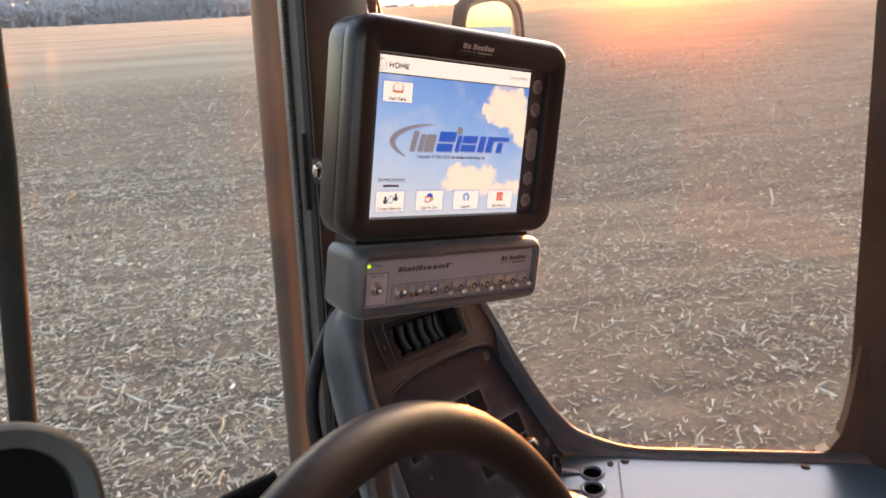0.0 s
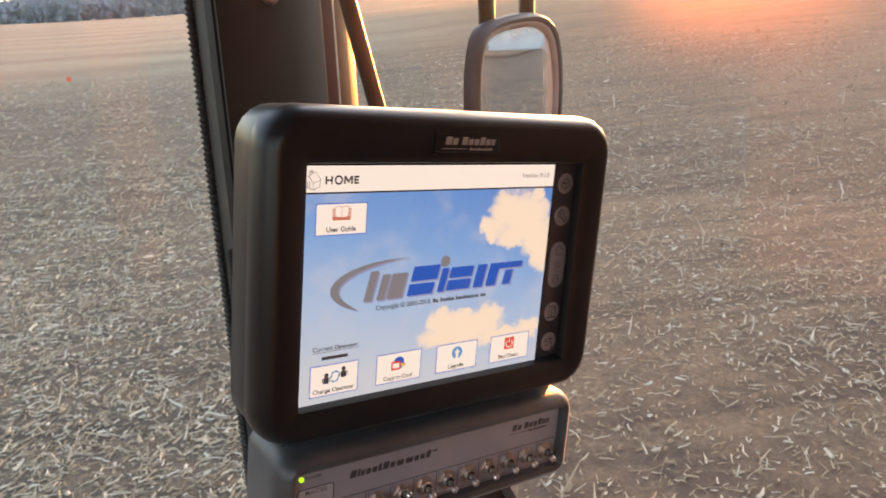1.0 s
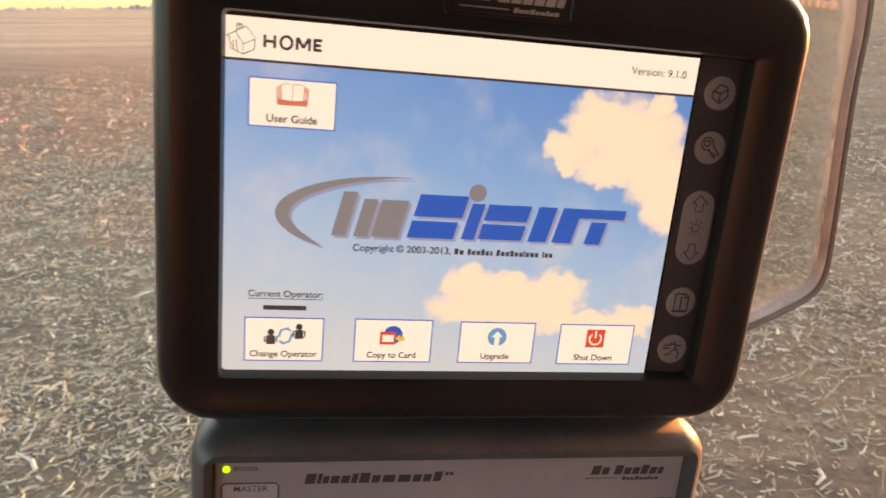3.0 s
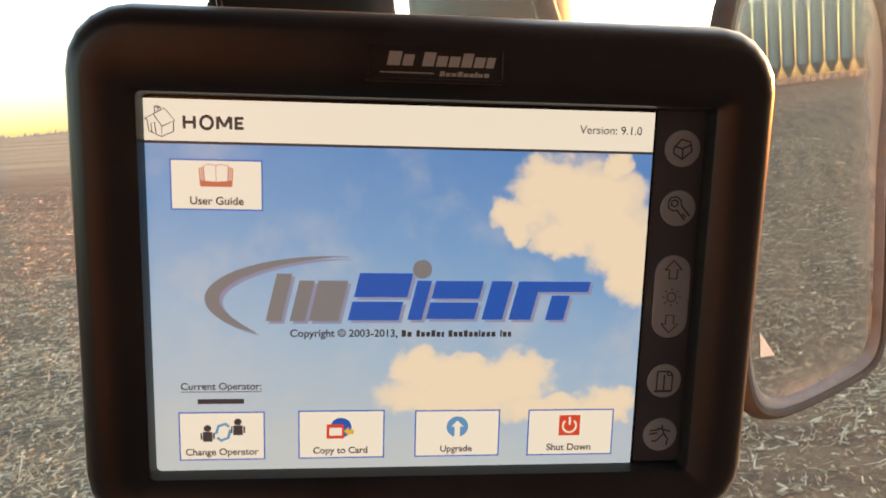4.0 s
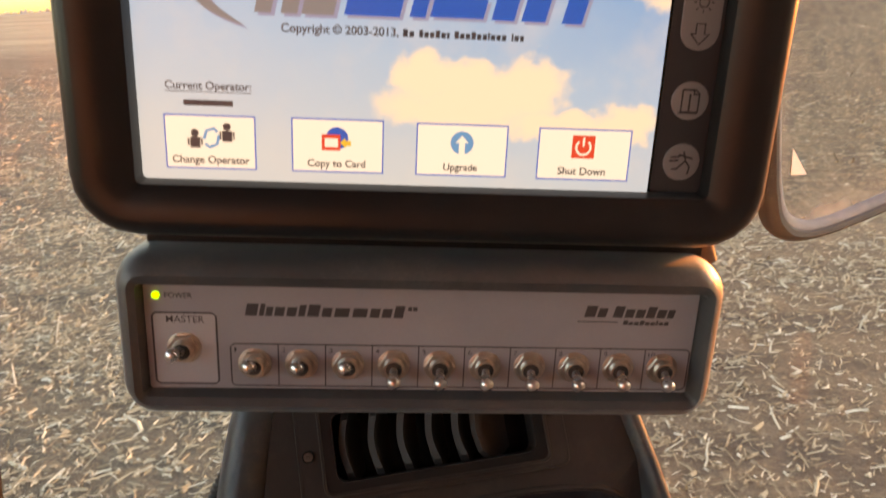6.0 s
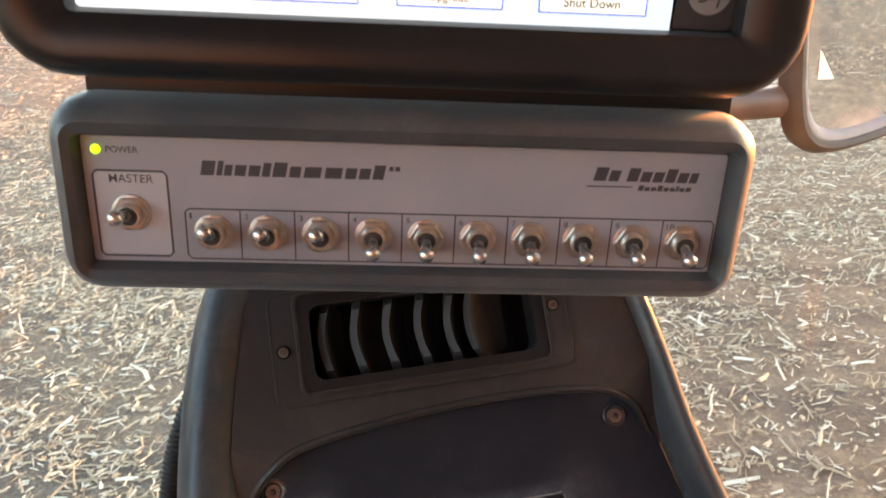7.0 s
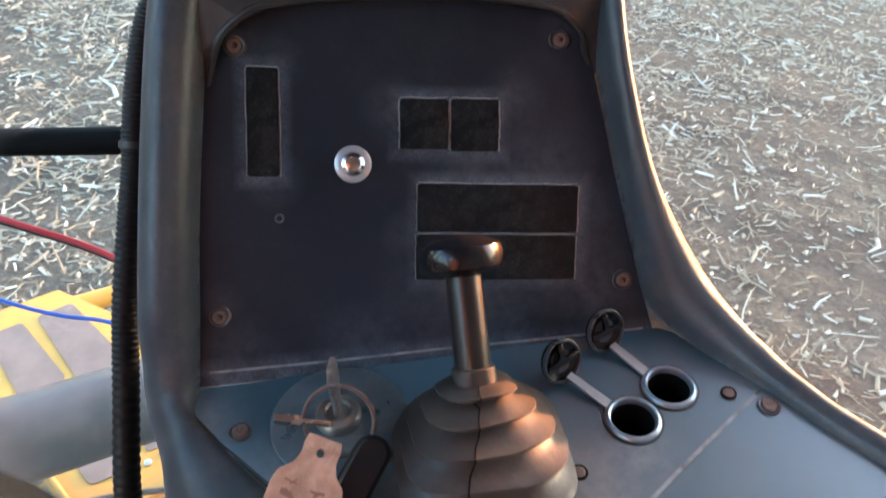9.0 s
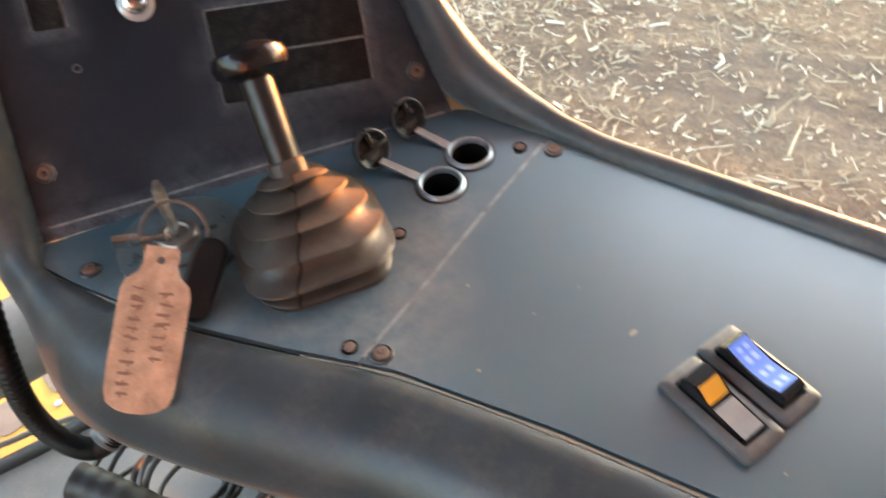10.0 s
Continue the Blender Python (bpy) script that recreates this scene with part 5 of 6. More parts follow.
# ---- gear lever ----
def lever():
    base, tip = Vector((-43, -18, 0)), Vector((-61, 45, 92))
    axis = (tip - base).normalized()
    t = thing("gear_lever", "black mushroom-knob lever in a dusty pleated rubber boot", "lever", DEK)
    sx = Vector((1, 0, 0))
    sx = (sx - axis * sx.dot(axis)).normalized()
    sy = axis.cross(sx)
    bm = bmesh.new()
    rings = []

    def ring(h, s, k):
        """Rounded square section, upright at the foot and square to the lever higher up."""
        c = base + axis * h
        ex = Vector((1, 0, 0)).lerp(sx, k).normalized()
        ey = Vector((0, 1, 0)).lerp(sy, k).normalized()
        turn = radians(12 * (1 - k) + 20 * k)
        pts = rr(0, 0, 2 * s, 2 * s, s * (0.5 + 0.4 * k), 0, 6)
        return [c + ex * (p[0] * math.cos(turn) - p[1] * math.sin(turn)) + ey * (p[0] * math.sin(turn) + p[1] * math.cos(turn)) for p in pts]
    rings.append(ring(-2, 35, 0))
    rings.append(ring(1, 36, 0.0))
    sizes = [(2.5, 37), (9.5, 42), (18.5, 38.5), (27, 33.5), (35, 27), (42.5, 19.5), (49, 11.5)]
    for (h, big), (h2, big2) in zip(sizes, sizes[1:]):
        k, k2 = h / 49, h2 / 49
        body, body2 = big - 7.5 + 3.0 * k, big2 - 7.5 + 3.0 * k2
        rings += [ring(h - 2.0, body, k), ring(h - 1.1, big - 2.2, k), ring(h - 0.3, big - 0.2, k), ring(h + 0.6, big - 0.2, k), ring(h + 1.5, big - 2.6, k), ring(h + 3.0, body, k), ring(h * 0.5 + h2 * 0.5, (body + body2) / 2 - 0.6, (k + k2) / 2)]
    rings += [ring(50, 10.2, 1), ring(52, 10.2, 1), ring(53, 8, 1)]
    rings = [[Vector(p) + (Vector(p) - base - axis * (Vector(p) - base).dot(axis)).normalized() * (1.6 * noise.noise(Vector(p) * 0.045) + 0.6 * noise.noise(Vector(p) * 0.13)) + axis * 1.6 * noise.noise(Vector(p) * 0.05 + Vector((9, 0, 0))) for p in q] if 2 <= i < len(rings) - 3 else q for i, q in enumerate(rings)]
    loft(bm, rings)
    part("boot", bm, BOOT, t, "dusty pleated rubber boot", angle=48)
    bm = bmesh.new()
    centre = [sum((Vector(p) for p in ring_), Vector()) / len(ring_) for ring_ in rings]
    face = Vector((0.16, -0.98, 0)).normalized()
    line = []
    for c, ring_ in zip(centre[2:-3], rings[2:-3]):
        far = max((Vector(p) for p in ring_), key=lambda p: (p - c).normalized().dot(face))
        line.append(far + (far - c).normalized() * 0.15)
    tube(bm, line, 0.4, 6)
    part("moulding_seam", bm, RAIL, t)
    bm = bmesh.new()
    tube(bm, [base + axis * 45, base + axis * 54, base + axis * 98, base + axis * 102], lambda s: 9.2 - 1.0 * s, 18)
    part("shaft", bm, SHAFT, t)
    bm = bmesh.new()
    m = Matrix.Translation(base + axis * 96) @ axis.to_track_quat("Z", "Y").to_matrix().to_4x4()
    lathe(bm, [(8, 0), (14, 1.2), (18.8, 4.5), (20.2, 9.5), (18.6, 14), (13, 17.2), (6, 18.8), (0, 19)], 28, m)
    part("knob", bm, GLOSS_BLACK, t, "shiny black mushroom knob")


lever()


# ---- ignition switch with keys ----
def ignition():
    t = thing("ignition_switch", "clear round ignition plate with lock and key", "ignition switch", DEK @ Matrix.Translation((-0.119, 0.006, 0)))
    bm = bmesh.new()
    lathe(bm, [(35, 0), (35, 1.5), (33.5, 2.2), (15, 2.4)], 40)
    part("plate", bm, CLEAR, t, "scuffed tinted round switch plate")
    bm = bmesh.new()
    lathe(bm, [(12, 2), (12, 6), (10.5, 8), (7, 8.5), (6, 7), (0, 7)], 28)
    part("lock", bm, STEEL, t)
    bm = bmesh.new()
    loft(bm, [rr(0, 20, 3, 8, 1, 0, 2), rr(0, 20, 3, 9, 1, 14, 2), rr(0, 20, 3.4, 12, 1.5, 19, 3), rr(0, 20, 3.4, 13, 1.5, 28, 3), rr(0, 20, 3, 9, 1.4, 35, 3)])
    bmesh.ops.translate(bm, vec=(0, -20, 8), verts=bm.verts)
    part("key", bm, BRASSY, t)
    k = thing("key_ring", "steel split ring holding keys", "key ring", DEK @ Matrix.Translation((-0.117, -0.010, 0.026)))
    bm = bmesh.new()
    n = 40
    loop = [(4 + 17 * math.cos(2 * math.pi * i / n), -3 + 9 * math.sin(2 * math.pi * i / n), 15 * math.sin(2 * math.pi * i / n) - 1) for i in range(n + 1)]
    tube(bm, loop, 1.1, 8)
    part("ring", bm, RUST, k)
    bm = bmesh.new()
    box(bm, (-6, 0, 0), (17, 2.2, 7), 0.8)
    box(bm, (-19, 0, 1), (13, 4, 13), 1.5)
    bmesh.ops.transform(bm, matrix=pose(-0.0, -6, 0, 30, 12, 8), verts=bm.verts)
    part("spare_key", bm, NICKEL, k)
    f = thing("key_fob", "black plastic key fob hanging from the ring", "key fob", DEK @ Matrix.Translation((-0.1010, -0.036, 0.012)) @ pose(0, 0, 0, 34, 24, -12))
    bm = bmesh.new()
    loft(bm, [rr(0, 0, 13, 40, 6, -4.5, 5), rr(0, 0, 17, 44, 8, -2.5, 5), rr(0, 0, 18, 45, 8.5, 0, 5), rr(0, 0, 17, 44, 8, 2.5, 5), rr(0, 0, 13, 40, 6, 4.5, 5)])
    part("body", bm, HOUSING, f)
    # tag: hangs from the ring over the rounded front edge
    top, low = Vector((-117, -33.6, 27.5)), Vector((-133, -95, -3))
    yv = (top - low).normalized()
    nv = Vector((0.33, -0.60, 0.72))
    nv = (nv - yv * nv.dot(yv)).normalized()
    xv = yv.cross(nv)
    m = DEK @ axes(top / 1000, xv, yv, nv)
    g = thing("key_tag", "worn tan key tag with faded handwriting", "key tag", m)
    bm = bmesh.new()
    half = [(7.8, 7), (8.6, 3), (8.2, -2), (10, -7), (15, -11.5), (16.6, -17), (16.4, -52), (15.8, -65), (14, -70.5), (9.5, -73.6), (4, -75)]
    out = half + [(-x, y) for x, y in reversed(half)]
    holes = [disc(0, 0, 2.0, 12)]
    plate(bm, out, holes, -1.2, 1.2)
    part("body", bm, TAG, g, smooth=False)
    rng = random.Random(3)
    for x, y, end in ((-7.5, -15, -68), (5.5, -17, -54)):
        while y > end:
            h = rng.uniform(3.2, 5.2)
            bm = bmesh.new()
            for _ in range(rng.choice((1, 2))):
                dx, dy = rng.uniform(-0.8, 0.8), rng.uniform(-0.8, 0.8)
                ribbon(bm, [(x - 3.4 + dx, y + dy), (x + rng.uniform(1.5, 3.6) + dx, y + dy + rng.uniform(-1.0, 1.0))], rng.uniform(0.8, 1.5), 1.35)
            ribbon(bm, [(x + rng.uniform(-2, 2.5), y + 1.4), (x + rng.uniform(-2, 2.5), y - 1.6)], rng.uniform(0.7, 1.1), 1.42)
            part("ink_bar", bm, TAG_INK, g, smooth=False)
            y -= h + rng.uniform(0.6, 1.4)


ignition()


# ---- power sockets ----
def socket(x, y, cx, cy):
    t = thing("power_socket", "chrome-rimmed power socket with its cap flipped open", "power socket", DEK @ Matrix.Translation((x / 1000, y / 1000, 0)), "power sockets in the deck")
    bm = bmesh.new()
    loft(bm, [[(r * math.cos(2 * math.pi * i / 32), r * math.sin(2 * math.pi * i / 32), z) for i in range(32)] for r, z in ((14.5, 0), (14.5, 1.2), (13.7, 2.3), (12.6, 2.7), (11.8, 2.2), (11.4, 0.6), (11.2, -4))], False, False)
    part("rim", bm, RIM, t)
    bm = bmesh.new()
    loft(bm, [[(r * math.cos(2 * math.pi * i / 28), r * math.sin(2 * math.pi * i / 28), z) for i in range(28)] for r, z in ((11.1, -0.5), (10.6, -2.0), (10.4, -24))], False, True)
    part("well", bm, RAIL, t, "dark socket well")
    bm = bmesh.new()
    loft(bm, [[(r * math.cos(2 * math.pi * i / 32), r * math.sin(2 * math.pi * i / 32), z) for i in range(32)] for r, z in ((15.6, 0.1), (15.6, 0.7), (14.4, 0.7))], False, False)
    part("gasket", bm, RUBBER, t)
    dx, dy = cx - x, cy - y
    d = Vector((dx, dy, 0))
    u = d.normalized()
    bm = bmesh.new()
    a, b = u * 14, u * (d.length - 5) + Vector((0, 0, 5))
    s = Vector((-u.y, u.x, 0))
    loft(bm, [[a + s * 3, a - s * 3, a - s * 3 + Vector((0, 0, 1.4)), a + s * 3 + Vector((0, 0, 1.4))], [b + s * 2.4, b - s * 2.4, b - s * 2.4 + Vector((0, 0, 1.4)), b + s * 2.4 + Vector((0, 0, 1.4))]])
    part("strap", bm, STRAP, t, "pale grey plastic strap")
    m = Matrix.Translation(d + Vector((0, 0, 13))) @ (-u * 0.72 + Vector((0, 0, 0.42)) + Vector((0, -0.25, 0))).to_track_quat("Z", "Y").to_matrix().to_4x4()
    bm = bmesh.new()
    lathe(bm, [(0, -4), (11.4, -4), (12.2, -2.5), (12.2, -0.5), (11.0, -1.0), (0, -1.5)], 28, m)
    cap = part("cap", bm, GLOSS_BLACK, t, "black round cap")
    bm = bmesh.new()
    lathe(bm, [(12.2, -1.5), (12.6, -0.5), (12.4, 1.0), (11.6, 1.2), (11.1, 0.6), (11.0, -1.2)], 28, m)
    part("cap_ring", bm, CAP_RING, cap)
    bm = bmesh.new()
    box(bm, (0, 0, 0.6), (21.5, 3.2, 2.4), 0.5)
    box(bm, (0, 5.5, 0.6), (3.2, 9, 2.4), 0.5)
    bmesh.ops.transform(bm, matrix=m, verts=bm.verts)
    part("cap_tongue", bm, GLOSS_BLACK, t)


socket(30.5, 20, -6, 45)
socket(51.3, 43, 18.5, 69.5)


# ---- rocker switches ----
def rocker(x, y, kind_label, cap_material, prof, lens_share):
    m = DEK @ Matrix.Translation((x / 1000, y / 1000, 0)) @ pose(0, 0, 0, 0, 0, -62.5)
    t = thing("rocker_switch", kind_label, "rocker switch", m, "rocker switches in the deck")
    bm = bmesh.new()
    loft(bm, [rr(0, 0, 51, 25, 3, 0, 3), rr(0, 0, 51, 25, 3, 2.5, 3), rr(0, 0, 47, 21, 2.5, 4.2, 3), rr(0, 0, 40, 15.5, 1.5, 4.2, 3), rr(0, 0, 39, 15, 1.5, 1, 3)])
    part("bezel", bm, FLANGE, t)
    bm = bmesh.new()
    loft(bm, [[(px, -7, pz) for px, pz in prof], [(px, 7, pz) for px, pz in prof]])
    bmesh.ops.bevel(bm, geom=list(bm.edges), offset=0.5, segments=2, affect="EDGES")
    rk = part("rocker", bm, GLOSS_BLACK, t)
    bm = bmesh.new()
    for (xa, _), (xb, _) in zip(prof[1:-1], prof[2:-1]):
        xa, xb = max(xa, lens_share[0]), min(xb, lens_share[1])
        if xb - xa < 1:
            continue

        def zz(q):
            for (pa, qa), (pb, qb) in zip(prof[1:-1], prof[2:-1]):
                if pa <= q <= pb:
                    return qa + (qb - qa) * (q - pa) / (pb - pa) + 0.25
            return 6
        bm.faces.new([bm.verts.new(v) for v in ((xa, -6, zz(xa)), (xb, -6, zz(xb)), (xb, 6, zz(xb)), (xa, 6, zz(xa)))])
    part("lens", bm, cap_material, rk, "coloured lens", smooth=False)
    return rk


rk = rocker(129.5, -149.5, "rocker switch with an amber lens, pressed at one end", AMBER, [(-18.5, 1), (-18.5, 9.5), (-16.5, 12.0), (-9.5, 12.6), (-1.5, 6.6), (18.5, 5.0), (18.5, 1)], (-9.2, -1.8))

# paler grey sheet over the rocker's lower half
bm = bmesh.new()
bm.faces.new([bm.verts.new(v) for v in ((0.5, -6, 6.72), (17.6, -6, 5.35), (17.6, 6, 5.35), (0.5, 6, 6.72))])
part("lower_face", bm, FLANGE_PALE, rk, "paler grey lower face", smooth=False)
rk = rocker(152.5, -136, "rocker switch with a blue legend lens", BLUE_LENS, [(-18.5, 1), (-18.5, 9.0), (-15, 11.5), (-8, 9.2), (0, 7.8), (8, 8.2), (14.5, 10.2), (18.5, 9.0), (18.5, 1)], (-14.5, 14))
bm = bmesh.new()
for (x0, z0), (x1, z1) in (((-12, 10.5), (-9, 9.5)), ((-7.4, 9.05), (-3, 8.3)), ((1.5, 7.85), (5, 8.05)), ((8.6, 8.4), (12, 9.4))):
    for y in (-2.2, 2.2):
        bm.faces.new([bm.verts.new(v) for v in ((x0, y - 1.3, z0 + 0.35), (x1, y - 1.1, z1 + 0.35), (x1, y + 1.3, z1 + 0.35), (x0, y + 1.1, z0 + 0.35))])
part("legend_mark", bm, PALE, rk, "pale legend marks", smooth=False)


# ---- display monitor ----
def monitor():
    t = thing("display_monitor", "black touch display showing a bright home screen", "display", MON)
    cx, cy, w, h = 11.5, 6.2, 290.0, 219.0
    bm = bmesh.new()
    loft(bm, [rr(cx, cy, w - 30, h - 30, 14, -52), rr(cx, cy, w - 12, h - 12, 20, -50), rr(cx, cy, w - 4, h - 4, 24, -42), rr(cx, cy, w - 3, h - 3, 25, -17.5), rr(cx, cy, w - 6, h - 6, 24, -17)], True, True)
    part("back_housing", bm, HOUSING, t)
    bm = bmesh.new()
    ow, oh = 233.0, 159.5
    ocx, ocy = 12.2, 1.0
    loft(bm, [rr(cx, cy, w - 3, h - 3, 25, -16), rr(cx, cy, w, h, 26, -14), rr(cx, cy, w, h, 26, -4), rr(cx, cy, w - 2.5, h - 2.5, 25.5, 3), rr(cx, cy, w - 7, h - 7, 24, 8.5), rr(cx, cy, w - 14, h - 14, 21, 12), rr(cx, cy, w - 20, h - 20, 18, 12.6),
              rr(ocx, ocy, ow + 14, oh + 12, 5, 10.6), rr(ocx, ocy, ow + 2, oh + 2, 2.5, 7.0), rr(ocx, ocy, ow, oh, 2, 2.0), rr(ocx, ocy, ow, oh, 2, -1.5)], True, True)
    bez = part("bezel", bm, HOUSING, t, "rounded black bezel")
    bm = bmesh.new()
    loft(bm, [rr(0, 0, 214, 160, 1, -1.4, 1), rr(0, 0, 214, 160, 1, -0.25, 1)])
    part("screen_border", bm, GLOSS_BLACK, t)
    bm = bmesh.new()
    flat(bm, rect(-105.6, -79.2, 105.6, 79.2), 0)
    scr = part("screen", bm, LCD_SKY, t, "lit screen with blue sky and clouds", smooth=False)
    ui = lambda nm, shapes, mat, z, label="": ui_part(nm, shapes, mat, z, scr, label)
    ui("title_bar", [rect(-105.6, 62.4, 105.6, 79.2)], UI_WHITE, 0.10, "cream title bar")
    ui("title_rule", [rect(-105.6, 61.5, 105.6, 62.6)], UI_DARK, 0.16)
    bm = bmesh.new()
    for x, w, strokes in ((-88.6, 4.0, [[(0, 0), (0, 1)], [(1, 0), (1, 1)], [(0, 0.5), (1, 0.5)]]), (-82.2, 4.7, [[(0.5 + 0.5 * math.cos(q), 0.5 + 0.5 * math.sin(q)) for q in [2 * math.pi * i / 20 for i in range(21)]]]),
                          (-75.5, 5.1, [[(0, 0), (0, 1)], [(1, 0), (1, 1)], [(0.05, 1), (0.5, 0.2)], [(0.5, 0.2), (0.95, 1)]]), (-68.3, 3.0, [[(0, 0), (0, 1)], [(0, 0.9), (1, 0.9)], [(0, 0.5), (0.85, 0.5)], [(0, 0.1), (1, 0.1)]])):
        for k, line in enumerate(strokes):
            ribbon(bm, [(x + px * w, 67.6 + py * 5.0) for px, py in line], 1.2, 0.2 + 0.01 * k)
    part("title_text", bm, UI_DARK, scr, smooth=False)
    lettering("version_text", "Version: 9.1.0", 73.3, 100.3, 69.6, 0.2, UI_DARK, scr, bold=0.05)
    bm = bmesh.new()
    for line in ([(-102.9, 70.8), (-102.4, 66.3), (-97.6, 64.1), (-97.3, 68.2), (-100.5, 73.0), (-103.9, 71.0)], [(-100.5, 73.0), (-96.2, 75.4), (-92.2, 70.6), (-97.3, 68.2)], [(-97.6, 64.1), (-92.8, 66.3), (-92.7, 70.3)], [(-101.2, 65.8), (-101.5, 69.1), (-100.1, 69.7), (-99.6, 65.1)], [(-103.9, 71.0), (-102.7, 70.6)], [(-99.8, 73.4), (-100.0, 75.9), (-99.1, 76.3), (-97.7, 75.8), (-97.6, 74.7)], [(-100.0, 75.9), (-98.7, 75.4), (-97.7, 75.8)], [(-98.7, 75.4), (-98.6, 74.3)]):
        ribbon(bm, line, 0.4, 0.2)
    part("house_icon", bm, UI_DARK, scr, smooth=False)
    tiles = (("guide_tile", "User Guide", -94.9, 34.7, -58.0, 55.5, -88, -65), ("operator_tile", "Change Operator", -94.6, -74.2, -58.4, -52.2, -92.8, -60.4), ("copy_tile", "Copy to Card", -44.2, -74.2, -6.8, -52.0, -38.6, -13.4),
             ("upgrade_tile", "Upgrade", 6.5, -74.2, 44.4, -52.4, 17.2, 33), ("shutdown_tile", "Shut Down", 57.1, -74.4, 96.4, -52.6, 65.3, 87.3))
    for nm, words, x0, y0, x1, y1, tx0, tx1 in tiles:
        ui(nm, [rect(x0, y0, x1, y1)], UI_EDGE, 0.10, "screen tile with a blue edge")
        ui_part("tile_face", [rect(x0 + 0.6, y0 + 0.6, x1 - 0.6, y1 - 0.6)], UI_WHITE, 0.16, scr)
        lettering("tile_text", words, tx0 + 0.8, tx1 - 0.8, y0 + 2.4, 0.22, UI_DARK, scr, bold=0.2)
    # icons
    ui("book_icon", [[(-83.0, 47.0), (-82.8, 44.4), (-70.4, 44.4), (-70.2, 47.0), (-76.6, 46.4)]], UI_BRICK, 0.22)
    ui("book_pages", [[(-81.2, 46.8), (-76.6, 46.4), (-71.8, 46.8), (-71.6, 53.0), (-74.2, 53.5), (-76.6, 53.0), (-79.0, 53.5), (-81.4, 53.0)]], UI_WHITE, 0.24)
    bm = bmesh.new()
    for line in ([(-81.4, 53.0), (-79.0, 53.5), (-76.6, 53.0), (-74.2, 53.5), (-71.6, 53.0)], [(-76.6, 46.4), (-76.6, 53.0)]):
        ribbon(bm, line, 0.3, 0.26)
    for k, x in enumerate((0, 0.8, 1.6)):
        ribbon(bm, [(-83.2 + x, 52.0 + 0.4 * k), (-82.8 + x, 45.0)], 0.5, 0.26)
        ribbon(bm, [(-70.0 - x, 52.0 + 0.4 * k), (-70.4 - x, 45.0)], 0.5, 0.26)
    part("book_edge", bm, UI_BRICK, scr, smooth=False)
    for px, py in ((-82.6, -62.6), (-69.8, -59.8)):
        ui("operator_mark", [rect(px - 2, py - 3.0, px + 2, py + 1.4), disc(px, py + 3.0, 1.6, 12), rect(px - 3.0, py - 2, px - 2.3, py + 1), rect(px + 2.3, py - 2, px + 3.0, py + 1)], UI_DARK, 0.22)
    bm = bmesh.new()
    ribbon(bm, [(-79, -62), (-78, -58.6), (-75, -57.6), (-73.6, -59)], 1.2, 0.22)
    ribbon(bm, [(-73, -60.2), (-74, -64), (-77, -65.2), (-78.6, -63.8)], 1.2, 0.22)
    part("swap_arrows", bm, UI_SKY, scr, smooth=False)
    ui("globe_icon", [disc(-25.8, -60.0, 4.6, 20)], UI_BLUE, 0.20)
    ui("card_icon", [rect(-32, -65.0, -24.4, -58.4)], UI_RED, 0.23)
    ui("card_label", [rect(-30.8, -63.6, -25.4, -60)], UI_WHITE, 0.26)
    ui("copy_arrow", [[(-24.6, -61.6), (-22.4, -59.6), (-22.4, -60.8), (-20.2, -60.8), (-20.2, -63), (-22.4, -63), (-22.4, -64)]], UI_YEL, 0.28)
    ui("upgrade_icon", [disc(25.4, -60.2, 4.8, 24)], UI_SKY, 0.20)
    ui("upgrade_arrow", [[(25.4, -57.2), (28.2, -60.2), (26.6, -60.2), (26.6, -65), (24.2, -65), (24.2, -60.2), (22.6, -60.2)]], UI_WHITE, 0.24)
    ui("power_icon", [rect(71.4, -65, 81.0, -55.4)], UI_RED, 0.20)
    bm = bmesh.new()
    ribbon(bm, [(76.2 + 3.1 * math.cos(a), -60.4 + 3.1 * math.sin(a)) for a in [radians(130 + 28 * k) for k in range(11)]], 0.9, 0.24)
    ribbon(bm, [(76.2, -56.2), (76.2, -60)], 0.9, 0.24)
    part("power_ring", bm, UI_WHITE, scr, smooth=False)
    lettering("operator_caption", "Current Operator:", -93.2, -59.6, -42.2, 0.12, UI_DARK, scr, bold=0.18)
    bm = bmesh.new()
    ribbon(bm, [(-93.2, -43.2), (-59.6, -43.2)], 0.35, 0.12)
    part("caption_rule", bm, UI_DARK, scr, smooth=False)
    ui("name_bar", [rect(-86.4, -48.6, -67.0, -46.4)], UI_DARK, 0.12)
    lettering("copyright_text", "Copyright © 2003-2013,", -47.4, -1.8, -18.9, 0.12, UI_DARK, scr, bold=0.2)
    bm = bmesh.new()
    blocks(bm, -0.4, 48, -18.9, 0.12, 2.9, [(1, 1), (1, .75), (.6, 0), (.8, 1), (.9, .75), (.9, .75), (.9, 1), (.9, .75), (.6, .75), (.6, 0), (.9, 1), (.9, .75), (.9, .75), (.9, 1), (.9, .75), (.9, .75), (.4, 1), (.9, .75), (.9, .75), (.9, .75), (.7, 0), (.4, 1), (.9, .75), (.8, .75)], 0.0, 0.25)
    tagged(part("maker_print", bm, UI_DARK, scr, smooth=False), "dark print bars under the emblem", kind="stuff")

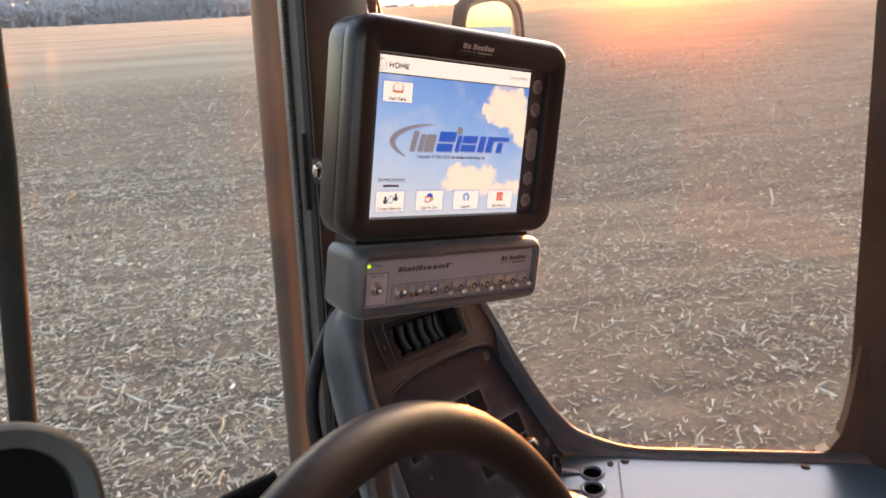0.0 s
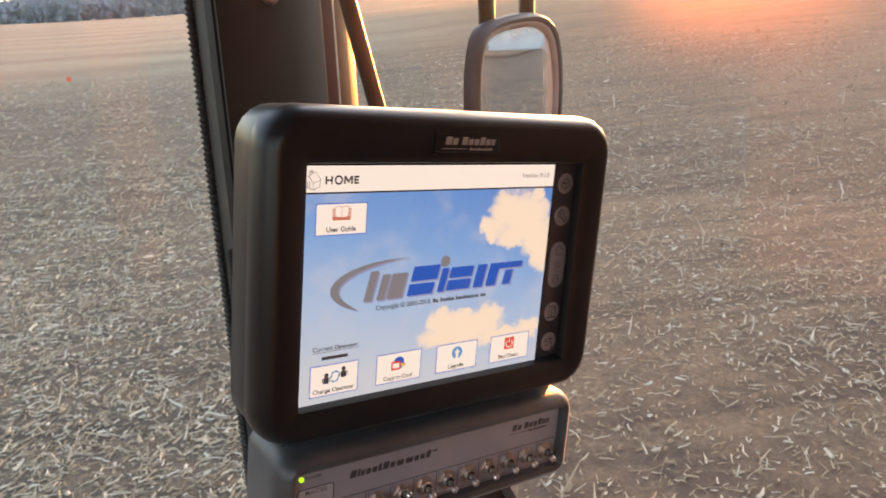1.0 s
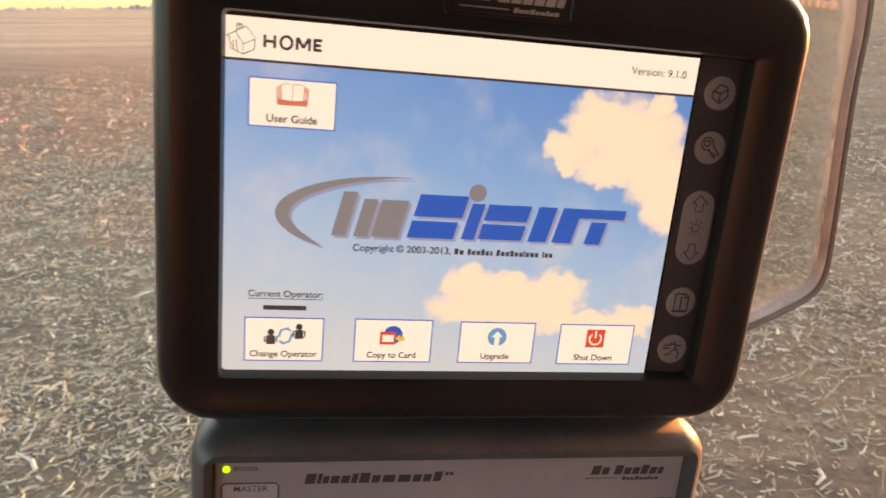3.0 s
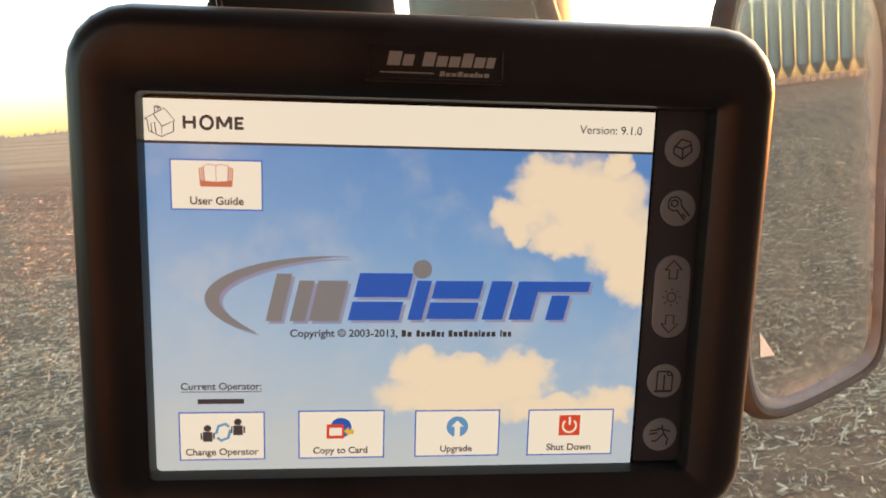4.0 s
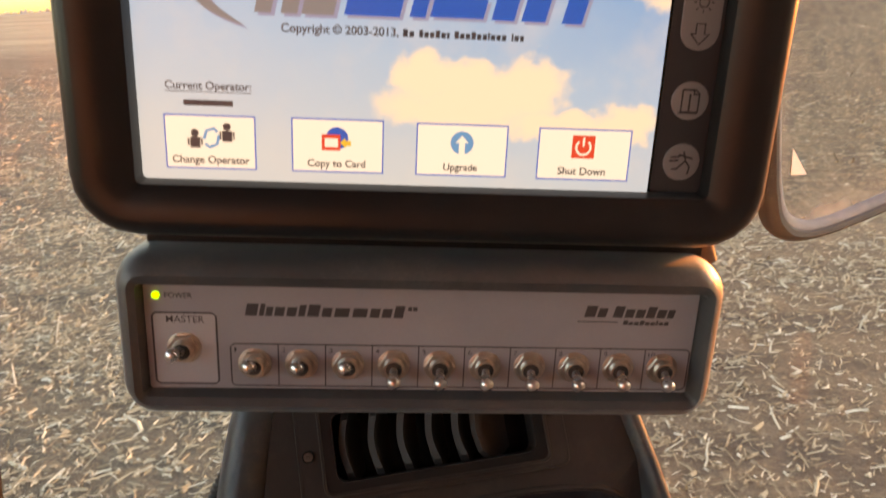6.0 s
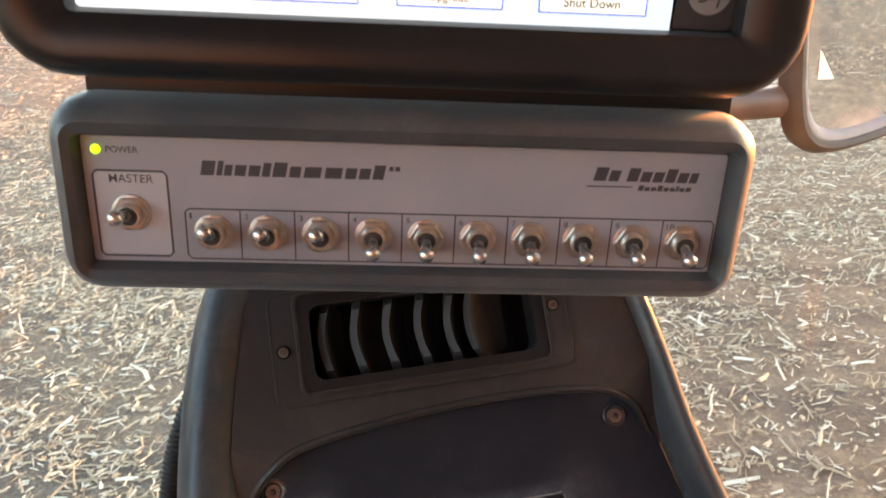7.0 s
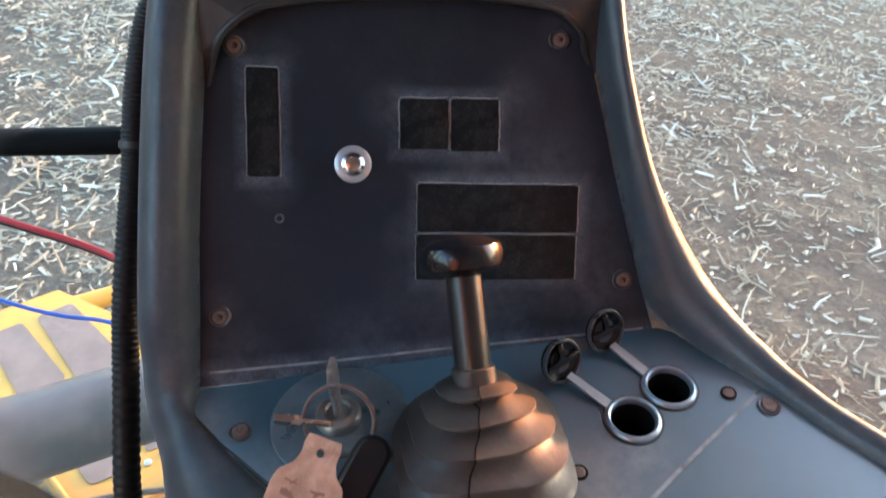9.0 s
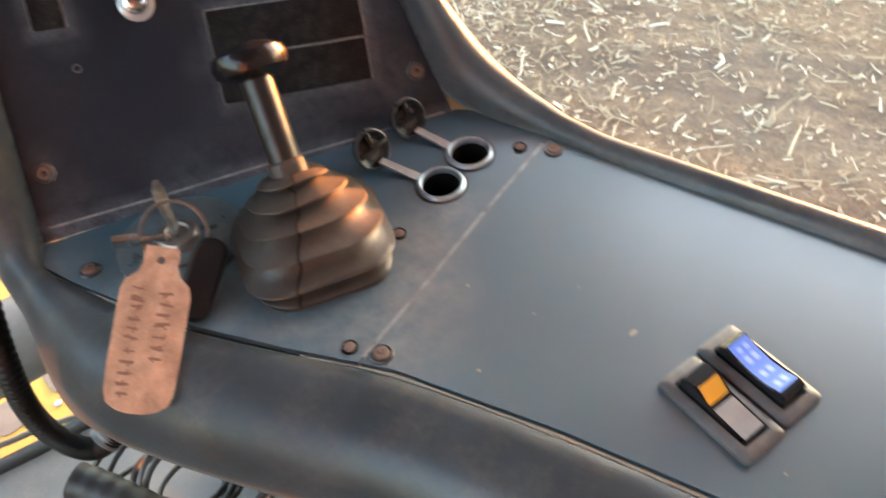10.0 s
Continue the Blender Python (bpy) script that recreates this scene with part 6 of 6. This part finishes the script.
    # emblem: grey swoosh, dot and slanted blocks
    def swoosh(dx, dy, z):
        outer, inner = [], []
        for k in range(25):
            a = radians(232 - k * 6.2)
            s = k / 24
            ex, ey = -29 + 53.5 * math.cos(a), -2.5 + 18.6 * math.sin(a)
            th = max(0.35, 6.4 * math.sin(math.pi * (s ** 0.75)))
            outer.append((ex + dx, ey + dy))
            inner.append((ex + dx - th * math.cos(a) * 0.95, ey + dy - th * 0.75 * math.sin(a)))
        bm = bmesh.new()
        vo = [bm.verts.new((*p, z)) for p in outer]
        vi = [bm.verts.new((*p, z)) for p in inner]
        for i in range(24):
            bm.faces.new((vo[i], vo[i + 1], vi[i + 1], vi[i]))
        return bm
    part("emblem_shade", swoosh(1.4, -1.2, 0.10), UI_SHADOW, scr, smooth=False)
    part("emblem_swoosh", swoosh(0, 0, 0.16), UI_GREY, scr, smooth=False)
    ui("emblem_dot", [disc(8.3, 10.8, 4.1, 24)], UI_GREY, 0.2)

    def slab(x, w, y, hh):
        k = 0.24
        return [(x, y), (x + w, y), (x + w + k * hh, y + hh), (x + k * hh, y + hh)]
    grey = [slab(-57.6, 6.4, -12, 20.5), slab(-47.6, 6.4, -12, 17.6), slab(-39.6, 12.4, -12, 17.6)]
    blue = [slab(-23.2, 21.6, -11.6, 8.2), slab(-20.6, 22.6, -1.4, 10.4), slab(2.2, 6.2, -11.4, 17.2), slab(10.2, 21, -11, 7.4), slab(12.4, 20.6, -2.0, 7.8), slab(34.4, 9.0, -11.2, 17), slab(46.2, 9.6, -11.2, 17), slab(62.4, 8.0, -11.4, 11.0), slab(58.6, 22.4, 1.2, 4.6)]
    for s in grey + blue:
        ui("block_shade", [[(px + 1.3, py - 1.2) for px, py in s]], UI_SHADOW, 0.12)
        ui("emblem_block", [s], UI_GREY if s in grey else UI_BLUE, 0.20)

    # key strip beside the screen
    bm = bmesh.new()
    loft(bm, [rr(117.6, 1, 21.6, 158, 1.5, -1.4, 2), rr(117.6, 1, 21.6, 158, 1.5, -0.05, 2)])
    strip = part("key_strip", bm, STRIP, t, "dark key strip with round grey keys")
    marks = {64.3: [[(-4, 0), (-1, 4), (3, 3), (4, -1), (0, -4.5), (-4, -2), (-4, 0)], [(0, -4.5), (0, 0), (4, 2)], [(0, 0), (-4, 1)]], 38.7: [[(-4.6, 2.4), (-3.6, 4.6), (-1.0, 5.0), (1.0, 3.4), (1.4, 1.0), (5.4, -3.4)], [(-4.6, 2.4), (-4.4, 0.2), (-2.4, -1.2), (-0.6, -0.8), (3.2, -5.2)], [(-1.6, 3.6), (-3.2, 3.0), (-3.2, 1.4), (-1.8, 0.6), (-0.4, 1.4), (-0.4, 2.8), (-1.6, 3.6)], [(1.8, -2.2), (3.6, -3.8)]],
             -39.6: [[(-3.5, 4.5), (2, 4.5), (3.6, 3), (3.6, -4.5), (-3.5, -4.5), (-3.5, 4.5)], [(1.2, 4.5), (1.4, 2.6), (3.6, 2.8)], [(-0.2, 3.0), (-0.2, -4.0)], [(-4.6, -4.9), (3.4, -4.9)]], -65.2: [[(-5, 2), (-1, 2.4)], [(-5.4, 0.4), (-1.4, 0.8)], [(0.4, 4.6), (1.6, 0.6), (-2, -3), (-4, -3)], [(1.6, 0.6), (3.6, -2), (3, -5)], [(-1.6, 3.2), (4.6, 1.6)]]}
    for y, lines in marks.items():
        bm = bmesh.new()
        loft(bm, [[(px, py, -0.05) for px, py in disc(118.7, y, 7.9, 28)], [(px, py, 0.45) for px, py in disc(118.7, y, 7.6, 28)]])
        key = part("key", bm, KEYCAP, strip)
        bm = bmesh.new()
        for ln in lines:
            ribbon(bm, [(118.7 + px, y + py) for px, py in ln], 0.8, 0.52)
        part("key_mark", bm, KEY_INK, strip, smooth=False)
    bm = bmesh.new()
    loft(bm, [rr(118.8, -0.8, 16.2, 37.5, 8, -0.05, 6), rr(118.8, -0.8, 15.8, 37, 7.8, 0.45, 6)])
    part("key", bm, KEYCAP, strip)
    bm = bmesh.new()
    for s, oy in ((1, 11.5), (-1, -13)):
        pts = [(-3.8, 0), (0, 4.2), (3.8, 0), (1.8, 0), (1.8, -4), (-1.8, -4), (-1.8, 0), (-3.8, 0)]
        ribbon(bm, [(118.8 + px, oy + s * py) for px, py in pts], 0.7, 0.52)
    ribbon(bm, [(px, py) for px, py in disc(118.8, -0.8, 2.0, 12)] + [(120.8, -0.8)], 0.5, 0.52)
    for k in range(8):
        a = radians(45 * k)
        ribbon(bm, [(118.8 + 3 * math.cos(a), -0.8 + 3 * math.sin(a)), (118.8 + 4.3 * math.cos(a), -0.8 + 4.3 * math.sin(a))], 0.45, 0.52)
    part("key_mark", bm, KEY_INK, strip, smooth=False)
    # badge in the upper bezel
    bm = bmesh.new()
    loft(bm, [rr(11, 95.5, 56, 15, 1.5, 10.0, 2), rr(11, 95.5, 56, 15, 1.5, 12.6, 2), rr(11, 95.5, 53, 12.4, 1, 12.6, 2), rr(11, 95.5, 52, 11.6, 1, 11.8, 2)])
    part("badge", bm, HOUSING, bez, "black badge plate with silver bars")
    bm = bmesh.new()
    blocks(bm, -9, 34, 94.3, 12.0, 5.4, [(1.1, 1), (.9, .8), (.5, 0), (1, 1), (.9, .75), (.9, .75), (.9, 1), (.9, .75), (.7, .75)], 0.22)
    blocks(bm, 12, 32, 90.6, 12.0, 2.0, [(1, 1), (1, .7), (1, .7), (1, 1), (1, .7), (1, .7), (.5, 1), (1, .7), (1, .8)], 0.2)
    flat(bm, rect(-11, 91.4, 10, 91.9), 12.0)
    part("badge_print", bm, BADGE_INK, bez, "silver print bars", smooth=False)
    return t


def ui_part(nm, shapes, material, z, parent, label=""):
    bm = bmesh.new()
    for s in shapes:
        flat(bm, s, z)
    return part(nm, bm, material, parent, label, smooth=False)


monitor()


# ---- toggle switch box under the display ----
def toggle(parent_m, x, y, way, up):
    """A toggle: nut, threaded bush and bat lever; way and up lean the lever sideways and upwards (degrees)."""
    t = thing("toggle_switch", "worn nickel toggle switch with a bat lever, tipped %s" % ("down" if up < -10 else "level"), "toggle switch", parent_m @ Matrix.Translation((x / 1000, y / 1000, 0.0066)), "toggles of the switch box")
    bm = bmesh.new()
    lathe(bm, [(7.2, 0), (7.2, 0.6), (6.6, 0.9), (5, 0.9)], 22)
    part("washer", bm, BRASSY, t)
    bm = bmesh.new()
    lathe(bm, [(6.8, 0.8), (6.8, 1.7), (6.3, 2.1), (4.6, 2.1)], 6)
    part("nut", bm, BRASSY, t)
    bm = bmesh.new()
    prof = [(4.5, 2)]
    for k in range(3):
        prof += [(4.7, 2.9 + k * 0.7), (4.3, 3.25 + k * 0.7)]
    lathe(bm, prof + [(4.4, 5.2), (3.6, 5.2), (3.2, 4.4), (0, 4.2)], 20)
    part("bush", bm, BRASSY, t)
    bm = bmesh.new()
    lathe(bm, [(3.7, 4.6), (3.7, 5.0), (2.4, 5.1)], 16)
    part("bush_mouth", bm, RUBBER, t)
    d = Vector((math.sin(radians(way)), math.sin(radians(up)), 1.0 * math.cos(radians(max(abs(way), abs(up)))))).normalized()
    bm = bmesh.new()
    p0 = Vector((0, 0, 3.6))
    tube(bm, [p0 + d * s for s in (0, 3, 5.6, 7.6, 9.2, 10.4, 11.0)], lambda s: (1.7, 1.8, 2.3, 2.9, 2.9, 2.1, 0.6)[round(s * 6)], 14)
    part("bat", bm, BAT, t)
    return t


def switch_box():
    t = thing("switch_box", "charcoal control box with ten section toggles and a master toggle", "switch box", MON)
    cx, cy, w, h = 13.4, -146.0, 263.0, 75.0
    bm = bmesh.new()
    loft(bm, [rr(cx, cy, w - 22, h - 22, 8, -52), rr(cx, cy, w - 6, h - 6, 12, -50), rr(cx, cy, w - 1, h - 1, 13, -10), rr(cx, cy, w, h, 14, -2), rr(cx, cy, w - 2, h - 2, 13.5, 6), rr(cx, cy, w - 8, h - 8, 12, 12), rr(cx, cy, w - 15, h - 15, 7, 14),
              rr(13.6, -146.7, 243, 52, 2.5, 12.0), rr(13.6, -146.7, 240.5, 49.5, 1.5, 6.2), rr(13.6, -146.7, 240, 49, 1.5, 5.0)], True, True)
    part("case", bm, BOXBODY, t, "charcoal rounded case")
    bm = bmesh.new()
    loft(bm, [rr(13.6, -146.7, 239.5, 48.5, 1.2, 5.2, 2), rr(13.6, -146.7, 239.5, 48.5, 1.2, 6.5, 2)])
    fp = part("face_plate", bm, PLATE, t, "grey printed face plate", smooth=False)
    bm = bmesh.new()
    z = 6.62

    def frame_line(x0, y0, x1, y1, wd=0.5):
        c = 1.5
        pts = [(x0 + c, y1), (x1 - c, y1), (x1, y1 - c), (x1, y0 + c), (x1 - c, y0), (x0 + c, y0), (x0, y0 + c), (x0, y1 - c), (x0 + c, y1)]
        ribbon(bm, pts, wd, z)
    frame_line(-103.3, -168.8, -76.5, -135.3, 0.8)
    frame_line(-71, -169.5, 132.6, -149.4, 0.65)
    for k in range(1, 10):
        ribbon(bm, [(-71 + k * 20.36, -169.5), (-71 + k * 20.36, -149.4)], 0.55, z)
    part("print_grid", bm, PLATE_DARK, fp, smooth=False)
    bm = bmesh.new()
    loft(bm, [rr(-89.9, -152.05, 25.6, 32.3, 1.5, 6.45, 3), rr(-89.9, -152.05, 25.6, 32.3, 1.5, 6.56, 3)])
    part("master_field", bm, PLATE_PALE, fp, "paler printed field round the master toggle", smooth=False)
    lettering("power_text", "POWER", -97.5, -86, -128.5, z, PLATE_DARK, fp, bold=0.1)
    lettering("master_text", "MASTER", -97.5, -81.5, -139.8, z, PLATE_DARK, fp, bold=0.03)
    for k in range(10):
        x0 = -71 + k * 20.36 + 1.6
        lettering("number_text", str(k + 1), x0, x0 + (0.8 if k == 0 else 1.5 if k < 9 else 3.0), -153.3, z, PLATE_DARK, fp, height=2.2)
    bm = bmesh.new()
    blocks(bm, -65, 3.5, -136.2, z, 5.6, [(1.2, 1), (.5, 1), (.7, .75), (1, .75), (1, .75), (.7, .95), (1.2, 1), (1, .75), (1.5, .75), (1.5, .75), (1, .75), (1, .75), (1, 1)], 0.2, 0.2)
    blocks(bm, 5, 9.5, -132.8, z, 1.8, [(1, 1), (1.2, 1)], 0, 0.2)
    blocks(bm, 82, 123, -134.2, z, 5.4, [(1.1, 1), (.9, .8), (.4, 0), (1, 1), (.9, .75), (.9, .75), (.9, 1), (.9, .75), (.7, .75)], 0.22, 0.18)
    blocks(bm, 100, 121, -137.7, z, 2.2, [(1, 1), (1, .7), (1, .7), (1, 1), (1, .7), (1, .7), (.5, 1), (1, .7), (1, .8)], 0.2)
    flat(bm, rect(80, -136.6, 98, -136.1), z)
    tagged(part("name_print", bm, PLATE_DARK, fp, smooth=False), "dark slanted print on the face plate", kind="stuff")
    bm = bmesh.new()
    lathe(bm, [(1.7, 6.4), (1.7, 7.2), (1.2, 7.8), (0, 8.0)], 18, Matrix.Translation((-101, -127.4, 0)))
    part("power_lamp", bm, LED, t, "lit green power lamp")
    return t


switch_box()
for k in range(10):
    up = (27, 25, 26)[k] if k < 3 else (-20, -21, -23, -24, -23, -21, -22)[k - 3]
    toggle(MON, -60.8 + k * 20.15, -158.6, -5 if k < 3 else 0, up)
toggle(MON, -90.5, -151.5, -15, 12)

# added filler plate, made wide so no sun shines through the gap
mt = thing("stack_gap_plate", "black plate added to close the gap between display and switch box", "mount plate", MON)
bm = bmesh.new()
loft(bm, [rr(15, -104, 246, 40, 4, -48, 2), rr(15, -104, 246, 40, 4, -10, 2)])
part("plate", bm, HOUSING, mt)

# bracket and bolt that hold the display on the corner post
bk = thing("monitor_bracket", "black steel bracket bolted to the corner post", "bracket", Matrix.Translation((0.40, 0.80, 2.621)))
bm = bmesh.new()
box(bm, (0.002, 0.02, 0.004), (0.006, 0.04, 0.03), 0.003)
box(bm, (0.045, 0.055, 0.0), (0.1, 0.008, 0.09), 0.003)
box(bm, (0.06, -0.02, -0.02), (0.08, 0.075, 0.07), 0.006)
part("plate", bm, BLACK, bk, mm=False)
bm = bmesh.new()
lathe(bm, [(0.010, 0), (0.010, 0.002), (0.0075, 0.002), (0.0075, 0.007), (0.004, 0.008)], 6, Matrix.Translation((-0.004, 0.01, 0.008)) @ pose(0, 0, 0, 0, -90, 0))
part("bolt", bm, NICKEL, bk, mm=False)
b2 = thing("post_bolt", "round bolt head in the black corner post", "bolt", Matrix.Translation((0.452, 0.862, 2.861)) @ pose(0, 0, 0, 90, 0, 20))
bm = bmesh.new()
lathe(bm, [(0.0085, 0.0), (0.0085, 0.003), (0.006, 0.005), (0.0025, 0.005), (0.0025, 0.003)], 20)
part("head", bm, RUST, b2, mm=False)

# ---- hoses and wires ----
def rope(name, label, category, pts, r, material, ribs=0.0, seg=10, n=8):
    bm = bmesh.new()
    tube(bm, smooth_line(pts, n), r, seg, ribs)
    return tagged(part(name, bm, material, None, mm=False, angle=60), label, category)


hose_pts = [on_panel(-58, 197, -60), on_panel(-100, 164, -60), on_panel(-129, 134, -60), on_panel(-148, 103, -60), on_panel(-157.5, 74, -60), on_panel(-164, 42, -60), on_panel(-168.5, 10, -60), on_panel(-174, -22, -58), on_panel(-181, -68, -54), on_panel(-184, -112, -47),
            Vector((0.360, 0.610, 2.130)), Vector((0.363, 0.600, 2.090)), Vector((0.377, 0.592, 2.066)), Vector((0.396, 0.587, 2.060)), Vector((0.414, 0.590, 2.072)), Vector((0.440, 0.612, 2.092)), Vector((0.47, 0.65, 2.10))]
conduit = thing("corrugated_conduit", "black corrugated cable conduit beside the console", "conduit")
bm = bmesh.new()
tube(bm, smooth_line(hose_pts, 48), 0.0074, 14, 0.0007)
part("sleeve", bm, CONDUIT, conduit, mm=False, angle=60)
for k in (0.34,):
    line = smooth_line(hose_pts, 64)
    i = int(k * len(line))
    bm = bmesh.new()
    tube(bm, line[i:i + 9], 0.0090, 14)
    part("cable_tie", bm, RUBBER, conduit, mm=False)
bm = bmesh.new()
tube(bm, [Vector((0.404, 0.5885, 2.0655)).lerp(Vector((0.440, 0.612, 2.092)), k / 40) for k in range(41)], 0.0102, 16, 0.0010)
part("end_collar", bm, STRAP, conduit, "grey ribbed end collar", mm=False, angle=60)
rope("red_wire", "red wire strung across the windscreen", "wire", [(-0.05, 0.87, 2.165), (0.144, 0.855, 2.131), (0.242, 0.845, 2.112), (0.34, 0.80, 2.10)], 0.0028, RED_WIRE)
rope("black_wire", "black wire beside the red one", "wire", [(-0.05, 0.872, 2.160), (0.144, 0.857, 2.126), (0.242, 0.847, 2.107), (0.34, 0.80, 2.095)], 0.0028, RUBBER)
rope("blue_wire", "thin blue wire across the windscreen", "wire", [(-0.05, 0.86, 2.075), (0.117, 0.85, 2.040), (0.174, 0.85, 2.029), (0.226, 0.85, 2.027), (0.34, 0.82, 2.03)], 0.002, BLUE_WIRE)
rope("grey_cable", "thin grey cable over the platform edge", "cable", [(-0.45, 1.03, 1.40), (-0.165, 1.048, 1.40), (-0.048, 1.053, 1.40), (0.03, 1.081, 1.40), (0.12, 1.107, 1.40), (0.30, 1.16, 1.41)], 0.0055, GREY_WIRE)
rope("ribbed_hose", "black ribbed hose end below the console", "hose", [(0.310, 0.6765, 1.880), (0.340, 0.663, 1.8725), (0.374, 0.6456, 1.862), (0.43, 0.63, 1.835), (0.50, 0.65, 1.78)], 0.0165, RUBBER, ribs=0.0010, seg=16, n=9)
rng = random.Random(6)
for k in range(7):
    c = Vector((0.398 + rng.uniform(-0.03, 0.03), 0.70 + rng.uniform(-0.025, 0.025), 1.775 + 0.010 * k))
    r = rng.uniform(0.045, 0.075)
    loop = [c + Vector((r * math.cos(a), r * math.sin(a) * 0.9, 0.012 * math.sin(2 * a + k))) for a in [2 * math.pi * i / 18 for i in range(19)]]
    rope("cable_coil", "coiled grey and black cable hanging under the console", "cable", loop, rng.uniform(0.0025, 0.004), GREY_WIRE if k % 2 else RUBBER, n=2, seg=8)

# ---- steering wheel ----
def steering_wheel():
    c = Vector((0.22715, 0.29054, 2.34032))
    n = Vector((0.4645, -0.8026, 0.3742)).normalized()
    m = Matrix.Translation(c) @ n.to_track_quat("Z", "Y").to_matrix().to_4x4()
    t = thing("steering_wheel", "worn dark steering wheel with a thick grip", "steering wheel", m)
    bm = bmesh.new()
    rings = []
    for i in range(72):
        a = 2 * math.pi * i / 72
        rings.append([((227 + 16.5 * math.cos(2 * math.pi * k / 16)) * math.cos(a), (227 + 16.5 * math.cos(2 * math.pi * k / 16)) * math.sin(a), 15 * math.sin(2 * math.pi * k / 16)) for k in range(16)])
    loft(bm, rings + [rings[0]], False, False)
    bmesh.ops.remove_doubles(bm, verts=bm.verts, dist=0.01)
    part("rim", bm, WHEEL, t)
    bm = bmesh.new()
    lathe(bm, [(0, -30), (45, -28), (52, -18), (46, -8), (0, -5)], 32)
    part("hub", bm, RUBBER, t)
    for a in (200, 320, 80):
        a = radians(a)
        bm = bmesh.new()
        tube(bm, [(40 * math.cos(a), 40 * math.sin(a), -18), (130 * math.cos(a), 130 * math.sin(a), -14), (222 * math.cos(a), 222 * math.sin(a), 0)], 9, 10, squash=0.6)
        part("spoke", bm, RUBBER, t)
    bm = bmesh.new()
    tube(bm, [(0, 0, -30), (0, 0, -500)], 34, 20)
    part("column", bm, RUBBER, t)


steering_wheel()


# rounded instrument hood at the edge of the first view
def hood():
    o = Vector((0.034, 0.045, 2.76)) + Vector((0.006, 0.908, -0.392)) * 0.60
    m = axes(o, (1, -0.05, 0), (0, 0.35, 0.94), (0, -0.94, 0.35))
    t = thing("instrument_hood", "grey-topped dark rounded instrument hood", "instrument hood", m)
    bm = bmesh.new()
    loft(bm, [rr(0, -70, 120, 130, 52, z, 8) for z in (-70,)] + [rr(0, -70, 132, 140, 56, -10, 8), rr(0, -70, 132, 140, 56, 6, 8), rr(0, -70, 124, 132, 52, 12, 8), rr(0, -70, 100, 108, 40, 8, 8), rr(0, -70, 96, 104, 38, -20, 8)])
    part("hood_shell", bm, HOOD, t)
    bm = bmesh.new()
    loft(bm, [rr(0, -70, 96, 104, 38, -18, 8), rr(0, -70, 96, 104, 38, -14, 8)])
    part("face", bm, RAIL, t)
    bm = bmesh.new()
    tube(bm, [(0, -120, -40), (0, -300, -80), (0, -700, -200)], 30, 16)
    part("stalk", bm, RUBBER, t)


hood()


# crumbs of dry leaf lying on the deck
def crumb(x, y, size, turn, seed):
    m = DEK @ Matrix.Translation((x / 1000, y / 1000, 0)) @ pose(0, 0, 0, 0, 0, turn)
    bits = random.Random(seed)
    bm = bmesh.new()
    outline = [(size * (1 + bits.uniform(-0.25, 0.25)) * math.cos(a), 0.62 * size * (1 + bits.uniform(-0.3, 0.3)) * math.sin(a)) for a in [2 * math.pi * i / 9 for i in range(9)]]
    loft(bm, [[(px, py, 0.0) for px, py in outline], [(px * 0.9, py * 0.85, 0.35 + 0.05 * px) for px, py in outline]])
    ob = part("leaf_crumb", bm, FLECK, None)
    ob.matrix_world = m
    tagged(ob, "pale dry leaf crumb lying on the deck plate", "crumb", "crumbs on the deck")


for k, (x, y, size, turn) in enumerate(((105.7, -102.2, 2.3, 40), (29.2, -109.2, 1.3, 10), (32.9, -57.6, 1.0, 80), (144.4, -182.8, 0.9, 120), (62, -82, 0.7, 30), (88, -70, 0.6, 60))):
    crumb(x, y, size, turn, k)
